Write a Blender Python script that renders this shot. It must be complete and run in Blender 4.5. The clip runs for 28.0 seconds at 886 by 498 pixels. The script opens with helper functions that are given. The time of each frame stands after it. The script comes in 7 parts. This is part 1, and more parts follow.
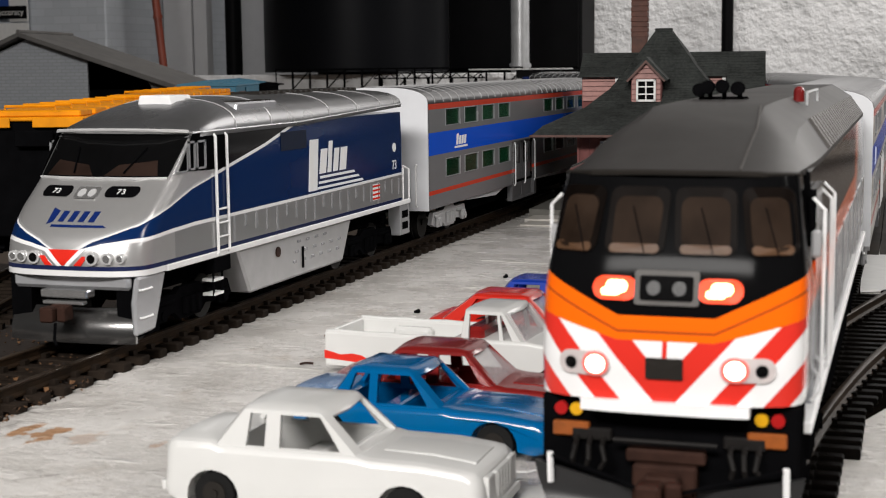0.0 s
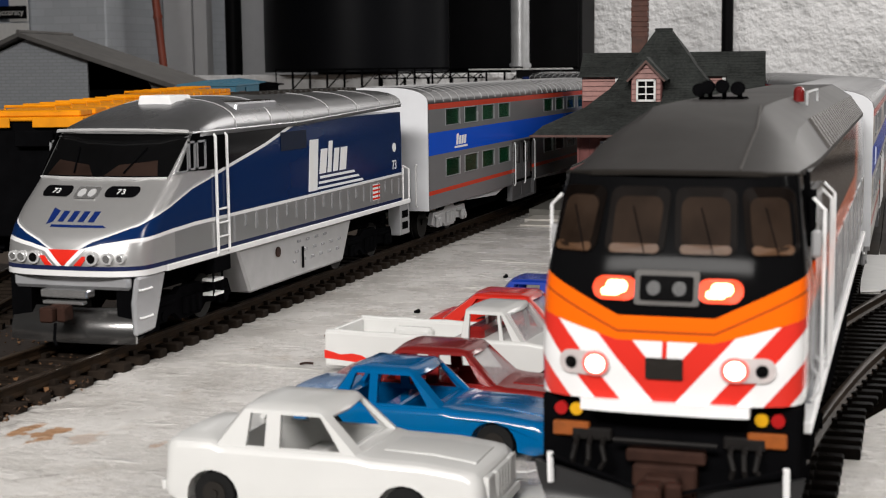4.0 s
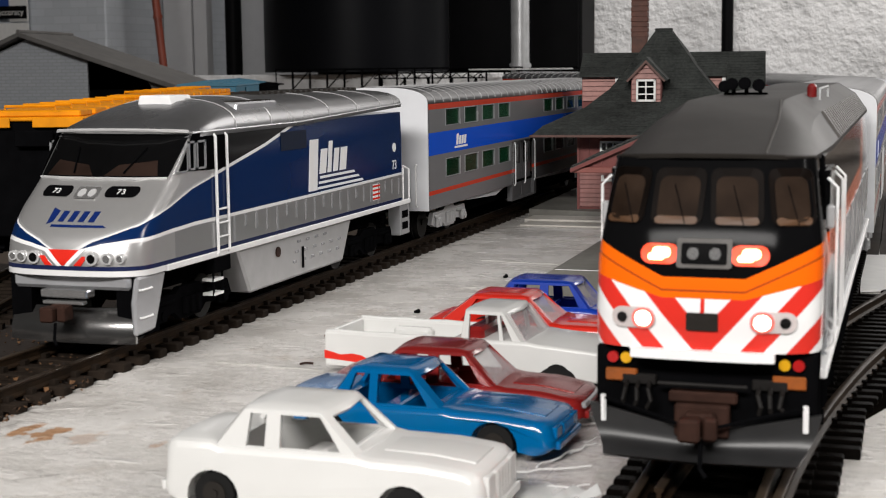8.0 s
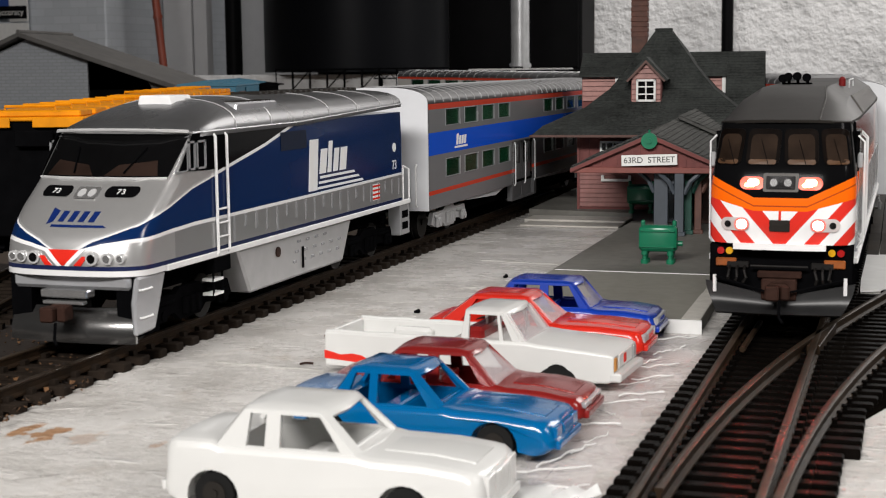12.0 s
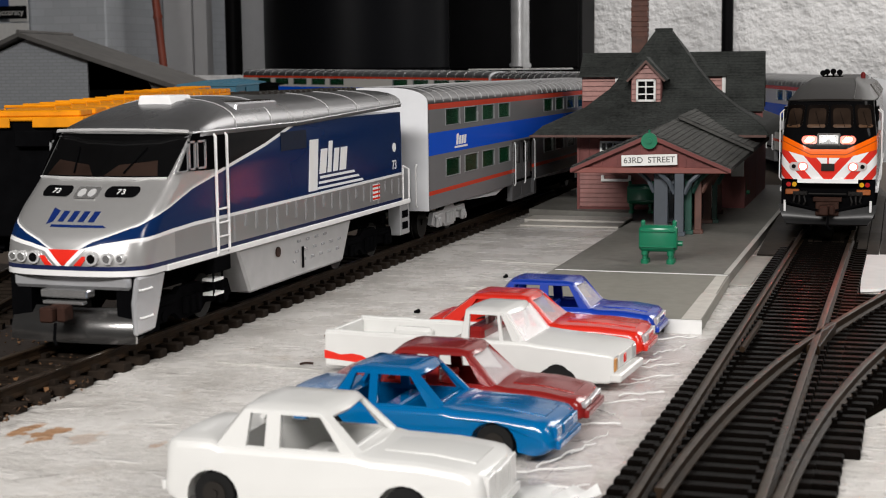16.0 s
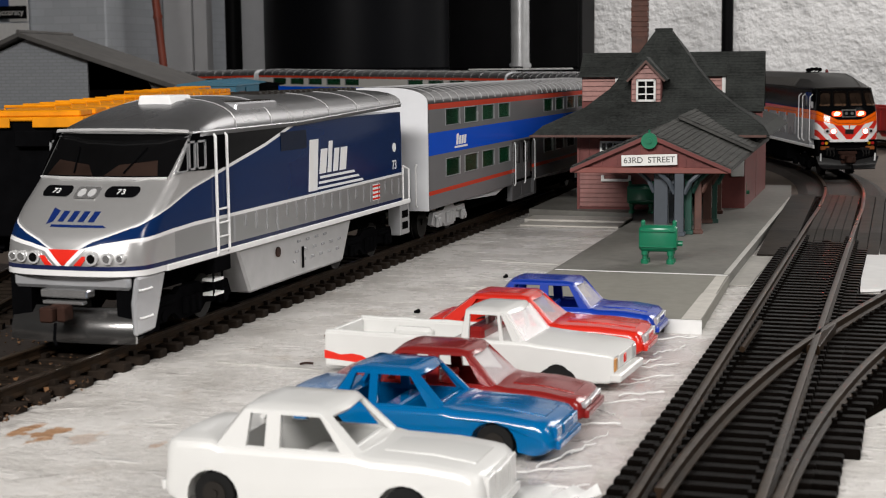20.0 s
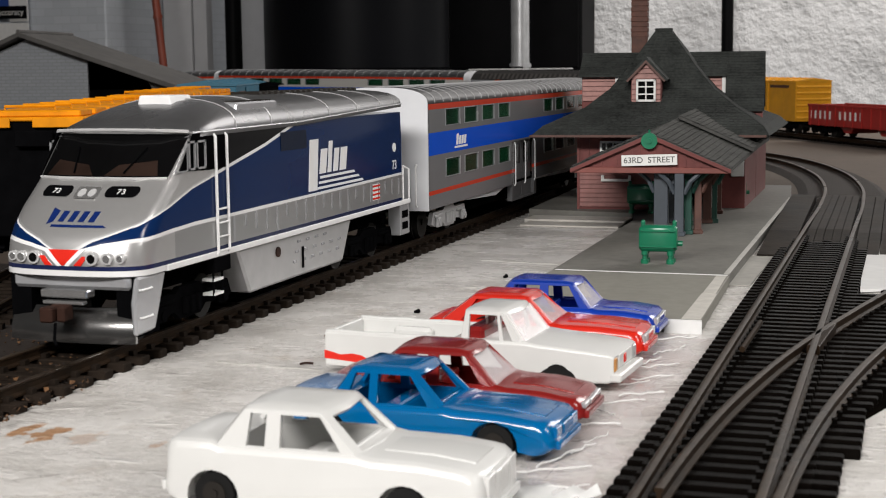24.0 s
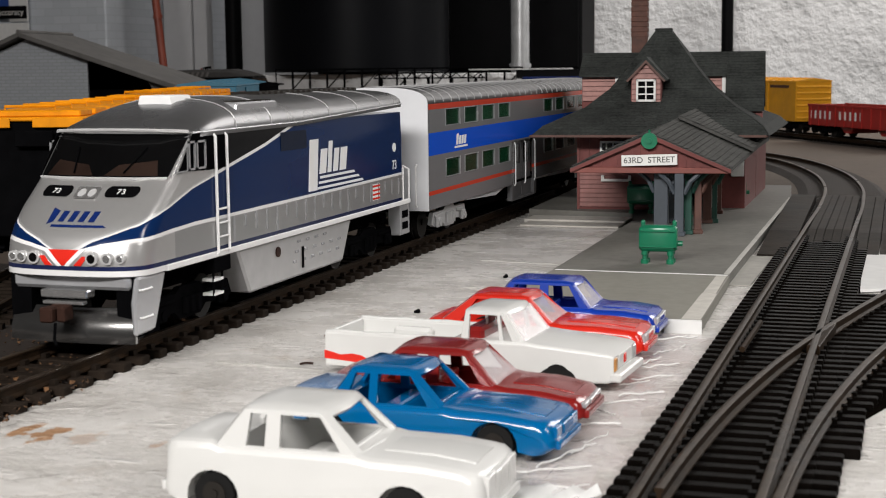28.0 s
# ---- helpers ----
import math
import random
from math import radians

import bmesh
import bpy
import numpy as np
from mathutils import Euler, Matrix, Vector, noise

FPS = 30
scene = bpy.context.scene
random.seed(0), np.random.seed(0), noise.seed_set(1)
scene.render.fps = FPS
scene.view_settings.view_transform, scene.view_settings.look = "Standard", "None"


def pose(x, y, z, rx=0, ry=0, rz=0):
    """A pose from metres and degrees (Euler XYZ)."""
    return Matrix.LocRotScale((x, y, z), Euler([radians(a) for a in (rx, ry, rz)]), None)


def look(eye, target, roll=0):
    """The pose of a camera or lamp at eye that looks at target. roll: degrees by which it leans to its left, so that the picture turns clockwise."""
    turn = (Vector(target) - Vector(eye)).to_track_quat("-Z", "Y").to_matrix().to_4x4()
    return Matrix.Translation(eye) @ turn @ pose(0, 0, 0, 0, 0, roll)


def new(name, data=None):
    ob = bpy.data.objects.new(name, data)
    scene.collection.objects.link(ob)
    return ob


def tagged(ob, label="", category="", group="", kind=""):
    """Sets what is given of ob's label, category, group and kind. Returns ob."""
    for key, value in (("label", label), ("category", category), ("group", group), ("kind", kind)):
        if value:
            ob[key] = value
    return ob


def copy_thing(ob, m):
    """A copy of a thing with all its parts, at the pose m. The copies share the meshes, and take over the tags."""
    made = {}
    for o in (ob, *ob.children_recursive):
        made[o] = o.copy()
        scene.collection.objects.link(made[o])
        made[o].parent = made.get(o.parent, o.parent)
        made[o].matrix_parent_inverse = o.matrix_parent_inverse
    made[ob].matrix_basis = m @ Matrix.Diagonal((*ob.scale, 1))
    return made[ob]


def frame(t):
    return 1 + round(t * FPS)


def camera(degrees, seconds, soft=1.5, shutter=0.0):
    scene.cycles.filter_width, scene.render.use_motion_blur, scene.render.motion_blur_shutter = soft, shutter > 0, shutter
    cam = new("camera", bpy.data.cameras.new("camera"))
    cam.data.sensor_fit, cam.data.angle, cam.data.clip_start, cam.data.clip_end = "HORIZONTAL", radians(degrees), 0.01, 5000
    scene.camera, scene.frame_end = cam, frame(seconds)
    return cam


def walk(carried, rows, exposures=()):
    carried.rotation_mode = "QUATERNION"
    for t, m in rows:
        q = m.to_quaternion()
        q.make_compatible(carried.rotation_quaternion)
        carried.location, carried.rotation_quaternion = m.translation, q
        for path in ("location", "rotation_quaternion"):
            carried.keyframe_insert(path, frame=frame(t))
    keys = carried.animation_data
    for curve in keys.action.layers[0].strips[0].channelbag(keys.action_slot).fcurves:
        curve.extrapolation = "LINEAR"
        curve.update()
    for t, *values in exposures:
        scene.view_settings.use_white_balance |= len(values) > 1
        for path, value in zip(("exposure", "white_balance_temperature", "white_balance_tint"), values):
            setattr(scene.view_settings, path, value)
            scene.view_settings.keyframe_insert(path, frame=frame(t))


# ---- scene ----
# camera: a phone lying on the layout, looking slightly down along the tracks
cam = camera(34.356, 28.0, soft=1.05)
CAM_EYE = (0.0, 0.0, 0.06685)
YAW, PITCH, ROLL = radians(18.0899), radians(7.288), radians(-0.6159)
_fwd = Vector((-math.sin(YAW) * math.cos(PITCH), math.cos(YAW) * math.cos(PITCH), -math.sin(PITCH)))
_right = Vector((math.cos(YAW), math.sin(YAW), 0.0))
_up = _right.cross(_fwd)
_r2 = math.cos(ROLL) * _right + math.sin(ROLL) * _up
_u2 = -math.sin(ROLL) * _right + math.cos(ROLL) * _up
CAM_POSE = Matrix(((_r2.x, _u2.x, -_fwd.x, CAM_EYE[0]), (_r2.y, _u2.y, -_fwd.y, CAM_EYE[1]),
                   (_r2.z, _u2.z, -_fwd.z, CAM_EYE[2]), (0, 0, 0, 1)))
walk(cam, [(0.0, CAM_POSE), (28.0, CAM_POSE)], exposures=[(0.0, 0.0), (28.0, 0.0)])
cam.data.dof.use_dof = True
cam.data.dof.focus_distance = 0.47
cam.data.dof.aperture_fstop = 85.0

# world: a dim cool cellar; the light comes from four unseen area lamps
world = bpy.data.worlds.new("cellar")
scene.world = world
world.use_nodes = True
world.node_tree.nodes["Background"].inputs[0].default_value = (0.75, 0.8, 0.9, 1)
world.node_tree.nodes["Background"].inputs[1].default_value = 0.008


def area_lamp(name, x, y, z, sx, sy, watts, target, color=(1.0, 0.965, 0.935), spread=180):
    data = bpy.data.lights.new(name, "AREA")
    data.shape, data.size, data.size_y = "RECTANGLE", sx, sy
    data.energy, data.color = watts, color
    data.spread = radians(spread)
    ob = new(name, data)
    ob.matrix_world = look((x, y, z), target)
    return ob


# Unseen fill lamp behind the camera, added to brighten the near faces.
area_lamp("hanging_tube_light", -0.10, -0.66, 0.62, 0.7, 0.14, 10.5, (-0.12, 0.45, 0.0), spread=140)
# Unseen lamp on the right; only its direction is known.
area_lamp("bench_lamp", 0.66, 0.16, 0.60, 0.16, 0.3, 0.8, (-0.07, 0.27, 0.0), spread=84)
area_lamp("far_corner_lamp", 0.60, 1.66, 0.66, 0.6, 0.6, 11.0, (-0.14, 0.95, 0.06))
# Unseen lamp, added and aimed to brighten the far wall.
area_lamp("ceiling_tube_light", -0.12, 1.42, 1.40, 1.2, 0.16, 8.5, (-0.15, 2.25, 0.1), spread=132)

# ---- materials ----


class Nodes:
    """Short hand for a node material."""

    def __init__(self, name):
        self.mat = bpy.data.materials.new(name)
        self.mat.use_nodes = True
        self.tree = self.mat.node_tree
        self.bsdf = self.tree.nodes["Principled BSDF"]
        self.coord = None

    def add(self, kind, **props):
        n = self.tree.nodes.new(kind)
        if "operation" in props:
            n.operation = props["operation"]
        if "data_type" in props:
            n.data_type = props["data_type"]
        return n

    def link(self, a, b):
        self.tree.links.new(a, b)

    def obj(self):
        if self.coord is None:
            self.coord = self.add("ShaderNodeTexCoord").outputs["Object"]
        return self.coord

    def put(self, sock, val):
        if isinstance(val, (int, float)):
            sock.default_value = val
        elif isinstance(val, tuple):
            sock.default_value = (*val, 1)[:4] if len(val) == 3 and sock.type == "RGBA" else val
        else:
            self.link(val, sock)

    def math(self, op, a, b=0.0, c=0.0):
        n = self.add("ShaderNodeMath", operation=op)
        for i, val in enumerate((a, b, c)):
            self.put(n.inputs[i], val)
        return n.outputs[0]

    def xyz(self):
        n = self.add("ShaderNodeSeparateXYZ")
        self.link(self.obj(), n.inputs[0])
        return n.outputs

    def mix(self, fac, a, b):
        n = self.add("ShaderNodeMix", data_type="RGBA")
        self.put(n.inputs[0], fac)
        self.put(n.inputs[6], a)
        self.put(n.inputs[7], b)
        return n.outputs[2]

    def scratch(self, angle, along, across, lo, hi, shift=0.0):
        """Thin streaks that run at an angle in the ground plane."""
        m = self.add("ShaderNodeMapping")
        m.inputs["Rotation"].default_value = (0, 0, radians(angle))
        m.inputs["Location"].default_value = (shift, shift * 0.7, 0)
        self.link(self.obj(), m.inputs[0])
        m2 = self.add("ShaderNodeMapping")
        m2.inputs["Scale"].default_value = (along, across, 1)
        self.link(m.outputs[0], m2.inputs[0])
        n = self.add("ShaderNodeTexNoise")
        n.inputs["Scale"].default_value, n.inputs["Detail"].default_value = 1.0, 3.0
        self.link(m2.outputs[0], n.inputs["Vector"])
        return self.ramp(n.outputs["Fac"], lo, hi)

    def noise(self, scale, detail=4.0, rough=0.55, stretch=None):
        n = self.add("ShaderNodeTexNoise")
        n.inputs["Scale"].default_value = scale
        n.inputs["Detail"].default_value = detail
        n.inputs["Roughness"].default_value = rough
        vec = self.obj()
        if stretch:
            m = self.add("ShaderNodeMapping")
            m.inputs["Scale"].default_value = stretch
            self.link(vec, m.inputs[0])
            vec = m.outputs[0]
        self.link(vec, n.inputs["Vector"])
        return n.outputs["Fac"]

    def ramp(self, fac, lo, hi, c0=(0, 0, 0), c1=(1, 1, 1)):
        n = self.add("ShaderNodeValToRGB")
        n.color_ramp.elements[0].position, n.color_ramp.elements[1].position = lo, hi
        n.color_ramp.elements[0].color, n.color_ramp.elements[1].color = (*c0, 1), (*c1, 1)
        self.link(fac, n.inputs[0])
        return n.outputs[0]

    def bump(self, height, strength=0.3, dist=0.0003):
        n = self.add("ShaderNodeBump")
        n.inputs["Strength"].default_value, n.inputs["Distance"].default_value = strength, dist
        self.link(height, n.inputs["Height"])
        self.link(n.outputs[0], self.bsdf.inputs["Normal"])

    def done(self, color, rough=0.5, metal=0.0, coat=0.0):
        self.put(self.bsdf.inputs["Base Color"], color)
        self.put(self.bsdf.inputs["Roughness"], rough)
        self.put(self.bsdf.inputs["Metallic"], metal)
        self.put(self.bsdf.inputs["Coat Weight"], coat)
        return self.mat


def plain(name, color, rough=0.5, metal=0.0, vary=0.12, scale=400.0, bump=0.1, coat=0.0, dist=0.0002, spec=0.5):
    """A worn surface of one colour with grain and soft stains."""
    n = Nodes(name)
    n.bsdf.inputs["Specular IOR Level"].default_value = spec
    fine, soft = n.noise(scale, 5.0), n.noise(scale * 0.13, 3.0)
    both = n.math("ADD", n.math("MULTIPLY", fine, 0.5), n.math("MULTIPLY", soft, 0.5))
    dark = tuple(c * (1 - vary) for c in color)
    light = tuple(min(1.0, c * (1 + vary)) for c in color)
    col = n.ramp(both, 0.32, 0.68, dark, light)
    if bump:
        n.bump(fine, bump, dist)
    r = n.math("ADD", n.math("MULTIPLY", soft, 0.2), rough - 0.1)
    return n.done(col, r, metal, coat)


def glow(name, color, strength):
    n = Nodes(name)
    n.bsdf.inputs["Emission Color"].default_value = (*color, 1)
    n.bsdf.inputs["Emission Strength"].default_value = strength
    return n.done(tuple(c * 0.15 for c in color), 0.3)


def glass(name, color=(0.9, 0.95, 0.95), rough=0.05, alpha=0.35):
    n = Nodes(name)
    n.bsdf.inputs["Transmission Weight"].default_value = 1.0
    n.bsdf.inputs["IOR"].default_value = 1.2
    return n.done(color, rough)


# ---- mesh helpers: lengths in millimetres ----
MM = 0.001


def part(name, bm, material, parent=None, label="", smooth=False):
    """Links a bmesh, drawn in millimetres, as one mesh object under a thing or a part."""
    bmesh.ops.recalc_face_normals(bm, faces=bm.faces)
    bmesh.ops.scale(bm, vec=(MM, MM, MM), verts=bm.verts)
    me = bpy.data.meshes.new(name)
    bm.to_mesh(me)
    bm.free()
    if smooth:
        for f in me.polygons:
            f.use_smooth = True
        me.set_sharp_from_angle(angle=radians(smooth if smooth > 1 else 35))
    for m in (material if isinstance(material, (list, tuple)) else [material]):
        me.materials.append(m)
    ob = new(name, me)
    if parent is not None:
        ob.parent = parent
    if label:
        ob["label"] = label
    return ob


def share(name, ob, parent, x, y, z, rz=0.0, rx=0.0, ry=0.0):
    """Another object on the mesh of ob, place in millimetres of its parent."""
    o = new(name, ob.data)
    o.parent = parent
    o.matrix_basis = pose(x * MM, y * MM, z * MM, rx, ry, rz)
    return o


def thing(name, m, label, category, group="", kind=""):
    ob = new(name)
    ob.empty_display_size = 0.01
    ob.matrix_world = m
    return tagged(ob, label, category, group, kind)


def box(bm, x0, x1, y0, y1, z0, z1, bevel=0.0, seg=1):
    r = bmesh.ops.create_cube(bm, size=1.0)
    vs = r["verts"]
    for v in vs:
        v.co = Vector((x0 + (v.co.x + 0.5) * (x1 - x0), y0 + (v.co.y + 0.5) * (y1 - y0), z0 + (v.co.z + 0.5) * (z1 - z0)))
    if bevel:
        es = list({e for v in vs for e in v.link_edges})
        bmesh.ops.bevel(bm, geom=es, offset=bevel, segments=seg, affect="EDGES", profile=0.6)
    return bm


def prism(bm, pts, a, b, axis="x", bevel=0.0):
    """A polygon pushed from a to b along an axis; pts are the two other coordinates in order."""
    def at(u, w, t):
        return {"x": (t, u, w), "y": (u, t, w), "z": (u, w, t)}[axis]
    lo = [bm.verts.new(at(u, w, a)) for u, w in pts]
    hi = [bm.verts.new(at(u, w, b)) for u, w in pts]
    n = len(pts)
    fs = [bm.faces.new(lo), bm.faces.new(hi[::-1])]
    for i in range(n):
        fs.append(bm.faces.new((lo[i], lo[(i + 1) % n], hi[(i + 1) % n], hi[i])))
    if bevel:
        es = list({e for f in fs for e in f.edges})
        bmesh.ops.bevel(bm, geom=es, offset=bevel, segments=1, affect="EDGES")
    return bm


def loft(bm, rings, cap=True, closed=True):
    """Rings of points, joined one to the next."""
    rows = [[bm.verts.new(p) for p in ring] for ring in rings]
    n = len(rows[0])
    for a, b in zip(rows, rows[1:]):
        for i in range(n if closed else n - 1):
            j = (i + 1) % n
            bm.faces.new((a[i], a[j], b[j], b[i]))
    if cap:
        bm.faces.new(rows[0][::-1])
        bm.faces.new(rows[-1])
    return bm


def cyl(bm, x, y, z, r, h, axis="z", seg=16, r2=None):
    """A cylinder or cone of height h, centred."""
    r = bmesh.ops.create_cone(bm, cap_ends=True, segments=seg, radius1=r, radius2=r if r2 is None else r2, depth=h)
    turn = {"z": Matrix.Identity(4), "x": pose(0, 0, 0, 0, 90, 0), "y": pose(0, 0, 0, 90, 0, 0)}[axis]
    bmesh.ops.transform(bm, matrix=Matrix.Translation((x, y, z)) @ turn, verts=r["verts"])
    return bm


def ball(bm, x, y, z, r, seg=12):
    q = bmesh.ops.create_uvsphere(bm, u_segments=seg, v_segments=seg // 2 + 1, radius=r)
    bmesh.ops.translate(bm, vec=(x, y, z), verts=q["verts"])
    return bm


def rod(bm, pts, r, seg=6):
    """A round bar along a polyline."""
    pts = [Vector(p) for p in pts]
    rings = []
    for i, p in enumerate(pts):
        d = (pts[min(i + 1, len(pts) - 1)] - pts[max(i - 1, 0)]).normalized()
        side = d.orthogonal().normalized() if i == 0 else (side - d * side.dot(d)).normalized()
        other = d.cross(side)
        rings.append([p + r * (math.cos(k * math.tau / seg) * side + math.sin(k * math.tau / seg) * other) for k in range(seg)])
    return loft(bm, rings)


def B():
    return bmesh.new()


def words(name, body, size, material, parent, m, depth=0.05):
    """Raised lettering; size in millimetres, m in its parent's space."""
    cu = bpy.data.curves.new(name, "FONT")
    cu.body, cu.size, cu.extrude = body, size * MM, depth * MM
    cu.align_x, cu.align_y = "CENTER", "CENTER"
    tmp = new(name, cu)
    me = bpy.data.meshes.new_from_object(tmp.evaluated_get(bpy.context.evaluated_depsgraph_get()))
    bpy.data.objects.remove(tmp)
    bpy.data.curves.remove(cu)
    me.materials.append(material)
    ob = new(name, me)
    ob.parent = parent
    ob.matrix_basis = m
    return ob
# ---- surfaces of the place ----
def board_paint():
    n = Nodes("painted board")
    x, y, z = n.xyz()
    blotch = n.noise(38.0, 5.0, 0.6)
    grain = n.noise(420.0, 5.0, 0.7)
    streak = n.noise(75.0, 7.0, 0.72, (0.62, 1.0, 1.0))
    col = n.mix(n.ramp(streak, 0.30, 0.70), (0.52, 0.499, 0.471), (0.70, 0.682, 0.657))
    col = n.mix(n.math("MULTIPLY", n.ramp(blotch, 0.45, 0.75), 0.45), col, (0.28, 0.255, 0.225))
    col = n.mix(n.math("MULTIPLY", n.ramp(grain, 0.55, 0.75), 0.25), col, (0.18, 0.17, 0.16))
    marks = None
    for ang, along, across, lo, hi, sh in ((2, 34, 190, 0.64, 0.74, 0.0), (-26, 40, 210, 0.66, 0.76, 1.3), (31, 36, 230, 0.66, 0.76, 2.1), (-6, 70, 330, 0.63, 0.72, 3.7)):
        m = n.scratch(ang, along, across, lo, hi, sh)
        marks = m if marks is None else n.math("MAXIMUM", marks, m)
    patchy = n.ramp(n.noise(26.0, 4.0, 0.6), 0.42, 0.62)
    marks = n.math("MULTIPLY", marks, patchy)
    col = n.mix(n.math("MULTIPLY", marks, 0.6), col, (0.80, 0.80, 0.79))
    dark = n.math("MAXIMUM", n.scratch(12, 60, 420, 0.69, 0.73, 7.0), n.scratch(-40, 65, 420, 0.70, 0.74, 9.0))
    col = n.mix(n.math("MULTIPLY", dark, 0.6), col, (0.12, 0.105, 0.09))
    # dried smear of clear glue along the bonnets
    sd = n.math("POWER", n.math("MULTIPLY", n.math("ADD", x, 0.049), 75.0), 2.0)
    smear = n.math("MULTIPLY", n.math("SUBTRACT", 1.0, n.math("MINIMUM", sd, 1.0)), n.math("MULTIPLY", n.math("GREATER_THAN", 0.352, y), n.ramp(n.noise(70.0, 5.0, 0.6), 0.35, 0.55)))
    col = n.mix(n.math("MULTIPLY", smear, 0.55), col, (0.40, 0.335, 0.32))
    # orange-brown blots worn through the paint in the near corner
    ragged = n.math("MULTIPLY", n.math("SUBTRACT", n.noise(430.0, 6.0, 0.7, (1.0, 0.6, 1.0)), 0.5), 6.0)
    for bx, by, kx, ky, strength in ((-0.1560, 0.2245, 518, 161, 1.00), (-0.1501, 0.2229, 311, 151, 1.00), (-0.1416, 0.2225, 306, 200, 0.40), (-0.1267, 0.2218, 710, 317, 0.55)):
        dx = n.math("POWER", n.math("MULTIPLY", n.math("SUBTRACT", x, bx), kx), 2.0)
        dy = n.math("POWER", n.math("MULTIPLY", n.math("SUBTRACT", y, by), ky), 2.0)
        blot = n.ramp(n.math("ADD", n.math("SUBTRACT", 1.0, n.math("ADD", dx, dy)), ragged), 0.15, 0.55)
        col = n.mix(n.math("MULTIPLY", blot, strength * 0.85), col, (0.36, 0.17, 0.055))
    tan = n.ramp(n.noise(48.0, 5.0, 0.65), 0.60, 0.70)
    col = n.mix(n.math("MULTIPLY", tan, 0.35), col, (0.36, 0.29, 0.22))
    specks = n.ramp(n.noise(620.0, 3.0, 0.6), 0.70, 0.74)
    col = n.mix(n.math("MULTIPLY", specks, 0.8), col, (0.07, 0.06, 0.05))
    n.bump(n.math("ADD", n.math("ADD", streak, n.math("MULTIPLY", grain, 0.5)), n.math("MULTIPLY", marks, 0.6)), 0.9, 0.0011)
    return n.done(col, n.math("ADD", n.math("MULTIPLY", streak, 0.30), 0.12))


def wall_paint(name, dark, light, scale=9.0, relief=0.9, dist=0.012):
    n = Nodes(name)
    lump, fine = n.noise(scale, 6.0, 0.6), n.noise(scale * 9, 4.0)
    stain = n.noise(scale * 0.35, 3.0)
    col = n.mix(n.math("MULTIPLY", n.math("ADD", fine, stain), 0.5), dark, light)
    n.bump(n.math("ADD", lump, n.math("MULTIPLY", fine, 0.25)), relief, dist)
    return n.done(col, 0.75)


def earth(name, dark, light, scale=180.0, dist=0.001):
    n = Nodes(name)
    a, b = n.noise(scale, 6.0, 0.7), n.noise(scale * 0.12, 4.0)
    col = n.mix(n.math("MULTIPLY", n.math("ADD", a, b), 0.5), dark, light)
    n.bump(a, 0.8, dist)
    return n.done(col, 0.9)


M_BOARD = board_paint()
M_WALL_WHITE = wall_paint("white plastered stone", (0.62, 0.62, 0.625), (0.82, 0.82, 0.82), 8.0, 0.95, 0.022)
M_WALL_GREY = wall_paint("grey painted wall", (0.40, 0.40, 0.41), (0.54, 0.54, 0.55), 6.0, 0.3, 0.003)
# Dark tones for unseen surfaces, so that little light bounces back.
M_WALL_DARK = wall_paint("dark tone of unseen walls", (0.07, 0.07, 0.07), (0.11, 0.11, 0.11), 6.0, 0.3, 0.003)
M_CEILING = wall_paint("dark tone of unseen ceiling", (0.07, 0.06, 0.05), (0.12, 0.10, 0.085), 5.0, 0.2, 0.003)
M_CONCRETE = wall_paint("cellar floor", (0.16, 0.16, 0.16), (0.26, 0.26, 0.25), 4.0, 0.3, 0.003)
M_BLACK = plain("black enamel", (0.003, 0.003, 0.0034), 0.5, 0, 0.3, 40, 0.05, spec=0.06)
M_TANK = plain("black tank jacket", (0.0035, 0.0038, 0.0048), 0.4, 0, 0.2, 12, 0.03, spec=0.07)
M_STEEL = plain("galvanised pipe", (0.50, 0.51, 0.52), 0.3, 0.45, 0.25, 60, 0.1)
M_RAIL = plain("nickel silver rail, tarnished", (0.022, 0.0138, 0.0085), 0.5, 0.0, 0.6, 260, 0.3, spec=0.05)
M_DARK_STRIP = plain("near-black strip", (0.0035, 0.0028, 0.0022), 0.8, 0, 0.5, 300, 0.4, spec=0.0)
M_RAILTOP = plain("rail head", (0.036, 0.026, 0.018), 0.3, 0.2, 0.6, 260, 0.3, spec=0.12)
M_TIE = plain("black plastic sleeper", (0.0030, 0.0024, 0.0020), 0.28, 0, 0.5, 500, 0.3, spec=0.012)
M_TIE_BROWN = plain("brown plastic sleeper", (0.017, 0.0125, 0.0095), 0.7, 0, 0.5, 500, 0.4, spec=0.03)
M_PLATFORM = plain("grey platform card", (0.135, 0.131, 0.116), 0.6, 0, 0.25, 260, 0.25)
M_KERB = plain("pale card edge", (0.42, 0.41, 0.38), 0.6, 0, 0.2, 300, 0.2)
M_TIMBER = plain("weathered crossing timber", (0.019, 0.0148, 0.0115), 0.5, 0, 0.9, 140, 0.9, spec=0.06)
M_PAPER = plain("white card", (0.66, 0.66, 0.65), 0.5, 0, 0.08, 200, 0.1)
M_TAN = earth("tan ground cover", (0.036, 0.026, 0.019), (0.125, 0.092, 0.068), 60.0)
M_RUST_GROUND = earth("rust brown ballast", (0.003, 0.002, 0.0015), (0.026, 0.0145, 0.008), 260.0)
M_WOODBOARD = plain("layout frame timber", (0.30, 0.20, 0.11), 0.7, 0, 0.3, 30, 0.2)

# ---- room ----
ROOM = dict(x0=-2.6, x1=1.5, y0=-1.6, y1=2.25, z0=-0.95, z1=1.5)


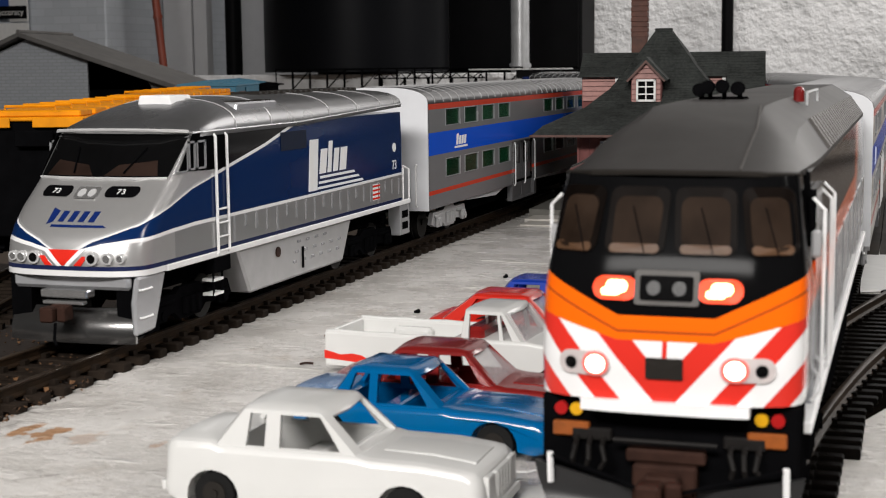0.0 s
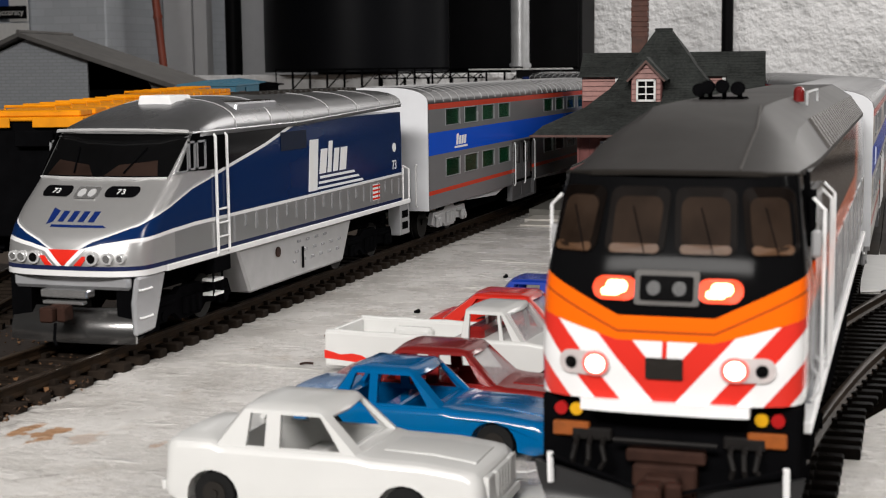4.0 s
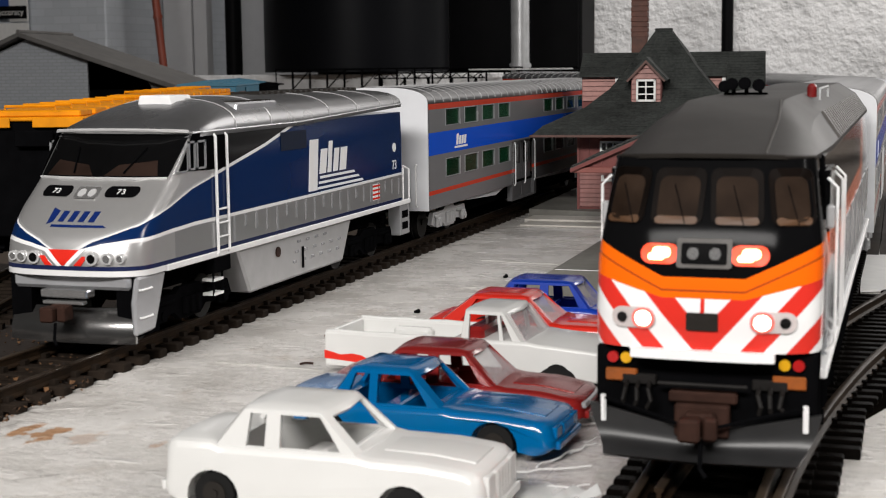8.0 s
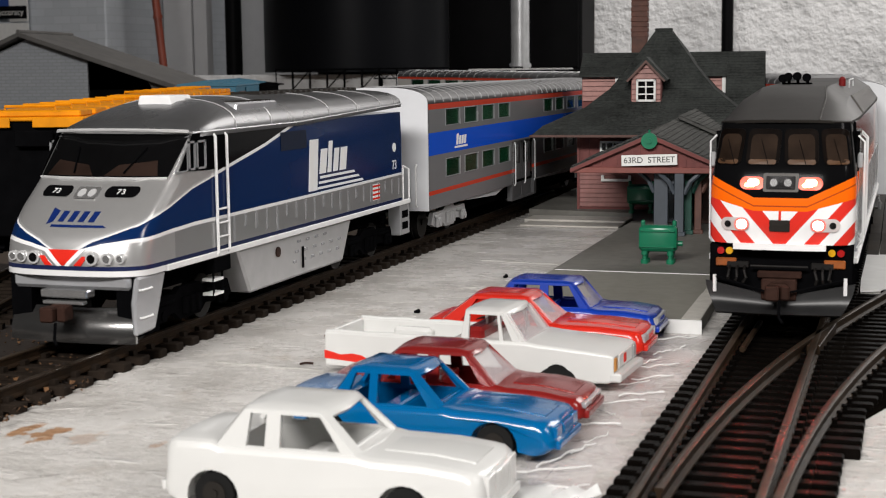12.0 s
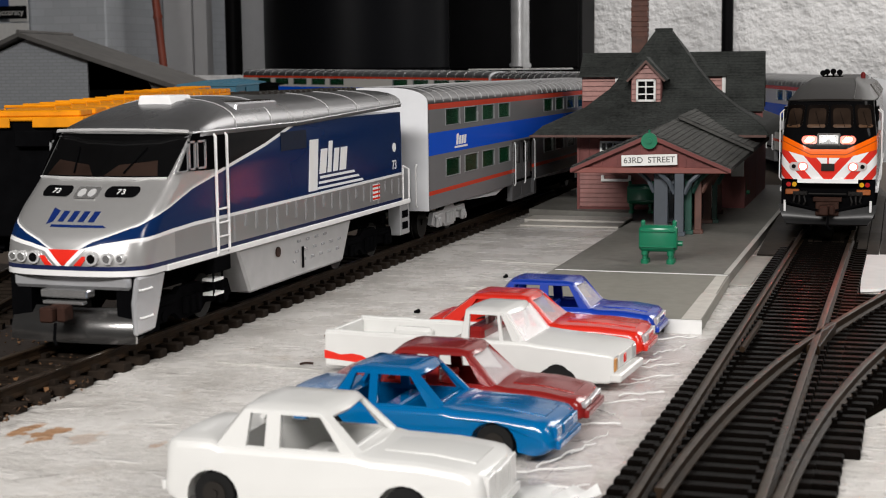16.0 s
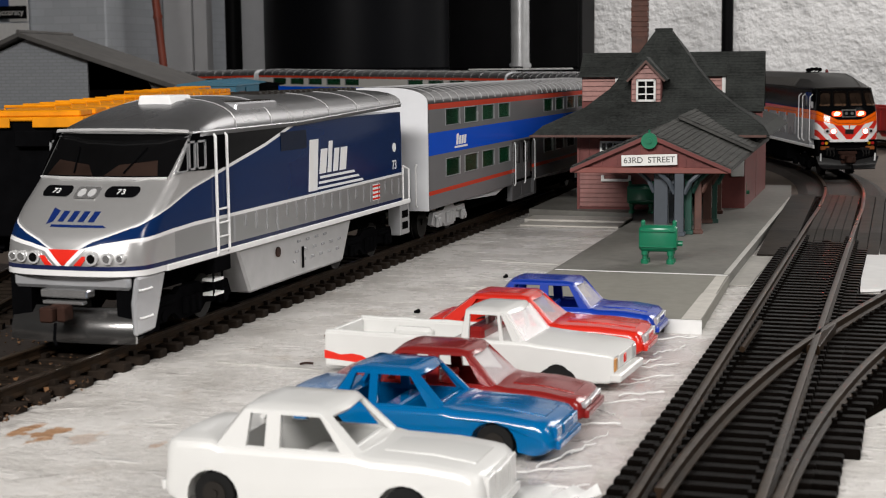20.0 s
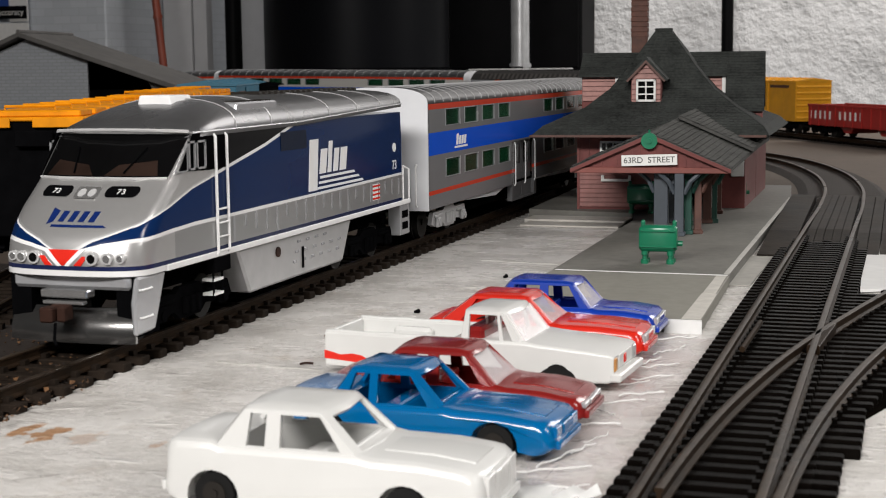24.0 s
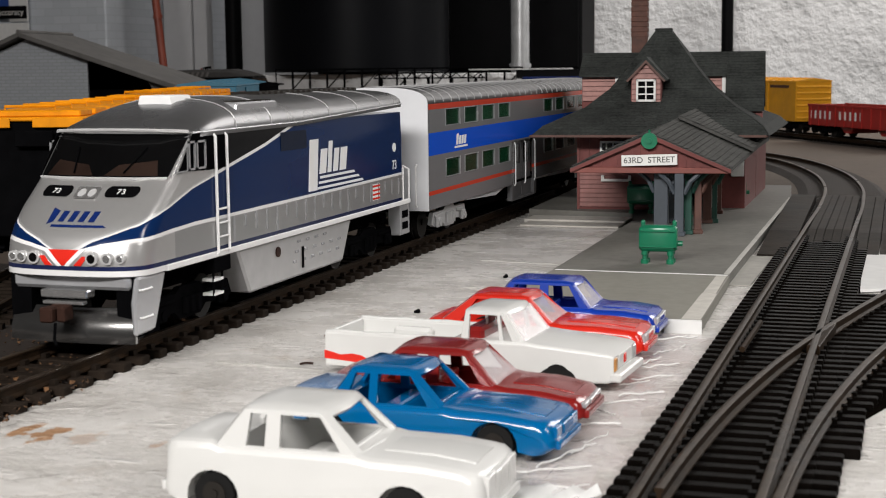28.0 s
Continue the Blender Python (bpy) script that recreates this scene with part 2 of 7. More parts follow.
def slab(name, x0, x1, y0, y1, z0, z1, material, label):
    bm = B()
    box(bm, x0 * 1000, x1 * 1000, y0 * 1000, y1 * 1000, z0 * 1000, z1 * 1000)
    return tagged(part(name, bm, material), label, name.split("_")[0], "", "structure")


R = ROOM
slab("floor", R["x0"], R["x1"], R["y0"], R["y1"], R["z0"] - 0.1, R["z0"], M_CONCRETE, "bare grey concrete cellar floor")
slab("ceiling", R["x0"], R["x1"], R["y0"], R["y1"], R["z1"], R["z1"] + 0.1, M_CEILING, "unseen cellar ceiling kept dark against bounced light")
slab("wall_north", -0.60, R["x1"], R["y1"], R["y1"] + 0.15, R["z0"], R["z1"], M_WALL_WHITE, "rough white painted stone cellar wall")
slab("wall_north_grey", R["x0"], -0.604, R["y1"] - 0.02, R["y1"] + 0.15, R["z0"], R["z1"], M_WALL_GREY, "smooth grey painted cellar wall")
# These three walls stay out of view, dark to hold back bounced light.
slab("wall_south", R["x0"], R["x1"], R["y0"] - 0.15, R["y0"], R["z0"], R["z1"], M_WALL_DARK, "unseen cellar wall kept dark against bounced light")
slab("wall_east", R["x1"], R["x1"] + 0.15, R["y0"], R["y1"], R["z0"], R["z1"], M_WALL_DARK, "unseen cellar wall kept dark against bounced light")
slab("wall_west", R["x0"] - 0.15, R["x0"], R["y0"], R["y1"], R["z0"], R["z1"], M_WALL_DARK, "unseen cellar wall kept dark against bounced light")

# ---- the layout table: base sheet, with the white painted board on top ----
table = thing("layout_table", pose(0, 0, 0), "large white painted plywood model railway table", "table")
bm = B()
box(bm, -1900, 700, 100, 1960, -22, -0.6)
part("table_top", bm, M_TAN, table, "tan painted plywood")
bm = B()
box(bm, -166, 60, 100, 706, -0.6, 0.0, 0.2)
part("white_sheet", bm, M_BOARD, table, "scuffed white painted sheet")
bm = B()
box(bm, -330, -193.5, 100, 420, -0.6, 0.6, 0.2)
part("ballast_strip", bm, M_RUST_GROUND, table, "rust brown ballast")
bm = B()
prism(bm, [(-43.5, 110), (-43.5, 545), (-12.5, 545), (-12.5, 424), (24, 424), (16, 372), (9, 330), (2, 300), (-6.6, 274), (-6.6, 247), (-9.2, 247), (-9.2, 110)], 0.0, 0.5, "z")
part("roadbed_strip", bm, M_DARK_STRIP, table, "black roadbed under the turnout")
# Dark strip that fills the gaps between the station track sleepers.
bm = B()
box(bm, -191, -166.3, 110, 900, -0.3, 0.5)
part("roadbed_strip", bm, M_DARK_STRIP, table, "dark strip under the station track sleepers")
for lx, ly in ((-1850, 150), (650, 150), (-1850, 1900), (650, 1900), (-600, 150), (-600, 1900)):
    bm = B()
    box(bm, lx - 30, lx + 30, ly - 30, ly + 30, -950, -22, 3)
    part("leg", bm, M_WOODBOARD, table)

# ---- tracks ----
RAIL_TOP = 4.6
MAIN_KNOTS = [(-28, -80), (-28, 60), (-28, 205), (-28, 405), (-28, 555), (-28, 655), (-32, 755), (-45.3, 854), (-73, 950), (-118, 1039), (-179.7, 1117.5),
              (-254.8, 1183.4), (-339.6, 1236.2), (-430.7, 1277.3), (-525.7, 1308.3), (-623.2, 1330.8), (-722, 1345.6), (-821.7, 1353.5),
              (-971.6, 1353), (-1170, 1330), (-1459, 1250), (-1812, 1065)]
MAIN_LIFT = [0, 0, 0, 0, 0, 0, -0.5, -0.5, 0, 0, 0.2, 0.5, 1.4, 3.2, 4.6, 5.4, 4.4, 3.2, 2.1, 1.6, 1.2, 0.9]


def smooth_path(knots, lift=None, step=2.0):
    """A Catmull-Rom line through knots, evenly stepped: rows of x, y, z and the length so far."""
    k = [Vector((x, y, (lift[i] if lift else 0.0))) for i, (x, y) in enumerate(knots)]
    k = [2 * k[0] - k[1]] + k + [2 * k[-1] - k[-2]]
    dense = []
    for a, b, c, d in zip(k, k[1:], k[2:], k[3:]):
        for i in range(40):
            t = i / 40
            dense.append(0.5 * (2 * b + (c - a) * t + (2 * a - 5 * b + 4 * c - d) * t * t + (3 * b - a - 3 * c + d) * t ** 3))
    dense.append(k[-2])
    p = np.array([tuple(v) for v in dense])
    s = np.concatenate([[0], np.cumsum(np.linalg.norm(np.diff(p, axis=0), axis=1))])
    grid = np.arange(0, s[-1], step)
    return grid, np.stack([np.interp(grid, s, p[:, i]) for i in range(3)], 1)


def at_length(path, s):
    grid, pts = path
    q = np.array([np.interp(s, grid, pts[:, i]) for i in range(3)])
    a = np.array([np.interp(s + 3, grid, pts[:, i]) for i in range(3)])
    b = np.array([np.interp(s - 3, grid, pts[:, i]) for i in range(3)])
    d = (a - b) / max(1e-9, float(np.linalg.norm(a - b)))
    return Vector(q), Vector(d)


def rail_mesh(path, offset, s0, s1, step=6.0):
    """Rail of foot, web and head swept along a path."""
    prof = [(-1.2, 2.0), (1.2, 2.0), (1.2, 2.35), (0.35, 2.7), (0.35, 3.8), (0.72, 4.05), (0.72, 4.5), (0.5, 4.6), (-0.5, 4.6), (-0.72, 4.5),
            (-0.72, 4.05), (-0.35, 3.8), (-0.35, 2.7), (-1.2, 2.35)]
    bm = B()
    rings = []
    n = max(2, int((s1 - s0) / step))
    for i in range(n + 1):
        q, d = at_length(path, s0 + (s1 - s0) * i / n)
        side = Vector((d.y, -d.x, 0)).normalized()
        rings.append([q + side * (offset + u) + Vector((0, 0, w)) for u, w in prof])
    loft(bm, rings)
    for i, f in enumerate(bm.faces):
        if i < n * 14 and i % 14 in (6, 7, 8):
            f.material_index = 1
    return bm


def track(name, path, s0, s1, pitch, tie_mat, label, singles=None, half=15.0, tie_w=2.7, dz=0.0, skip=None):
    """Rails, sleepers (single ones near by, the rest joined) and spike heads."""
    top = thing(name, pose(0, 0, dz), label, "track", "", "structure")
    for off in (-8.95, 8.95):
        part("rail", rail_mesh(path, off, s0, s1), [M_RAIL, M_RAILTOP], top, smooth=30)
    bm = B()
    box(bm, -half, half, -tie_w / 2, tie_w / 2, 0.0, 2.0, 0.25)
    for off in (-8.95, 8.95):
        for side in (-1.9, 1.9):
            box(bm, off + side - 0.65, off + side + 0.65, -0.85, 0.85, 1.9, 3.1)
    first = None
    rest = B()
    s = s0 + pitch / 2
    proto = part("sleeper", bm, tie_mat, top)
    used = False
    while s < s1:
        q, d = at_length(path, s)
        ang = math.atan2(-d.x, d.y)
        jig = (noise.noise((s * 0.37, half, 1.0))) * 1.2
        if skip is None or not skip(q):
            if singles and singles[0] <= s <= singles[1]:
                o = proto if not used else new("sleeper", proto.data)
                used = True
                o.parent = top
                o.matrix_basis = Matrix.Translation(q * MM) @ pose(0, 0, 0, 0, 0, math.degrees(ang) + jig)
            else:
                c, sn = math.cos(ang), math.sin(ang)
                vs = []
                for (u, w) in ((-half, -tie_w / 2), (half, -tie_w / 2), (half, tie_w / 2), (-half, tie_w / 2)):
                    vs.append((q.x + u * c - w * sn, q.y + u * sn + w * c))
                lo = [rest.verts.new((a, b, q.z)) for a, b in vs]
                hi = [rest.verts.new((a, b, q.z + 2.0)) for a, b in vs]
                rest.faces.new(hi)
                for i in range(4):
                    rest.faces.new((lo[i], lo[(i + 1) % 4], hi[(i + 1) % 4], hi[i]))
        s += pitch
    if not used:
        bpy.data.objects.remove(proto)
    if len(rest.verts):
        tagged(part("sleepers", rest, tie_mat, top), "row of dark sleepers", "", "", "stuff")
    return top


MAIN = smooth_path(MAIN_KNOTS, MAIN_LIFT)
LEFT = smooth_path([(-178.4, -100), (-178.4, 300), (-178.4, 800), (-182, 1000)])


def y_length(path, y):
    return float(np.interp(y, path[1][:400, 1], path[0][:400]))


track("main_track", MAIN, y_length(MAIN, 120), 2800, 5.6, M_TIE, "model railway track on black plastic sleepers", (y_length(MAIN, 190), y_length(MAIN, 700)))
track("station_track", LEFT, y_length(LEFT, 120), y_length(LEFT, 900), 8.0, M_TIE_BROWN, "straight model track on dark brown sleepers",
      (y_length(LEFT, 190), y_length(LEFT, 560)), tie_w=3.6, half=14.2)
# ---- trains: shared pieces ----
M_SILVER = plain("silver model paint", (0.42, 0.425, 0.44), 0.26, 0.45, 0.08, 200, 0.03)
M_DKROOF = plain("dark grey roof paint", (0.018, 0.0158, 0.0138), 0.45, 0.0, 0.15, 200, 0.06, spec=0.12)
M_WHITE_PL = plain("white plastic", (0.78, 0.78, 0.78), 0.4, 0, 0.05, 200, 0.03)
M_BLACK_PL = plain("black plastic", (0.003, 0.003, 0.0034), 0.55, 0, 0.3, 200, 0.1, spec=0.0)
M_GLASS = plain("smoked window glazing", (0.003, 0.003, 0.0032), 0.13, 0, 0.3, 100, 0.0, spec=0.3)
M_GREEN_GLASS = plain("green tinted glazing", (0.008, 0.050, 0.022), 0.1, 0, 0.7, 60, 0.0, spec=0.4)
M_GREEN_GLASS.node_tree.nodes["Principled BSDF"].inputs["Alpha"].default_value = 0.6
M_LENS = plain("clear lens", (0.5, 0.5, 0.5), 0.1, 0.8, 0.1, 200, 0.0)
M_CHROME = plain("bright chrome", (0.62, 0.62, 0.62), 0.25, 0.35, 0.05, 200, 0.0)
M_COUPLER = plain("rusty coupler", (0.030, 0.014, 0.010), 0.7, 0.0, 0.4, 400, 0.4, spec=0.1)
M_RED = plain("red paint", (0.62, 0.022, 0.012), 0.25, 0, 0.08, 200, 0.02, spec=0.3)
M_ORANGE = plain("orange paint", (0.80, 0.17, 0.02), 0.35, 0, 0.08, 200, 0.02)
M_NAVY = plain("navy paint", (0.006, 0.018, 0.10), 0.2, 0, 0.1, 200, 0.02, spec=0.3)
M_GREYSIDE = plain("grey side paint", (0.40, 0.40, 0.405), 0.3, 0.2, 0.1, 250, 0.03)
M_TAN_SEAT = plain("tan moulded seat backs", (0.20, 0.125, 0.08), 0.6, 0, 0.3, 200, 0.1)
M_WHEEL = plain("blackened wheel", (0.012, 0.011, 0.010), 0.5, 0.2, 0.3, 200, 0.1, spec=0.15)
M_DASH = plain("dark brown cab tone", (0.022, 0.013, 0.010), 0.4, 0, 0.7, 90, 0.0, spec=0.1)
M_HEAD_GLOW = glow("lit headlight", (1.0, 0.36, 0.14), 15.0)
M_AMBER_GLOW = glow("amber light rim", (1.0, 0.06, 0.006), 1.6)
M_DITCH_GLOW = glow("lit ditch light", (1.0, 0.10, 0.075), 70.0)
M_DITCH_HALO = glow("red halo of the ditch lamp", (1.0, 0.28, 0.24), 0.7)
M_RED_LENS = plain("red lens", (0.35, 0.01, 0.01), 0.2, 0, 0.1, 100, 0)
M_YELLOW_LENS = plain("yellow lens", (0.62, 0.33, 0.01), 0.2, 0, 0.1, 100, 0)
M_ORANGE_LENS = plain("orange marker", (0.27, 0.07, 0.01), 0.4, 0, 0.4, 400, 0)


def nose_surface(front, width, bow, power=2.8):
    """y of a nose at (x, z): front(z) on the centre line, swept back to the sides."""
    def f(x, z):
        w = width(z)
        u = min(1.0, abs(x) / w)
        return front(z) + bow(z) * (1 - max(0.0, 1 - u ** power) ** (1 / power))
    return f


def sliced_body(bm, zs, front, width, bow, rear, power=2.8, n=14):
    rings = []
    surf = nose_surface(front, width, bow, power)
    for z in zs:
        w = width(z)
        ring = [(w, rear, z)]
        for i in range(n + 1):
            x = w * math.cos(math.pi * i / n)
            ring.append((x, surf(x, z), z))
        ring.append((-w, rear, z))
        rings.append(ring)
    return loft(bm, rings)


def steps(table):
    """A piecewise-linear function through (input, output) rows."""
    a, b = [r[0] for r in table], [r[1] for r in table]
    return lambda t: float(np.interp(t, a, b))


def patch(bm, surf, cx, cz, w, h, r, lift=0.15, lean=0.0, corner=5):
    """A rounded plate that lies on a nose surface, with a little thickness."""
    pts = []
    for sx, sz, a0 in ((1, 1, 0), (-1, 1, 90), (-1, -1, 180), (1, -1, 270)):
        for k in range(corner):
            a = radians(a0 + 90 * k / (corner - 1))
            pts.append((sx * (w / 2 - r) + r * math.cos(a), sz * (h / 2 - r) + r * math.sin(a)))
    out = []
    for u, v in pts:
        x, z = cx + u + lean * v, cz + v
        out.append((x, z))
    front = [bm.verts.new((x, surf(x, z) - lift, z)) for x, z in out]
    back = [bm.verts.new((x, surf(x, z) + 0.3, z)) for x, z in out]
    mid = bm.verts.new((cx, surf(cx, cz) - lift, cz))
    n = len(out)
    for i in range(n):
        j = (i + 1) % n
        bm.faces.new((front[i], front[j], mid))
        bm.faces.new((front[i], back[i], back[j], front[j]))
    return bm


def grid_patch(bm, surf, corners, nx=10, nz=6, lift=0.2):
    """A plate over a curved nose: corners (x, z) from lower left, anticlockwise."""
    (ax, az), (bx, bz), (cx, cz), (dx, dz) = corners
    front, back = [], []
    for j in range(nz + 1):
        v = j / nz
        for i in range(nx + 1):
            u = i / nx
            x = (1 - v) * ((1 - u) * ax + u * bx) + v * ((1 - u) * dx + u * cx)
            z = (1 - v) * ((1 - u) * az + u * bz) + v * ((1 - u) * dz + u * cz)
            y = surf(x, z)
            front.append(bm.verts.new((x, y - lift, z)))
            back.append(bm.verts.new((x, y + 0.3, z)))
    w = nx + 1
    for j in range(nz):
        for i in range(nx):
            k = j * w + i
            bm.faces.new((front[k], front[k + 1], front[k + w + 1], front[k + w]))
    edge = [i for i in range(w)] + [j * w + nx for j in range(1, nz + 1)] + [nz * w + i for i in range(nx - 1, -1, -1)] + [j * w for j in range(nz - 1, 0, -1)]
    for a, b in zip(edge, edge[1:] + edge[:1]):
        bm.faces.new((front[a], back[a], back[b], front[b]))
    return bm


def truck(parent, y, frame_mat, axles=(-15.5, 15.5), half=14.6, long=46, low=2.6, wheel_r=5.6):
    """A bogie: two side frames with journal boxes and springs, wheels on axles."""
    tr = new("truck")
    tr.parent = parent
    tr.matrix_basis = pose(0, y * MM, 0)
    for s in (-1, 1):
        bm = B()
        prism(bm, [(-long / 2, 5.5), (-long / 2 + 2, 9.5), (-7, 9.5), (-5, 10.8), (5, 10.8), (7, 9.5), (long / 2 - 2, 9.5), (long / 2, 5.5),
                   (long / 2 - 4, 4.2), (8, 5.2), (5, low + 0.6), (-5, low + 0.6), (-8, 5.2), (-long / 2 + 4, 4.2)], s * half, s * (half + 1.6), "x")
        for a in axles:
            box(bm, s * (half + 1.6), s * (half + 2.9), a - 2.2, a + 2.2, 4.0, 7.6, 0.4)
            cyl(bm, s * (half + 2.9), a, 5.6, 1.3, 1.0, "x", 10)
        for k in (-3.2, 0, 3.2):
            cyl(bm, s * (half + 1.9), k, 6.4, 1.1, 4.0, "z", 8)
        box(bm, s * (half + 1.4), s * (half + 2.2), -long / 2 + 3, -8, 7.6, 8.6, 0.2)
        box(bm, s * (half + 1.4), s * (half + 2.2), 8, long / 2 - 3, 7.6, 8.6, 0.2)
        part("side_frame", bm, frame_mat, tr)
    for a in axles:
        bm = B()
        for s in (-1, 1):
            cyl(bm, s * 8.3, 0, 0, wheel_r, 2.4, "x", 20)
            cyl(bm, s * 7.1, 0, 0, wheel_r + 0.7, 0.7, "x", 20)
        cyl(bm, 0, 0, 0, 1.2, 20, "x", 8)
        part("wheelset", bm, M_WHEEL, tr).matrix_basis = pose(0, a * MM, (wheel_r - 0.1) * MM)
    return tr


def coupler(parent, y, sign, z=10.0, mat=None):
    bm = B()
    box(bm, -2.2, 2.2, min(y, y + sign * 3), max(y, y + sign * 3), z - 1.8, z + 1.8, 0.4)
    box(bm, -2.6, 0.6, min(y + sign * 3, y + sign * 6.5), max(y + sign * 3, y + sign * 6.5), z - 1.7, z + 1.7, 0.4)
    box(bm, 0.8, 2.8, min(y + sign * 3, y + sign * 5), max(y + sign * 3, y + sign * 5), z - 1.7, z + 1.7, 0.4)
    part("coupler", bm, mat or M_COUPLER, parent)
    bm = B()
    rod(bm, [(0.6, y + sign * 5, z - 1.8), (0.6, y + sign * 5.6, z - 5.5), (1.6, y + sign * 6.4, z - 6.6)], 0.35)
    part("trip_pin", bm, M_BLACK_PL, parent)


def ladder(parent, x, y0, y1, z0, z1, n, mat, sign=1):
    bm = B()
    for yy in (y0, y1):
        rod(bm, [(x, yy, z0), (x + sign * 0.5, yy, z0 + 0.6), (x + sign * 0.5, yy, z1 - 0.6), (x, yy, z1)], 0.38)
    for i in range(n):
        z = z0 + 1.0 + 3.4 * i
        rod(bm, [(x + sign * 0.5, y0, z), (x + sign * 0.5, y1, z)], 0.25)
    return part("ladder", bm, mat, parent)


# ---- silver and navy streamlined diesel, standing ----
def side_paint_silver_loco():
    n = Nodes("silver, navy and grey livery")
    x, y, z = n.xyz()
    y, z = n.math("MULTIPLY", y, 1000.0), n.math("MULTIPLY", z, 1000.0)

    def line(c, slope, y0):
        return n.math("ADD", n.math("MULTIPLY", n.math("SUBTRACT", y, y0), slope), c)

    def through_points(t, pts):
        out = pts[0][1]
        for (a, za), (b, zb) in zip(pts, pts[1:]):
            seg = n.math("SUBTRACT", n.math("MINIMUM", n.math("MAXIMUM", t, a), b), a)
            out = n.math("ADD", out, n.math("MULTIPLY", seg, (zb - za) / (b - a)))
        return out
    # way round the body from the middle of the nose
    ax = n.math("ABSOLUTE", n.math("MULTIPLY", x, 1000.0))
    way = n.math("ADD", ax, n.math("MAXIMUM", n.math("SUBTRACT", y, 12.0), 0.0))
    upper = through_points(way, [(0, 21.5), (3.9, 23.1), (6.8, 24.7), (11, 26.2), (14.5, 27.6), (21, 29.4), (28, 31.2), (39.4, 34.6), (50, 36.6), (63.6, 39.2), (80.5, 42.4), (200, 71.2)])
    lower = through_points(way, [(0, 21.3), (4, 22.3), (9, 23.5), (15.4, 24.5), (28, 25.4), (40, 25.9), (190, 27.0)])
    roofline = n.math("MAXIMUM", 47.2, line(47.3, 0.031, 96))
    def gt(a, b):
        return n.math("GREATER_THAN", a, b)
    def both(a, b):
        return n.math("MULTIPLY", a, b)
    grain = n.noise(300, 4)
    silver = n.mix(grain, (0.56, 0.555, 0.55), (0.62, 0.615, 0.61))
    # lower side: grey, ribbed in paler strips
    col = n.mix(both(gt(lower, z), gt(y, 24.0)), silver, (0.43, 0.43, 0.435))
    blue = both(gt(upper, z), gt(z, lower))
    col = n.mix(blue, col, (0.003, 0.017, 0.072))
    cabtop = both(both(gt(z, upper), gt(roofline, z)), both(gt(y, 46.0), gt(n.math("ADD", upper, 60.0), z)))
    col = n.mix(cabtop, col, (0.004, 0.004, 0.0045))
    edge = gt(0.42, n.math("ABSOLUTE", n.math("SUBTRACT", z, lower)))
    edge2 = both(gt(0.42, n.math("ABSOLUTE", n.math("SUBTRACT", z, upper))), gt(roofline, z))
    col = n.mix(n.math("MAXIMUM", edge, edge2), col, (0.72, 0.72, 0.72))
    col = n.mix(both(gt(19.0, z), gt(z, 18.0)), col, (0.012, 0.018, 0.06))
    col = n.mix(gt(18.0, z), col, (0.70, 0.70, 0.70))
    is_silver = n.math("SUBTRACT", 1.0, n.math("MAXIMUM", n.math("MAXIMUM", blue, cabtop), n.math("MAXIMUM", gt(19.0, z), edge)))
    n.bsdf.inputs["Specular IOR Level"].default_value = 0.3
    return n.done(col, n.math("ADD", n.math("MULTIPLY", is_silver, 0.12), 0.17), n.math("MULTIPLY", is_silver, 0.72))


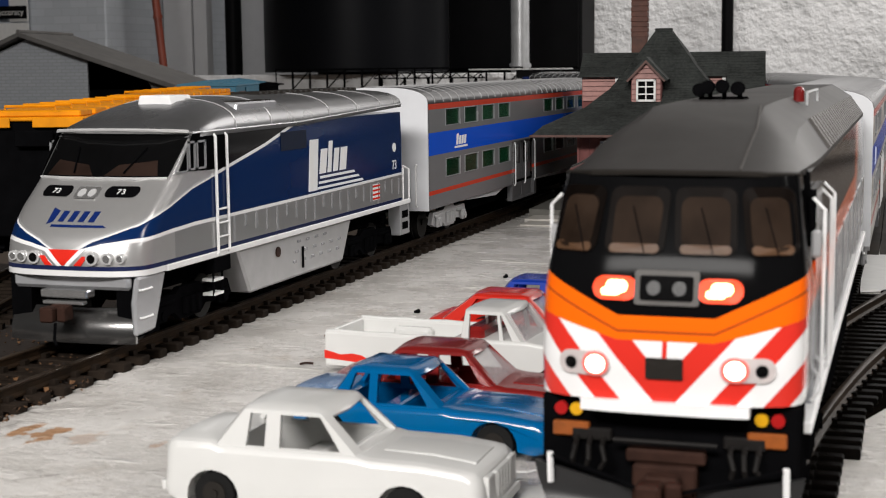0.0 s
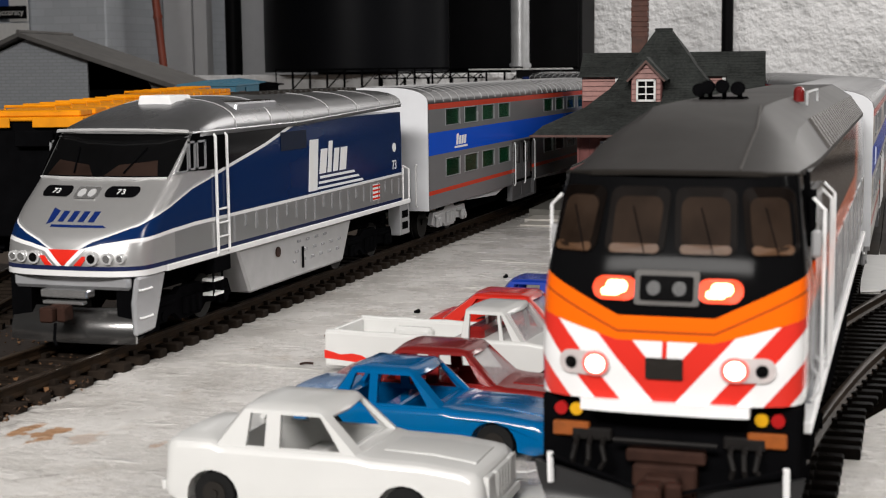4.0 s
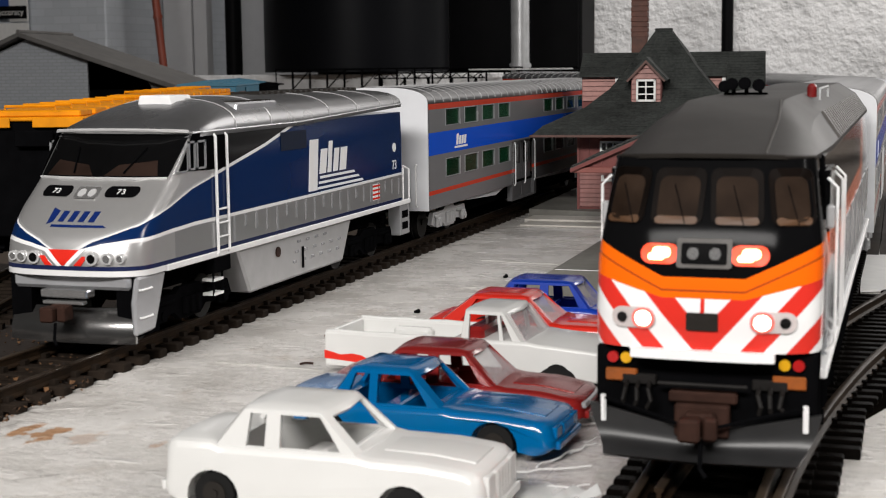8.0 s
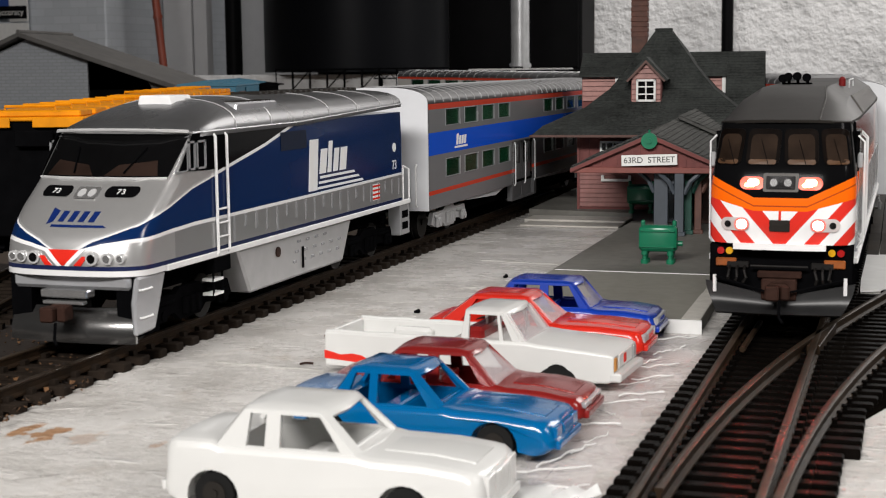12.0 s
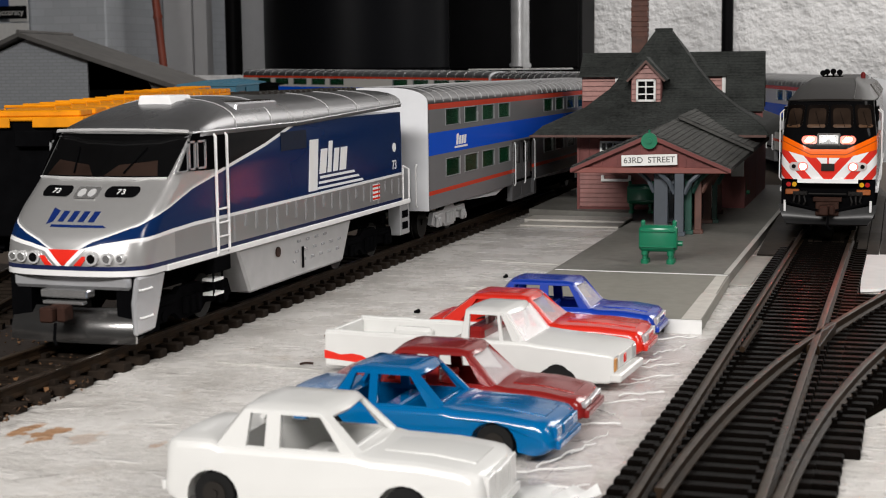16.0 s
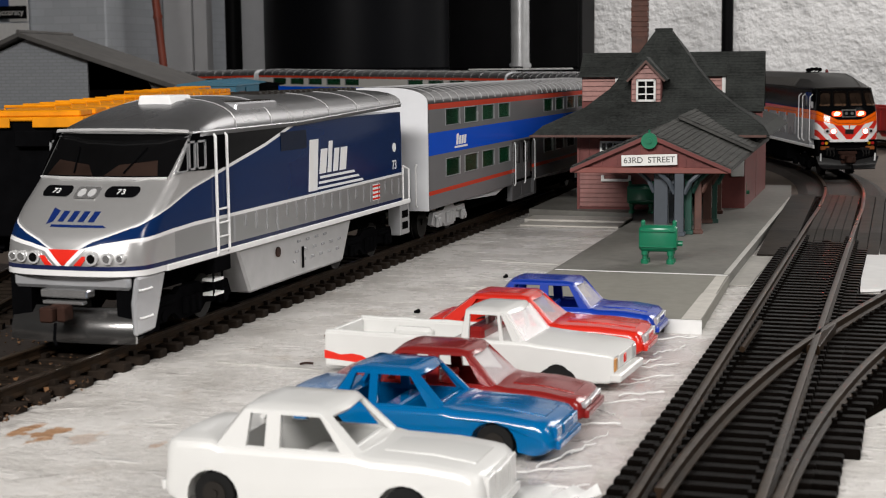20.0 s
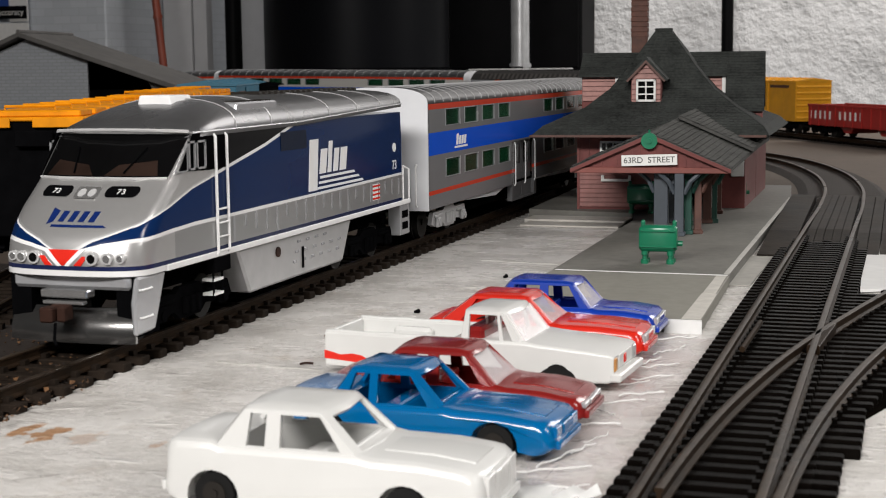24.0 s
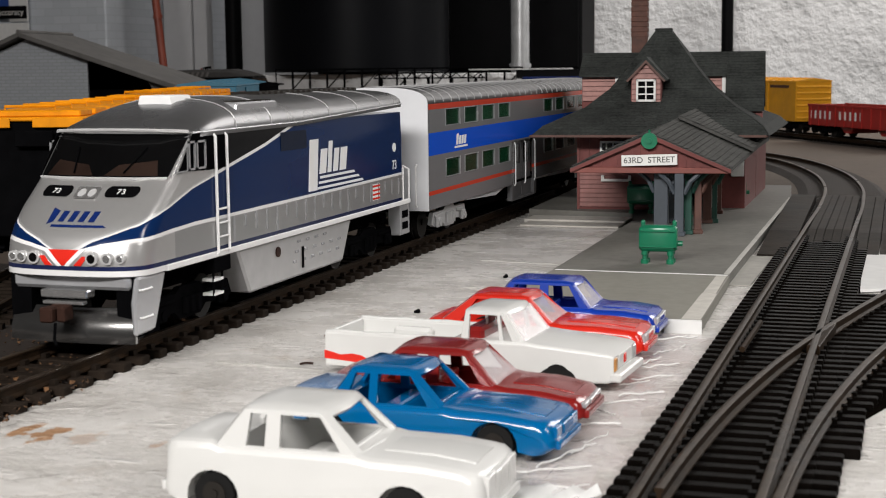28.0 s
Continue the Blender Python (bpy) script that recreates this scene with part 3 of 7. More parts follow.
def silver_locomotive(m):
    t = thing("diesel_locomotive", m, "silver and navy streamlined model diesel locomotive on track", "locomotive")
    paint = side_paint_silver_loco()
    front = steps([(13, 7.0), (16, 6.0), (20, 5.8), (24, 6.8), (27, 8.8), (31, 13.0), (36.6, 20.5), (37.2, 21.2), (47.4, 33.5), (48.2, 34.5)])
    width = steps([(13, 17.2), (17, 18.2), (40, 18.2), (48, 17.9)])
    bow = steps([(13, 8.0), (22, 9.0), (36, 8.0), (48, 2.5)])
    surf = nose_surface(front, width, bow)
    bm = B()
    sliced_body(bm, [16.7, 18, 20, 22, 24, 25.5, 27, 29, 31, 33.5, 36.6, 37.2, 39.5, 42, 44.5, 47.3], front, width, bow, 179)
    part("body", bm, paint, t, smooth=40)
    # roof, crowned, with raised seams
    bm = B()
    rings = []
    ys = [33.2, 34.5, 38, 44, 52, 60, 80, 95, 120, 150, 179]
    edge = steps([(33, 47.2), (96, 47.4), (125, 48.3), (179, 50.0)])
    crown = steps([(33, 48.4), (36, 49.3), (40, 51.2), (46, 53.2), (54, 54.6), (62, 55.0), (179, 54.6)])
    half = steps([(33, 17.4), (36, 18.4), (179, 18.3)])
    for y in ys:
        e, c, w = edge(y), crown(y), half(y)
        ring = [(w, y, e - 1.0)]
        for i in range(13):
            a = math.pi * i / 12
            ring.append((w * abs(math.cos(a)) ** 0.8 * (1 if math.cos(a) > 0 else -1), y + (3.5 * (1 - math.sin(a)) if y < 36 else 0), e + (c - e) * math.sin(a) ** 0.8))
        ring.append((-w, y, e - 1.0))
        rings.append(ring)
    loft(bm, rings)
    roof = part("roof", bm, plain("satin silver roof", (0.115, 0.115, 0.118), 0.28, 0.55, 0.12, 200, 0.03), t, "satin grey metallic roof", 40)
    bm = B()
    rod(bm, [(-16.6, surf(16.6, 37.3) - 0.3, 37.3), (-10, surf(10, 37.3) - 0.3, 37.3), (0, surf(0, 37.3) - 0.3, 37.3), (10, surf(10, 37.3) - 0.3, 37.3), (16.6, surf(16.6, 37.3) - 0.3, 37.3)], 0.35)
    part("windscreen_sill", bm, M_CHROME, t)
    bm = B()
    rod(bm, [(17.6, 33.4, 47.6), (10, 31.2, 47.9), (0, 30.6, 48.0), (-10, 31.2, 47.9), (-17.6, 33.4, 47.6)], 0.42)
    part("drip_rail", bm, M_CHROME, roof)
    for s in (-1, 1):
        bm = B()
        rod(bm, [(s * 18.3, 34, 47.3), (s * 18.4, 96, 47.4), (s * 18.4, 125, 48.3), (s * 18.4, 179, 50.0)], 0.22)
        part("roof_edge", bm, M_SILVER, roof)
    for y in (57, 78, 118, 140, 160):
        bm = B()
        e, c, w = edge(y), crown(y), half(y)
        pts = [(w * abs(math.cos(a)) ** 0.8 * (1 if math.cos(a) > 0 else -1), y, e + (c - e) * math.sin(a) ** 0.8 + 0.1) for a in [math.pi * i / 14 for i in range(15)]]
        rod(bm, pts, 0.15, 5)
        part("roof_seam", bm, M_GREYSIDE, roof)
    bm = B()
    prism(bm, [(-4.8, 53.0), (4.8, 53.0), (4.2, 55.7), (-4.2, 55.7)], 49, 60, "y", 0.3)
    part("air_conditioner", bm, M_WHITE_PL, roof, "white roof air conditioner housing")
    for s in (-1, 1):
        bm = B()
        prism(bm, [(60.5, 50.0), (88, 50.0), (86, 53.6), (62, 53.6)], s * 8.5, s * 16.2, "x", 0.5)
        hatch = part("roof_hatch", bm, M_SILVER, roof)
        for k in range(6):
            bm = B()
            box(bm, s * 12 - 3.4, s * 12 + 3.4, 64 + k * 3.6, 66 + k * 3.6, 53.5, 53.9)
            part("louvre", bm, M_DKROOF, hatch)
    bm = B()
    for y in range(100, 176, 4):
        box(bm, -4.5, 4.5, y, y + 2.2, 54.4, 55.5, 0.2)
    part("radiator_grille", bm, M_DKROOF, roof)
    # windscreen in two panes and the cab side window
    for s in (-1, 1):
        bm = B()
        q = [(s * 0.02, 37.6), (s * 16.6, 37.6), (s * 17.2, 46.9), (s * 0.02, 47.0)]
        grid_patch(bm, surf, q if s > 0 else [q[1], q[0], q[3], q[2]], 12, 6, 0.2)
        part("windscreen", bm, M_GLASS, t, "", 30)
        # Brown patch over the pane; the dimness of the cab is in its colour.
        bm = B()
        q = [(s * 1.5, 37.9), (s * 14.5, 37.9), (s * 13.0, 41.2), (s * 4.0, 40.2)]
        grid_patch(bm, surf, q if s > 0 else [q[1], q[0], q[3], q[2]], 10, 2, 0.25)
        part("dashboard", bm, M_DASH, t, "brown patch on the pane for the dim cab inside", 30)
        bm = B()
        prism(bm, [(27, 38.6), (34, 47.0), (51, 47.0), (51, 38.2), (42, 38.0)], s * 18.15, s * 18.35, "x")
        cab = part("cab_side_panel", bm, M_BLACK_PL, t)
        for y0, y1 in ((31.2, 34.5), (35.2, 39.8)):
            bm = B()
            for a, b, c, d in ((y0, y0 + 0.5, 38.6, 45.4), (y1 - 0.5, y1, 38.6, 45.4), (y0, y1, 38.6, 39.1), (y0, y1, 44.9, 45.4)):
                box(bm, min(s * 18.3, s * 18.75), max(s * 18.3, s * 18.75), a, b, c, d)
            part("window_frame", bm, M_SILVER, cab)
        if s > 0:
            bm = B()
            rod(bm, [(s * 18.5, 24.5, 38.5), (s * 18.5, 30.6, 44.6), (s * 18.5, 30.6, 38.6), (s * 18.5, 24.5, 38.5)], 0.2, 5)
            part("quarter_window_frame", bm, M_SILVER, cab)
        bm = B()
        rod(bm, [(s * 6.5, surf(s * 6.5, 38.5) - 0.8, 38.5), (s * 9.0, surf(s * 9, 44) - 0.6, 44)], 0.2, 5)
        part("wiper", bm, M_BLACK_PL, t)
        # number boards and lamps on the nose
        bm = B()
        patch(bm, surf, s * 8.4, 34.6, 8.0, 2.3, 1.1, 0.2)
        nb = part("number_board", bm, M_BLACK_PL, t)
        words("numerals", "73", 2.3, M_WHITE_PL, nb, pose((s * 8.4) * MM, (surf(s * 8.4, 34.6) - 0.42) * MM, 0.0346, 37, 0, s * 7), 0.06)
        for k, (lx, mat) in enumerate(((7.4, M_GLASS), (10.9, M_LENS), (13.7, M_LENS))):
            bm = B()
            yy = surf(s * lx, 20.8)
            cyl(bm, s * lx, yy + 0.6, 20.8, 1.5 - 0.2 * k, 2.8, "y", 18)
            rim = part("headlight", bm, M_CHROME, t, "chrome rimmed unlit headlight")
            bm = B()
            cyl(bm, s * lx, yy - 0.85, 20.8, 1.0 - 0.15 * k, 0.3, "y", 12)
            part("lens", bm, mat, rim)
        bm = B()
        prism(bm, [(66 - 8, 16.6), (136, 16.6), (128.5, 4.4), (65, 4.4)], s * 9, s * 17.2, "x", 0.6)
        tank = part("fuel_tank_side", bm, M_GREYSIDE, t, "grey fuel tank skirt")
        for k in range(16):
            bm = B()
            yy, zz = 92 + (k % 6) * 6.2 + (k // 6) * 1.5, 8.5 + (k // 6) * 2.7
            box(bm, min(s * 17.2, s * 17.45), max(s * 17.2, s * 17.45), yy, yy + 2.2, zz, zz + 0.7)
            part("rivet_plate", bm, M_SILVER, tank)
        bm = B()
        cyl(bm, s * 17.3, 82, 13.0, 1.4, 0.6, "x", 12)
        part("filler_cap", bm, M_COUPLER, tank)
        bm = B()
        box(bm, min(s * 17.2, s * 17.5), max(s * 17.2, s * 17.5), 98, 99, 6.5, 12.5)
        part("sight_glass", bm, M_BLACK_PL, tank)
        # sill, ribs, ladders
        bm = B()
        box(bm, min(s * 17.4, s * 18.5), max(s * 17.4, s * 18.5), 20, 187, 16.5, 18.0, 0.2)
        part("sill", bm, M_WHITE_PL, t)
        for k in range(20):
            bm = B()
            yy = 54 + k * 6.4
            hgt = (6.5, 3.2, 4.4, 5.4)[k % 4]
            box(bm, min(s * 18.2, s * 18.32), max(s * 18.2, s * 18.32), yy, yy + 1.1, 25.6 - hgt, 25.6)
            part("vent_strip", bm, M_SILVER, t)
        ladder(t, s * 18.3, 44.5, 50.5, 17, 46.5, 4, M_WHITE_PL, s)
        bm = B()
        box(bm, min(s * 15.5, s * 18.3), max(s * 15.5, s * 18.3), 43.5, 52, 12.6, 16.6, 0.3)
        step = part("cab_step", bm, M_BLACK_PL, t)
        for z in (10.5, 7.0):
            bm = B()
            box(bm, min(s * 14.5, s * 17.8), max(s * 14.5, s * 17.8), 43.6, 48.6, z, z + 0.7)
            part("tread", bm, M_WHITE_PL, step)
        bm = B()
        rod(bm, [(s * 17.5, 43.8, 13), (s * 17.5, 43.8, 6.8)], 0.3)
        rod(bm, [(s * 17.5, 48.4, 13), (s * 17.5, 48.4, 6.8)], 0.3)
        part("step_hanger", bm, M_BLACK_PL, step)
        bm = B()
        box(bm, min(s * 13.5, s * 18), max(s * 13.5, s * 18), 178, 187, 6.3, 16.6, 0.3)
        rear = part("rear_step", bm, M_SILVER, t)
        # Thin black plates stand for the dark inside of the step openings.
        for z in (8.2, 12.0):
            bm = B()
            box(bm, min(s * 17.9, s * 18.15), max(s * 17.9, s * 18.15), 179.5, 185, z, z + 2.4)
            part("step_opening", bm, M_BLACK_PL, rear)
        bm = B()
        rod(bm, [(s * 18.1, 180.5, 17), (s * 18.1, 180.5, 28.5), (s * 17, 183, 29.2), (s * 18.1, 186.3, 28), (s * 18.1, 186.3, 17)], 0.35)
        part("handrail", bm, M_WHITE_PL, t)
        # pilot wings; the left one is cut back to suit the camera's view
        bm = B()
        prism(bm, [(8.0, 16.6), (20.5, 16.6), (15.0, 4.0), (6.6, 3.6), (6.2, 11)] if s > 0 else [(12.0, 16.6), (20.5, 16.6), (16.0, 4.0), (12.5, 3.6)], s * 16.3, s * 17.6, "x", 0.5)
        pw = part("pilot_wing", bm, M_SILVER, t)
        # Black box that puts the shade inside the pilot into colour.
        bm = B()
        box(bm, min(s * 11, s * 16.28), max(s * 11, s * 16.28), 9.6, 19, 3.0, 16.2)
        part("pilot_liner", bm, M_BLACK_PL, t)
        for z in (13.8, 7.6) if s > 0 else ():
            bm = B()
            rod(bm, [(s * 17.6, 8, z), (s * 18.1, 8.4, z), (s * 18.1, 13, z), (s * 17.6, 13.4, z)], 0.25, 5)
            part("grab_iron", bm, M_WHITE_PL, pw)
    bm = B()
    box(bm, -17.5, 17.5, 178, 187, 16.4, 17.6, 0.2)
    part("end_platform", bm, M_GREYSIDE, t)
    bm = B()
    box(bm, -15.0, 15.0, 8.5, 16, 13.4, 16.7, 0.8)
    part("pilot_beam", bm, M_SILVER, t)
    bm = B()
    rings = []
    for i in range(13):
        x = -16 + 32 * i / 12
        d = 0.006 * x * x
        rings.append([(x, 10.4 + d, 9.0), (x, 8.0 + d, 6.6), (x, 7.0 + d, 4.0), (x, 7.2 + d, 1.4), (x, 8.0 + d, 1.6), (x, 7.8 + d, 4.2), (x, 9.0 + d, 6.8), (x, 11.2 + d, 9.0)])
    loft(bm, rings)
    part("snow_plough", bm, plain("smoked chrome", (0.34, 0.335, 0.33), 0.2, 0.95, 0.2, 100, 0.05), t, "polished steel blade", 40)
    bm = B()
    box(bm, -6, 6, 5.5, 9, 11.8, 13.6, 0.3)
    box(bm, -5.2, 5.2, 5.0, 7.0, 10.4, 11.2, 0.2)
    part("draft_gear", bm, M_LENS, t)
    coupler(t, 6.0, -1, 8.8)
    coupler(t, 186, 1, 8.8, M_BLACK_PL)
    # headlamp between the number boards; emblem and badge bars
    bm = B()
    patch(bm, surf, 0, 34.4, 6.0, 2.4, 0.6, 0.5)
    hl = part("nose_lamp", bm, M_LENS, t)
    for k in (-1, 1):
        bm = B()
        patch(bm, surf, k * 1.3, 34.4, 1.9, 1.6, 0.8, 0.7)
        part("lens", bm, M_CHROME, hl)
    for pts in ([(-0.3, 19.1), (0.3, 19.1), (3.9, 22.6), (-3.9, 22.6)], [(-4.6, 19.1), (-2.7, 19.1), (-4.8, 21.2), (-6.2, 21.2)], [(2.7, 19.1), (4.6, 19.1), (6.2, 21.2), (4.8, 21.2)]):
        bm = B()
        grid_patch(bm, surf, pts, 6, 5, 0.16)
        part("red_chevron", bm, M_RED, t)
    for pts in ([(-1.5, 19.0), (-0.3, 19.0), (-3.9, 22.7), (-5.4, 22.7)], [(0.3, 19.0), (1.5, 19.0), (5.4, 22.7), (3.9, 22.7)]):
        bm = B()
        grid_patch(bm, surf, pts, 3, 5, 0.15)
        part("white_chevron", bm, M_WHITE_PL, t)
    for k in range(5):
        bm = B()
        x = -6.4 + k * 2.6
        grid_patch(bm, surf, [(x, 28.4 - (k == 0) * 0.6), (x + 1.5, 28.4), (x + 2.1, 30.6), (x + 0.6 - (k == 0) * 0.4, 30.6 + (k == 0) * 0.6)], 3, 3, 0.14)
        part("badge_bar", bm, M_NAVY, t)
    bm = B()
    grid_patch(bm, surf, [(-5, 27.3), (9, 27.3), (8, 27.8), (-5, 27.8)], 8, 1, 0.14)
    part("badge_bar", bm, M_NAVY, t)
    for s in (-1, 1):
        bm = B()
        box(bm, min(s * 18.2, s * 18.34), max(s * 18.2, s * 18.34), 83.5, 100.5, 40.0, 45.0)
        part("intake_grille", bm, plain("dark navy grille", (0.003, 0.008, 0.024), 0.6, 0, 0.2, 300, 0.2, spec=0.1), t, "dark intake grille panel")
        # side badge: slanted white bars with three lines under them
        for k, (w, hgt) in enumerate(((6.0, 10.5), (4.6, 7.5), (2.6, 9.5), (3.4, 7.2), (4.8, 7.2))):
            bm = B()
            y = 101.5 + sum((8.0, 6.0, 4.2, 5.0, 6.0)[:k])
            z0 = 32.0 - 4.5 * (k == 0)
            prism(bm, [(y, z0), (y + w, z0), (y + w + 1.5, 31.5 + hgt), (y + 1.5, 31.5 + hgt)], s * 18.2, s * 18.36, "x")
            part("badge_bar", bm, M_WHITE_PL, t)
        for k in range(3):
            bm = B()
            prism(bm, [(110 - k, 30.6 - k * 1.5), (137 + 3.5 * k, 30.6 - k * 1.5), (136 + 3.5 * k, 31.3 - k * 1.5), (110 - k, 31.3 - k * 1.5)], s * 18.2, s * 18.36, "x")
            part("badge_bar", bm, M_WHITE_PL, t)
        bm = B()
        for k in range(4):
            box(bm, min(s * 18.2, s * 18.36), max(s * 18.2, s * 18.36), 152, 158, 20.6 + k * 1.3, 21.2 + k * 1.3)
        part("flag_stripe", bm, M_RED, t)
        bm = B()
        box(bm, min(s * 18.2, s * 18.3), max(s * 18.2, s * 18.3), 152, 158, 20.4, 25.4)
        part("flag_field", bm, M_WHITE_PL, t)
        bm = B()
        cyl(bm, s * 18.25, 172, 36, 1.5, 0.25, "x", 12)
        part("emblem", bm, M_WHITE_PL, t)
        words("numerals", "73", 4.2, M_WHITE_PL, t, pose(s * 0.01828, 0.172, 0.0302, 90, 0, s * 90), 0.06)
    for y in (37, 157):
        truck(t, y, M_BLACK_PL, (-15.5, 15.5), 13.0, 44)
    bm = B()
    box(bm, -9, 9, 16, 180, 10, 16.6)
    part("underframe", bm, M_BLACK_PL, t)
    return t


# ---- double-deck coach ----
def wall_with_openings(bm, x0, x1, ys, zs, holes):
    """One wall in the y-z plane, of some thickness, cut by openings given as (y0, y1, z0, z1)."""
    def solid(i, j):
        if not (0 <= i < len(ys) - 1 and 0 <= j < len(zs) - 1):
            return False
        ym, zm = (ys[i] + ys[i + 1]) / 2, (zs[j] + zs[j + 1]) / 2
        return not any(h[0] < ym < h[1] and h[2] < zm < h[3] for h in holes)
    grid = {(k, i, j): bm.verts.new((x, y, z)) for k, x in enumerate((x0, x1)) for i, y in enumerate(ys) for j, z in enumerate(zs)}
    for i in range(len(ys) - 1):
        for j in range(len(zs) - 1):
            if not solid(i, j):
                continue
            for k in (0, 1):
                bm.faces.new([grid[k, a, b] for a, b in ((i, j), (i + 1, j), (i + 1, j + 1), (i, j + 1))])
            for di, dj, a, b in ((-1, 0, (i, j), (i, j + 1)), (1, 0, (i + 1, j), (i + 1, j + 1)), (0, -1, (i, j), (i + 1, j)), (0, 1, (i, j + 1), (i + 1, j + 1))):
                if not solid(i + di, j + dj):
                    bm.faces.new((grid[(0, *a)], grid[(0, *b)], grid[(1, *b)], grid[(1, *a)]))
    bmesh.ops.delete(bm, geom=[v for v in bm.verts if not v.link_faces], context="VERTS")
    return bm


def coach_paint(light):
    n = Nodes("coach side livery")
    x, y, z = n.xyz()
    y, z = n.math("MULTIPLY", y, 1000.0), n.math("MULTIPLY", z, 1000.0)
    def band(a, b):
        return n.math("MULTIPLY", n.math("GREATER_THAN", z, a), n.math("GREATER_THAN", b, z))
    grain = n.noise(260, 4, 0.6, (1, 0.1, 1))
    base = (0.145, 0.145, 0.15) if not light else (0.42, 0.41, 0.39)
    col = n.mix(grain, base, tuple(c * 1.15 for c in base))
    # Wall round the doors is painted darker, for the shadow lying there.
    off_doors = n.math("GREATER_THAN", n.math("ABSOLUTE", n.math("SUBTRACT", y, 130.0)), 19.0)
    col = n.mix(band(30.8, 38.8), col, (0.002, 0.075, 0.56))
    col = n.mix(n.math("MULTIPLY", band(8.0, 30.0), n.math("SUBTRACT", 1.0, off_doors)), col, (0.075, 0.075, 0.078))
    col = n.mix(band(47.0, 49.2), col, (0.50, 0.045, 0.02))
    col = n.mix(band(16.8, 18.3), col, (0.50, 0.045, 0.02))
    n.bsdf.inputs["Specular IOR Level"].default_value = 0.3
    return n.done(col, 0.25, 0.0)


M_COACH = coach_paint(False)
M_COACH_LIGHT = coach_paint(True)
M_COACH_ROOF = plain("ribbed silver coach roof", (0.10, 0.10, 0.102), 0.28, 0.55, 0.3, 90, 0.05)
M_COACHDOOR = plain("grey coach door", (0.10, 0.10, 0.104), 0.4, 0, 0.2, 200, 0.05, spec=0.3)
M_COACH_END = plain("pale grey coach end", (0.62, 0.63, 0.65), 0.45, 0, 0.08, 120, 0.03)


def coach(m, label, side_mat, group):
    t = thing("passenger_coach", m, label, "coach", group)
    wins = [20.5, 43.8, 67.3, 91.0, 167.0, 190.0, 213.5, 237.0, 260.3]
    rows = [(22.4, 28.6), (41.0, 46.6)]
    holes = [(y, y + 17, a, b) for y in wins for a, b in rows]
    holes.append((116, 148, 11.7, 30.0))
    ys = sorted({0.6, 297.4, 116, 148, *[w for w in wins], *[w + 17 for w in wins]})
    zs = sorted({11.8, 22.4, 28.6, 30.0, 41.0, 46.6, 49.3})
    for s in (-1, 1):
        bm = B()
        wall_with_openings(bm, min(s * 17.3, s * 18.2), max(s * 17.3, s * 18.2), ys, zs, holes)
        side = part("side_wall", bm, side_mat, t)
        for y in wins:
            for a, b in rows:
                bm = B()
                box(bm, min(s * 17.75, s * 17.95), max(s * 17.75, s * 17.95), y - 0.3, y + 17.3, a - 0.3, b + 0.3)
                win = part("window", bm, M_GREEN_GLASS, side)
                bm = B()
                for ya, yb, za, zb in ((y + 16.6, y + 17.6, a - 0.3, b + 0.3), (y - 0.3, y + 0.1, a - 0.3, b + 0.3), (y + 0.1, y + 16.6, a - 0.3, a), (y + 0.1, y + 16.6, b, b + 0.3)):
                    box(bm, min(s * 17.6, s * 18.36), max(s * 17.6, s * 18.36), ya, yb, za, zb)
                part("window_frame", bm, M_SILVER, side)
        for k in (0, 1):
            bm = B()
            box(bm, min(s * 16.2, s * 16.8), max(s * 16.2, s * 16.8), 116.2 + k * 16, 131.6 + k * 16, 5.2, 29.8, 0.2)
            door = part("door", bm, M_COACHDOOR, side, "dark sliding door")
            bm = B()
            box(bm, min(s * 16.7, s * 16.95), max(s * 16.7, s * 16.95), 119 + k * 16, 128.5 + k * 16, 20, 28.5, 0.1)
            part("door_window", bm, M_GLASS, side)
        bm = B()
        for ya, yb in ((111.5, 115.9), (148.1, 152.5)):
            box(bm, min(s * 16.0, s * 18.2), max(s * 16.0, s * 18.2), ya, yb, 4.8, 11.8)
        box(bm, min(s * 14.0, s * 17.9), max(s * 14.0, s * 17.9), 116, 148, 4.6, 5.4)
        part("step_well", bm, M_COACHDOOR, side)
        for ya, yb in ((52, 108), (156, 246)):
            bm = B()
            prism(bm, [(ya, 11.8), (ya, 10.8), (ya + 0.72 * (yb - ya), 9.2), (yb, 11.8)], s * 12.5, s * 16.5, "x")
            part("underfloor_beam", bm, M_COACH_END, side)
        for y in (115.2, 131.8, 148.4):
            bm = B()
            rod(bm, [(s * 18.2, y, 11), (s * 18.7, y, 12), (s * 18.7, y, 28.5), (s * 18.2, y, 29.5)], 0.28, 5)
            part("grab_rail", bm, M_WHITE_PL, side)
        # slanted badge in place of the maker's mark
        for k in range(4):
            bm = B()
            y = 33 + 3.2 * k
            prism(bm, [(y, 33.2), (y + 2.2, 33.2), (y + 3.0, 36.4 + (k == 0) * 0.8), (y + 0.8, 36.4 + (k == 0) * 0.8)], s * 18.2, s * 18.32, "x")
            part("badge_bar", bm, M_WHITE_PL, side)
        bm = B()
        box(bm, min(s * 18.2, s * 18.32), max(s * 18.2, s * 18.32), 31, 47, 32.0, 32.7)
        part("badge_bar", bm, M_WHITE_PL, side)
    # crowned roof and its ribs
    def arc(w, e, c, y, n=14):
        return [(w * abs(math.cos(a)) ** 0.75 * (1 if math.cos(a) > 0 else -1), y, e + (c - e) * math.sin(a) ** 0.85) for a in [math.pi * i / n for i in range(n + 1)]]
    bm = B()
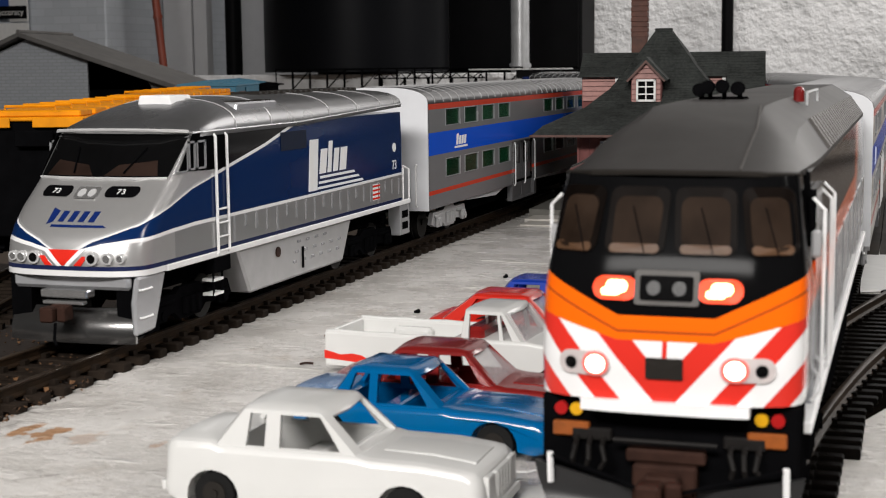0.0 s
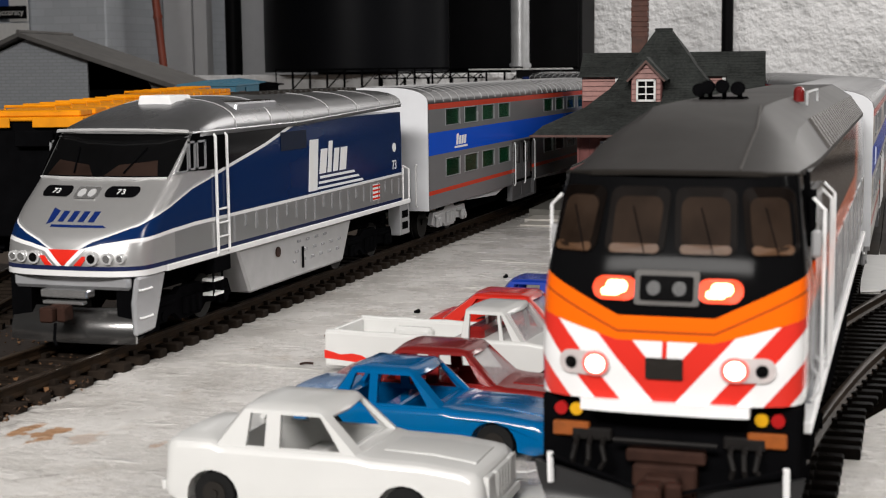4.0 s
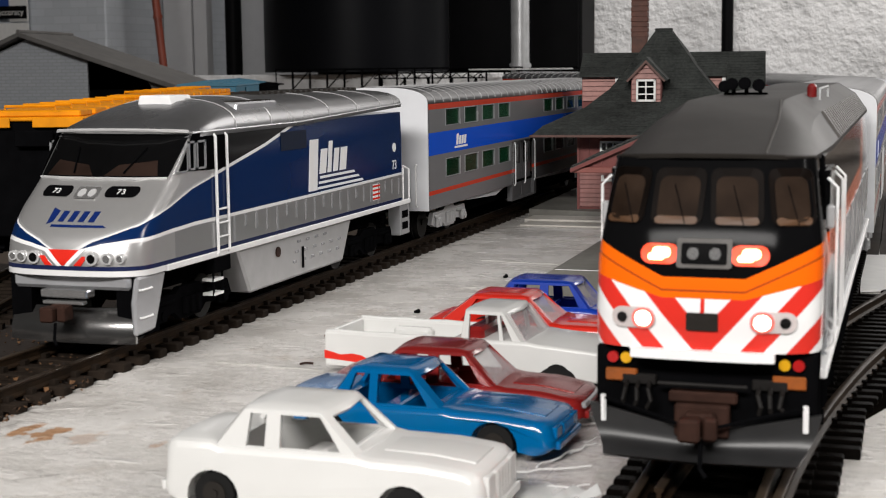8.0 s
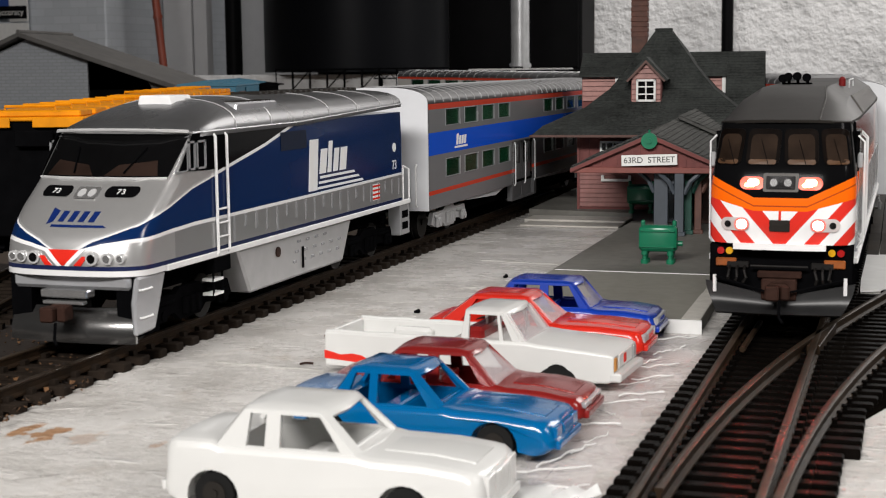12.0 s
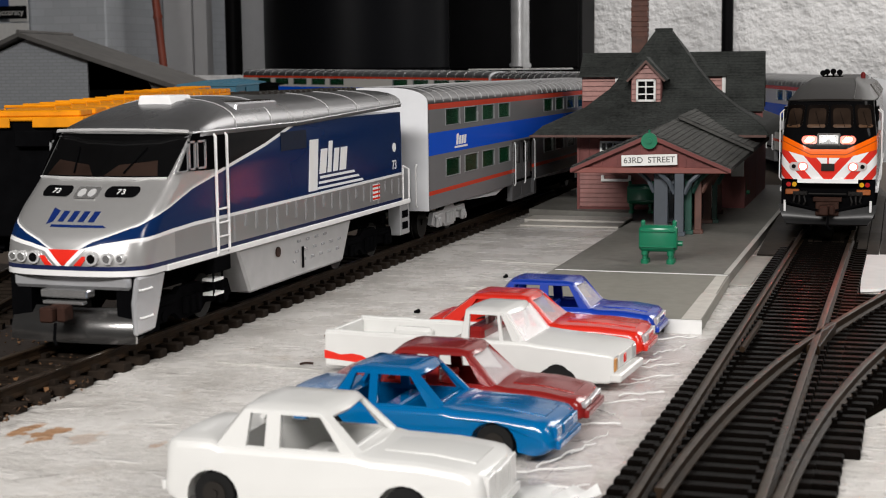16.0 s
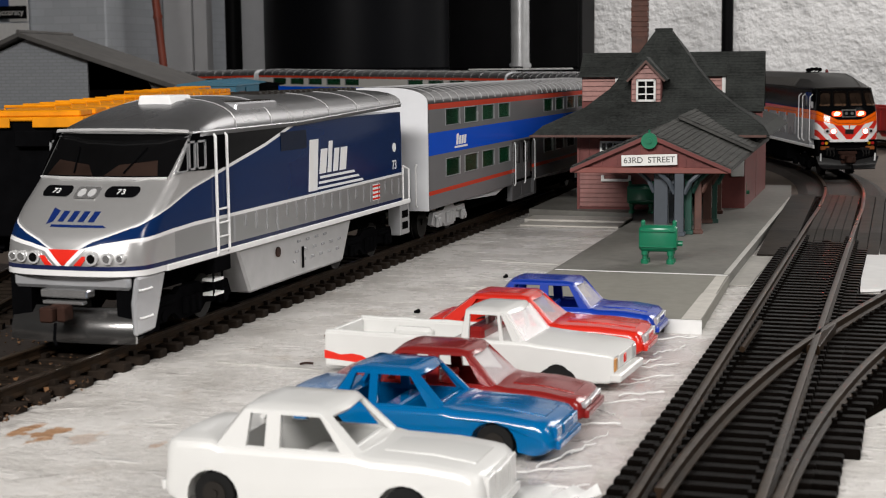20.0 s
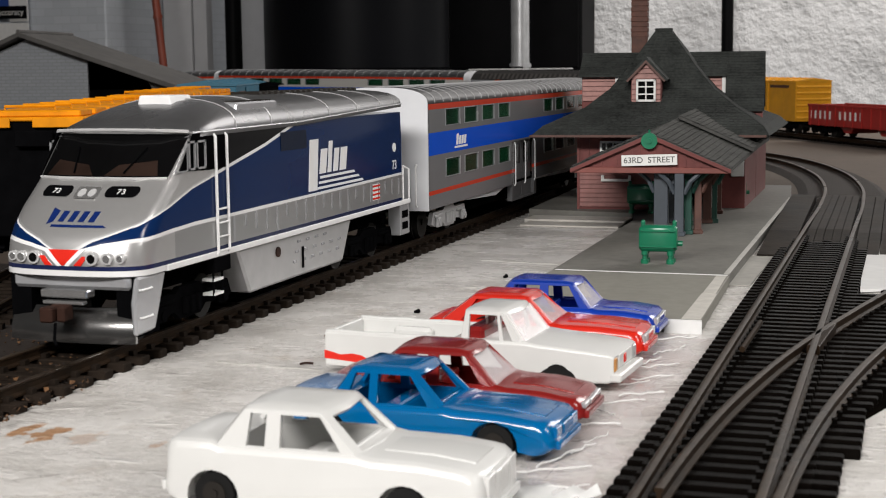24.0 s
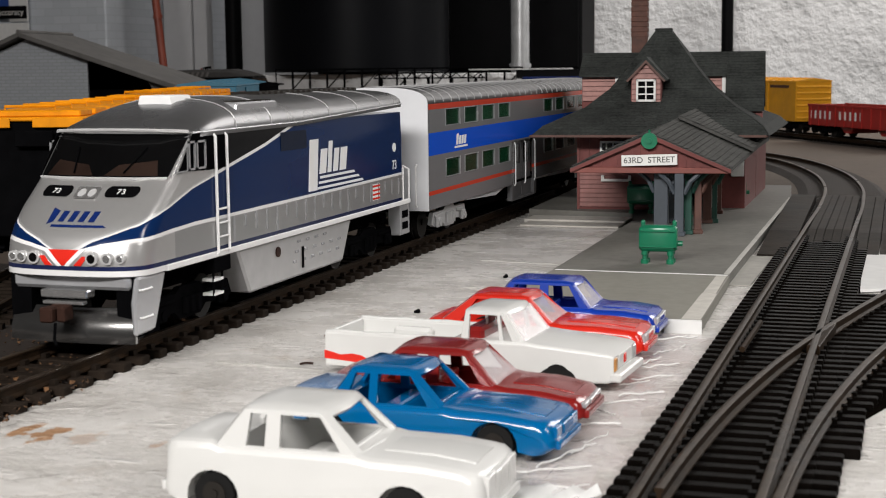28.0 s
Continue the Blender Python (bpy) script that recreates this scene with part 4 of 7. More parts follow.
    loft(bm, [[(18.2, y, 49.0)] + arc(18.3, 49.3, 55.0, y) + [(-18.2, y, 49.0)] for y in (0.5, 60, 149, 240, 297.5)])
    roof = part("roof", bm, M_COACH_ROOF, t, "ribbed silver roof", 40)
    bm = B()
    rod(bm, arc(18.35, 49.4, 55.05, 0), 0.17, 5)
    rib = part("roof_rib", bm, M_GREYSIDE, roof)
    rib.matrix_basis = pose(0, 0.008, 0)
    for k in range(1, 30):
        share("roof_rib", rib, roof, 0, 8 + k * 9.7, 0)
    for s in (-1, 1):
        bm = B()
        box(bm, min(s * 12, s * 17), max(s * 12, s * 17), 6.5, 15, 49.6, 52.2, 0.3)
        part("roof_panel", bm, M_SILVER, roof)
    # ends
    for k, y in ((0, -0.1), (1, 297.0)):
        bm = B()
        prism(bm, [(18.2, 11.6), (18.2, 49.3)] + [(p[0], p[2]) for p in arc(18.2, 49.3, 54.9, 0)] + [(-18.2, 49.3), (-18.2, 11.6)], y, y + 1.1, "y")
        bmesh.ops.remove_doubles(bm, verts=bm.verts, dist=0.01)
        end = part("end_wall", bm, M_COACH_END, t, "pale grey end wall")
        sign = -1 if k == 0 else 1
        yy = y if k == 0 else y + 1.1
        bm = B()
        box(bm, -5.5, 5.5, min(yy, yy + sign * 2.2), max(yy, yy + sign * 2.2), 11, 36, 0.5)
        part("gangway", bm, M_BLACK_PL, end)
        for s in (-1, 1):
            bm = B()
            rod(bm, [(s * 14, yy, 13), (s * 14, yy + sign * 1.2, 14), (s * 14, yy + sign * 1.2, 27), (s * 14, yy, 28)], 0.35)
            part("handrail", bm, M_WHITE_PL, end)
    bm = B()
    box(bm, -17, 17, 1, 297, 11.9, 13.0)
    part("floor", bm, M_BLACK_PL, t)
    bm = B()
    box(bm, -16, 16, 2, 297, 28.8, 30.4)
    part("upper_deck", bm, M_BLACK_PL, t)
    for k in range(14):
        for z in (10, 31):
            bm = B()
            box(bm, -14, 14, 14 + k * 20, 17.5 + k * 20, z, z + 12.5, 0.5)
            part("seat_row", bm, M_TAN_SEAT, t)
    bm = B()
    box(bm, -11, 11, 74, 224, 5.0, 11.9, 0.5)
    for k in range(5):
        box(bm, -15, 15, 160 + 18 * k, 172 + 18 * k, 4.4, 11.9, 0.4)
    part("underfloor_gear", bm, M_BLACK_PL, t)
    for y in (33, 265):
        truck(t, y, M_GREYSIDE, (-15, 15), 13.6, 42)
    coupler(t, 0, -1, 8.8, M_BLACK_PL)
    coupler(t, 298, 1, 8.8, M_BLACK_PL)
    return t
# ---- orange-banded commuter diesel, which backs away with its coaches ----
def commuter_paint():
    n = Nodes("black, orange, red and white livery")
    x, y, z = n.xyz()
    ax = n.math("ABSOLUTE", n.math("MULTIPLY", x, 1000.0))
    y, z = n.math("MULTIPLY", y, 1000.0), n.math("MULTIPLY", z, 1000.0)
    def gt(a, b):
        return n.math("GREATER_THAN", a, b)
    def both(a, b):
        return n.math("MULTIPLY", a, b)
    rise = n.math("MAXIMUM", n.math("SUBTRACT", ax, 6.0), 0.0)
    back = n.math("MINIMUM", n.math("MULTIPLY", n.math("MAXIMUM", n.math("SUBTRACT", y, 9.0), 0.0), 0.006), 12.0)
    back = n.math("ADD", back, n.math("MULTIPLY", n.math("MAXIMUM", n.math("SUBTRACT", y, 158.0), 0.0), 0.45))
    top = n.math("ADD", n.math("ADD", 31.3, n.math("MULTIPLY", rise, 0.47)), back)
    low = n.math("ADD", n.math("ADD", 28.3, n.math("MULTIPLY", rise, 0.27)), back)
    u = n.math("SUBTRACT", z, n.math("MULTIPLY", ax, 1.15))
    count = gt(u, 3.4)
    for edge in (6.9, 10.7, 14.5, 19.2, 23.7):
        count = n.math("ADD", count, gt(u, edge))
    stripe = n.math("GREATER_THAN", n.math("MODULO", count, 2.0), 0.5)
    stripe = n.math("MAXIMUM", stripe, gt(0.3, ax))
    face = n.mix(stripe, (0.74, 0.74, 0.74), (0.60, 0.03, 0.02))
    grain = n.noise(280, 4)
    side_col = n.mix(grain, (0.29, 0.30, 0.315), (0.35, 0.36, 0.375))
    col = n.mix(gt(y, 9.5), face, side_col)
    col = n.mix(gt(z, low), col, (0.82, 0.125, 0.004))
    # Dark line across the orange: the shade of a crease, painted on.
    mid = gt(0.16, n.math("ABSOLUTE", n.math("SUBTRACT", z, n.math("SUBTRACT", top, 1.9))))
    col = n.mix(mid, col, (0.30, 0.05, 0.01))
    col = n.mix(gt(z, top), col, (0.0035, 0.0035, 0.0038))
    n.put(n.bsdf.inputs["Specular IOR Level"], n.math("SUBTRACT", 0.32, n.math("MULTIPLY", gt(z, top), 0.29)))
    return n.done(col, 0.12, 0.0, 0.0)


M_CABGLASS = plain("brown tinted cab glass", (0.005, 0.0036, 0.003), 0.3, 0, 0.6, 110, 0.0, spec=0.015)
M_HOSE = plain("dusty black rubber hose", (0.0075, 0.0065, 0.006), 0.6, 0, 0.4, 300, 0.2, spec=0.15)
M_LAMPBOX = plain("dull grey lamp box", (0.11, 0.105, 0.10), 0.6, 0, 0.25, 300, 0.1, spec=0.15)
# Brown tone for the reflection painted on the cab panes.
M_PANE_BROWN = plain("brown reflection tone of the pane", (0.020, 0.0125, 0.0085), 0.5, 0, 0.7, 130, 0.0, spec=0.02)
M_CABROOF = plain("satin grey cab roof", (0.036, 0.034, 0.033), 0.5, 0.0, 0.2, 200, 0.1, spec=0.1)


# Tan tone for the lit lower edge painted on the cab panes.
M_PANE_TAN = plain("tan lit edge tone of the pane", (0.085, 0.045, 0.024), 0.4, 0, 0.3, 120, 0.0, spec=0.15)


M_LOUVRE = plain("grey louvre blades", (0.075, 0.07, 0.066), 0.5, 0, 0.2, 200, 0.1, spec=0.2)


def commuter_locomotive(m):
    t = thing("commuter_locomotive", m, "model diesel with orange band, red chevrons and lit headlights", "locomotive")
    paint = commuter_paint()
    front = steps([(16, 0.6), (20.5, 0.2), (26, 0.0), (31, 0.9), (36.5, 2.2), (47.6, 7.2), (48.6, 7.6)])
    width = steps([(16, 16.2), (20, 16.5), (34, 16.6), (48.4, 14.9)])
    bow = steps([(16, 6.5), (36, 6.5), (48, 6.0)])
    surf = nose_surface(front, width, bow, 3.0)
    bm = B()
    sliced_body(bm, [20.6, 22, 24, 26, 28.5, 31, 33.5, 36.5, 39, 42, 45, 48.2], front, width, bow, 20, 3.0, 18)
    part("cab", bm, paint, t, "black, orange and chevron-striped cab", 40)
    bm = B()
    prism(bm, [(-16.6, 16.5), (16.6, 16.5), (16.6, 36), (15.6, 48.2), (-15.6, 48.2), (-16.6, 36)], 20, 226, "y", 0.3)
    body = part("body", bm, paint, t)
    # cab roof, faceted, rising to the long hood
    def row(y, w0, z0, w1, z1, zc):
        return [(w0, y, z0 - 0.8), (w0, y, z0), (w1, y, z1), (w1 * 0.62, y, zc), (-w1 * 0.62, y, zc), (-w1, y, z1), (-w0, y, z0), (-w0, y, z0 - 0.8)]
    bm = B()
    r0 = [(14.6, 12.4, 47.6), (14.6, 12.4, 48.4), (12.0, 9.4, 48.7), (8.0, 7.6, 48.9), (-8.0, 7.6, 48.9), (-12.0, 9.4, 48.7), (-14.6, 12.4, 48.4), (-14.6, 12.4, 47.6)]
    loft(bm, [r0, row(24, 15.4, 48.6, 13.2, 51.0, 53.6), row(38, 15.8, 48.6, 12.8, 52.8, 56.0), row(60, 15.8, 48.6, 12.6, 53.2, 56.2), row(226, 15.8, 48.6, 12.6, 53.2, 56.2)])
    roof = part("roof", bm, M_CABROOF, t, "satin grey faceted roof", 20)
    # Paler rod along the right-hand roof crease only.
    bm = B()
    rod(bm, [(8.0, 7.7, 49.0), (8.4, 24, 53.7), (7.4, 38, 56.05)], 0.16, 5)
    part("roof_weld", bm, plain("paler roof edge", (0.06, 0.056, 0.052), 0.5, 0, 0.3, 200, 0.1), roof)
    bm = B()
    rod(bm, [(14.8, 12.3, 48.1), (10.6, 8.2, 48.4), (4.5, 7.0, 48.6), (-4.5, 7.0, 48.6), (-10.6, 8.2, 48.4), (-14.8, 12.3, 48.1)], 0.4)
    part("drip_rail", bm, M_DKROOF, roof)
    # air horns, beacon, rails and louvres on the roof
    bm = B()
    box(bm, -6, 2, 70, 73, 56, 56.6, 0.2)
    horn = part("horn", bm, M_BLACK_PL, roof)
    for x, l in ((-5.6, 5), (-4.0, 9), (-1.6, 10), (0.8, 7)):
        bm = B()
        cyl(bm, x, 71 - l / 2, 57.2 + 0.12 * l, 1.15, 1.4, "y", 12)
        cyl(bm, x, 71 - l / 2 + 2, 57.2 + 0.12 * l, 0.7, 4, "y", 10)
        cyl(bm, x, 71 - l / 2 + 3, 56.7 + 0.06 * l, 0.4, 1.0 + 0.12 * l, "z", 8)
        part("horn_bell", bm, M_BLACK_PL, horn)
    bm = B()
    cyl(bm, 9.4, 84, 56.4, 0.95, 2.0, "z", 14)
    ball(bm, 9.4, 84, 57.2, 0.9, 12)
    part("beacon", bm, plain("dark red beacon lens", (0.14, 0.008, 0.008), 0.3, 0, 0.2, 200, 0), roof, "dark red beacon")
    bm = B()
    rod(bm, [(12, 66, 55.3), (12, 66, 57.4), (12, 92, 57.4), (12, 92, 55.3)], 0.2)
    part("roof_rail", bm, M_STEEL, roof)
    for k in range(26):
        for s in (-1, 1):
            bm = B()
            box(bm, -0.35, 0.35, 0, 2.6, -2.8, 2.8)
            bmesh.ops.transform(bm, matrix=Matrix.Translation((s * 14.3, 60 + k * 6.0, 51.1)) @ pose(0, 0, 0, 0, s * -35, 0), verts=bm.verts)
            part("louvre", bm, M_LOUVRE, roof)
    # four windscreens; brown and tan patches paint in reflection and lit lower edge
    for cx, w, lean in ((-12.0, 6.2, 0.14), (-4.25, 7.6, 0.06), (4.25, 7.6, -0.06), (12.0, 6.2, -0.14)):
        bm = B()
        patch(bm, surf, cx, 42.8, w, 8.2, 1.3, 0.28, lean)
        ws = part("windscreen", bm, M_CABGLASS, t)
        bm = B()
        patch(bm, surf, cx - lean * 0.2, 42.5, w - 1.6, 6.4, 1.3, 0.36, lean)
        part("seat", bm, M_PANE_BROWN, ws, "brown patch, the reflection in the pane painted in")
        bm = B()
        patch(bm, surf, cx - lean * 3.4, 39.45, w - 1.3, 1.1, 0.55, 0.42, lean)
        part("dashboard", bm, M_PANE_TAN, ws, "tan strip, the lit lower edge of the pane painted in")
        bm = B()
        rod(bm, [(cx + 1.2, surf(cx + 1.2, 39) - 0.6, 38.8), (cx - 0.6, surf(cx - 0.6, 44) - 0.5, 44.5)], 0.08, 5)
        part("wiper", bm, M_BLACK_PL, ws)
    # lights
    # lights; the ditch lens rims glow too, for the halo round each lamp
    for s in (-1, 1):
        bm = B()
        patch(bm, surf, s * 6.5, 34.6, 5.6, 2.9, 1.4, 0.35)
        hd = part("headlight", bm, M_AMBER_GLOW, t, "glowing amber headlight housing")
        bm = B()
        patch(bm, surf, s * 6.5 + 0.25, 34.85, 2.7, 1.5, 0.7, 0.5)
        patch(bm, surf, s * 6.5 - 0.5, 34.2, 2.4, 0.9, 0.42, 0.52)
        part("lens", bm, M_HEAD_GLOW, hd)
        bm = B()
        patch(bm, surf, s * 10.1, 25.2, 6.6, 3.0, 1.4, 0.4)
        dl = part("ditch_light", bm, plain("clear lamp housing", (0.50, 0.45, 0.44), 0.25, 0, 0.1, 200, 0), t, "clear ditch light housing")
        bm = B()
        patch(bm, surf, s * 8.6, 25.2, 3.5, 3.1, 1.5, 0.5)
        part("lens_rim", bm, M_DITCH_HALO, dl)
        bm = B()
        patch(bm, surf, s * 8.6, 25.2, 2.4, 2.2, 1.05, 0.6)
        part("lens", bm, M_DITCH_GLOW, dl)
        bm = B()
        patch(bm, surf, s * 11.8, 25.2, 1.5, 1.5, 0.7, 0.6)
        part("unlit_lens", bm, M_GLASS, dl)
        for x, mat in ((13.6, M_RED_LENS), (11.6, M_YELLOW_LENS)):
            bm = B()
            cyl(bm, s * x, 3.4, 18.6, 0.85, 1.4, "y", 12)
            part("marker_lamp", bm, mat, t)
        bm = B()
        box(bm, s * 12.3 - 2.4, s * 12.3 + 2.4, 2.7, 3.6, 15.0, 16.9, 0.2)
        part("marker_plate", bm, M_ORANGE_LENS, t, "orange reflector plate")
        bm = B()
        rod(bm, [(s * 14.8, 2.0, 9.0), (s * 14.8, 1.6, 13.0)], 0.45)
        part("uncoupling_lever", bm, M_WHITE_PL, t)
        bm = B()
        rod(bm, [(s * 14.6, 1.6, 12.6), (s * 6, 0.6, 10.4), (s * 2.4, -1.5, 9.8)], 0.28)
        part("cut_bar", bm, M_BLACK_PL, t)
        # cab side: window, door rails, mirror
        bm = B()
        box(bm, min(s * 15.9, s * 16.75), max(s * 15.9, s * 16.75), 17, 30, 38.5, 46)
        part("cab_window", bm, M_GLASS, t)
        for y in (15.5, 31.5, 40.0):
            bm = B()
            rod(bm, [(s * 16.6, y, 18.5), (s * 17.9, y, 20), (s * 17.9, y, 43.5), (s * 16.4, y, 45)], 0.24)
            part("grab_rail", bm, M_WHITE_PL, t)
        bm = B()
        box(bm, min(s * 16.4, s * 17.6), max(s * 16.4, s * 17.6), 13.5, 15.0, 37.5, 41.0, 0.3)
        part("mirror", bm, M_GREYSIDE, t)
        for k in range(7):
            bm = B()
            box(bm, min(s * 16.55, s * 16.85), max(s * 16.55, s * 16.85), 52 + k * 24, 70 + k * 24, 21, 33, 0.1)
            part("access_door", bm, M_SILVER, t)
        bm = B()
        box(bm, min(s * 15.0, s * 17.2), max(s * 15.0, s * 17.2), 10, 226, 15.4, 17.0, 0.2)
        part("sill", bm, M_WHITE_PL, t)
        bm = B()
        prism(bm, [(70, 15), (150, 15), (146, 5.0), (74, 5.0)], s * 8, s * 16, "x", 0.6)
        part("fuel_tank_side", bm, M_BLACK_PL, t)
    bm = B()
    patch(bm, surf, 0, 34.8, 8.0, 4.2, 0.4, 0.4)
    nb = part("number_box", bm, M_LAMPBOX, t, "grey framed nose lamp box")
    bm = B()
    patch(bm, surf, 0, 34.8, 6.6, 3.0, 0.3, 0.55)
    part("box_glass", bm, M_GLASS, nb)
    for s in (-1, 1):
        bm = B()
        patch(bm, surf, s * 1.6, 34.8, 1.7, 1.7, 0.8, 0.7)
        part("lens", bm, M_LENS, nb)
    bm = B()
    patch(bm, surf, 0, 25.0, 4.6, 2.6, 0.2, 0.35)
    part("nose_plate", bm, M_DKROOF, t)
    # white anti-climber, pilot and plough
    bm = B()
    rings = []
    for i in range(13):
        x = -10.4 + 20.8 * i / 12
        y = surf(x, 20.6) - 1.2
        rings.append([(x, y, 19.4), (x, y, 20.8), (x, y + 2.4, 20.8), (x, y + 2.4, 19.4)])
    loft(bm, rings)
    part("anticlimber", bm, M_WHITE_PL, t)
    bm = B()
    prism(bm, [(-16.2, 20.4), (-16.2, 9.5), (-13.5, 7.0), (13.5, 7.0), (16.2, 9.5), (16.2, 20.4)], 3.4, 12, "y", 0.4)
    part("pilot", bm, M_BLACK_PL, t)
    bm = B()
    rings = []
    for i in range(17):
        u = -1 + i / 8
        d = abs(u) * 1.5
        top = 11.6 - 3.4 * (1 - abs(u))
        front = []
        for k in range(8):
            v = k / 7
            half = 17.0 - 3.0 * v ** 1.5
            front.append((u * half, 1.0 - 0.2 * v - 4.6 * v ** 5 + d, top + (5.0 - top) * (1.22 * v - 0.22 * v ** 3)))
        rings.append(front + [(p[0], p[1] + 0.8, p[2] - 0.5 * k / 7) for k, p in reversed(list(enumerate(front)))])
    loft(bm, rings)
    part("snow_plough", bm, plain("dark grey plough plastic", (0.014, 0.014, 0.0145), 0.42, 0.0, 0.3, 150, 0.1, spec=0.45), t, "semi-gloss dark grey blade", 40)
    bm = B()
    rod(bm, [(-6.5, 1.0, 15.4), (6.5, 1.0, 15.4)], 0.32, 8)
    part("uncoupling_rod", bm, M_HOSE, t)
    for s in (-1, 1):
        for k in (0, 1, 2):
            bm = B()
            x = s * (8.0 + 1.7 * k)
            rod(bm, [(x, 3.0, 15.2), (x, 1.4, 14.2), (x + 0.5 - 0.4 * k, 0.9, 12.6), (x + 0.2 * s, 1.2, 11.4 + 0.4 * k)], 0.36, 7)
            part("air_hose", bm, M_HOSE, t)
        bm = B()
        box(bm, s * 9.6 - 2.6, s * 9.6 + 2.6, 2.6, 3.6, 14.6, 16.2, 0.2)
        part("hose_bracket", bm, M_HOSE, t)
    bm = B()
    box(bm, -5, 5, 1.5, 4, 12.5, 14.2, 0.3)
    box(bm, -4, 4, 0.5, 4, 7.6, 12.5, 0.3)
    part("draft_gear", bm, M_COUPLER, t)
    coupler(t, 0.5, -1, 10.0)
    coupler(t, 226, 1, 8.8, M_BLACK_PL)
    bm = B()
    box(bm, -9, 9, 10, 224, 9, 16.6)
    part("underframe", bm, M_BLACK_PL, t)
    for y in (42, 184):
        truck(t, y, M_BLACK_PL, (-15.5, 15.5), 12.6, 44)
    bm = B()
    box(bm, -15.5, 15.5, 225.8, 226.6, 17, 48)
    part("rear_end", bm, M_DKROOF, t)
    return t


silver_locomotive(pose(-0.1784, 0.268, 0.0046))
coach(pose(-0.1784, 0.4746, 0.0046), "grey double-deck model coach with bright blue band", M_COACH, "double-deck coaches")
commuter = commuter_locomotive(pose(-0.028, 0.1727, 0.0046))
moving_coaches = [coach(pose(-0.028, 0.42, 0.0046), "pale double-deck model coach behind the commuter diesel", M_COACH_LIGHT, "double-deck coaches")]
for _k in range(2):
    moving_coaches.append(copy_thing(moving_coaches[0], pose(-0.028, 0.73 + 0.31 * _k, 0.0046)))
# ---- platform and station ----
M_SHINGLE = plain("dark grey shingles", (0.030, 0.033, 0.031), 0.85, 0, 0.6, 700, 0.8, spec=0.2)
M_SHINGLE2 = plain("pale grey shingles", (0.066, 0.066, 0.062), 0.85, 0, 0.5, 700, 0.8, spec=0.2)
M_SIDING = plain("dusty red clapboard", (0.21, 0.085, 0.075), 0.65, 0, 0.25, 300, 0.3)
M_DKRED = plain("dark red boarding", (0.125, 0.026, 0.022), 0.6, 0, 0.25, 300, 0.3)
M_BRICKPINK = plain("pink brick plastic", (0.33, 0.17, 0.15), 0.65, 0, 0.3, 300, 0.3)
M_BROWN = plain("brown red plastic post", (0.085, 0.035, 0.025), 0.55, 0, 0.3, 300, 0.2)
M_GREEN = plain("glossy green plastic", (0.008, 0.15, 0.075), 0.32, 0, 0.12, 200, 0.05)
M_DKGREEN = plain("dark green plastic", (0.010, 0.055, 0.04), 0.4, 0, 0.2, 200, 0.05)
M_SLATE = plain("slate blue post", (0.045, 0.055, 0.068), 0.5, 0, 0.2, 200, 0.1)
M_TRIM = plain("white trim", (0.70, 0.70, 0.68), 0.5, 0, 0.08, 200, 0.1)
M_INK = plain("black ink", (0.01, 0.01, 0.01), 0.6, 0, 0.1, 200, 0)

platform = thing("platform", pose(0, 0, 0), "grey card station platform with pale edges", "platform", "", "structure")
bm = B()
prism(bm, [(-105, 431), (-50.8, 432.6), (-52.6, 690), (-58, 760), (-165, 760), (-160, 613), (-112, 606), (-106.5, 575)], 0.2, 3.5, "z", 0.15)
part("rear_slab", bm, M_PLATFORM, platform)
bm = B()
prism(bm, [(-108, 353), (-48.2, 353), (-50.6, 431.6), (-105, 430.2)], 0.2, 3.4, "z", 0.15)
part("front_slab", bm, plain("beige grey card", (0.20, 0.193, 0.165), 0.7, 0, 0.15, 260, 0.25), platform, "paler grey card sheet")
bm = B()
prism(bm, [(-57.2, 352.6), (-47.9, 352.6), (-47.9, 353.2), (-57.2, 353.2)], 0.0, 3.45, "z")
part("front_edge", bm, M_PAPER, platform, "white card edge")
bm = B()
box(bm, -104, -51, 430.6, 431.6, 3.45, 3.62)
part("seam_line", bm, M_PAPER, platform)
M_STEPCARD = plain("beige card step", (0.47, 0.45, 0.41), 0.7, 0, 0.2, 260, 0.25)
for x0, y0, z1 in ((-154, 575, 0.8), (-156, 590, 1.6)):
    bm = B()
    box(bm, x0, -112.5, y0, 606, 0.05, z1, 0.15)
    part("step", bm, M_STEPCARD, platform)
bm = B()
prism(bm, [(-51.6, 432.8), (-44.6, 433), (-43.8, 500), (-52.6, 500)], 0.05, 0.5, "z", 0.05)
part("edge_strip", bm, plain("pale card", (0.30, 0.29, 0.265), 0.6, 0, 0.25, 200, 0.3), platform, "pale card strip along the platform")

for _a, _b, _c, _d in ((-52.4, -50.8, 433, 560), (-53.0, -51.4, 560.3, 690)):
    bm = B()
    prism(bm, [(_a, _c), (_b, _c), (_b - 0.6, _d), (_a - 0.6, _d)], 3.5, 3.75, "z", 0.05)
    part("worn_edge", bm, M_KERB, platform, "worn pale edge of the platform")
for _a, _b, _c, _d in ((-53.2, -48.4, 354, 395), (-53.6, -50.0, 395.3, 430)):
    bm = B()
    prism(bm, [(_a, _c), (_b, _c), (_b - 1.2, _d), (_a - 0.6, _d)], 3.4, 3.58, "z", 0.05)
    part("worn_edge", bm, M_STEPCARD, platform, "worn pale edge of the platform")

# timber road crossing between platform end and curve
crossing = thing("road_crossing", pose(0, 0, 0), "weathered dark timber level crossing between the rails", "crossing", "", "structure")
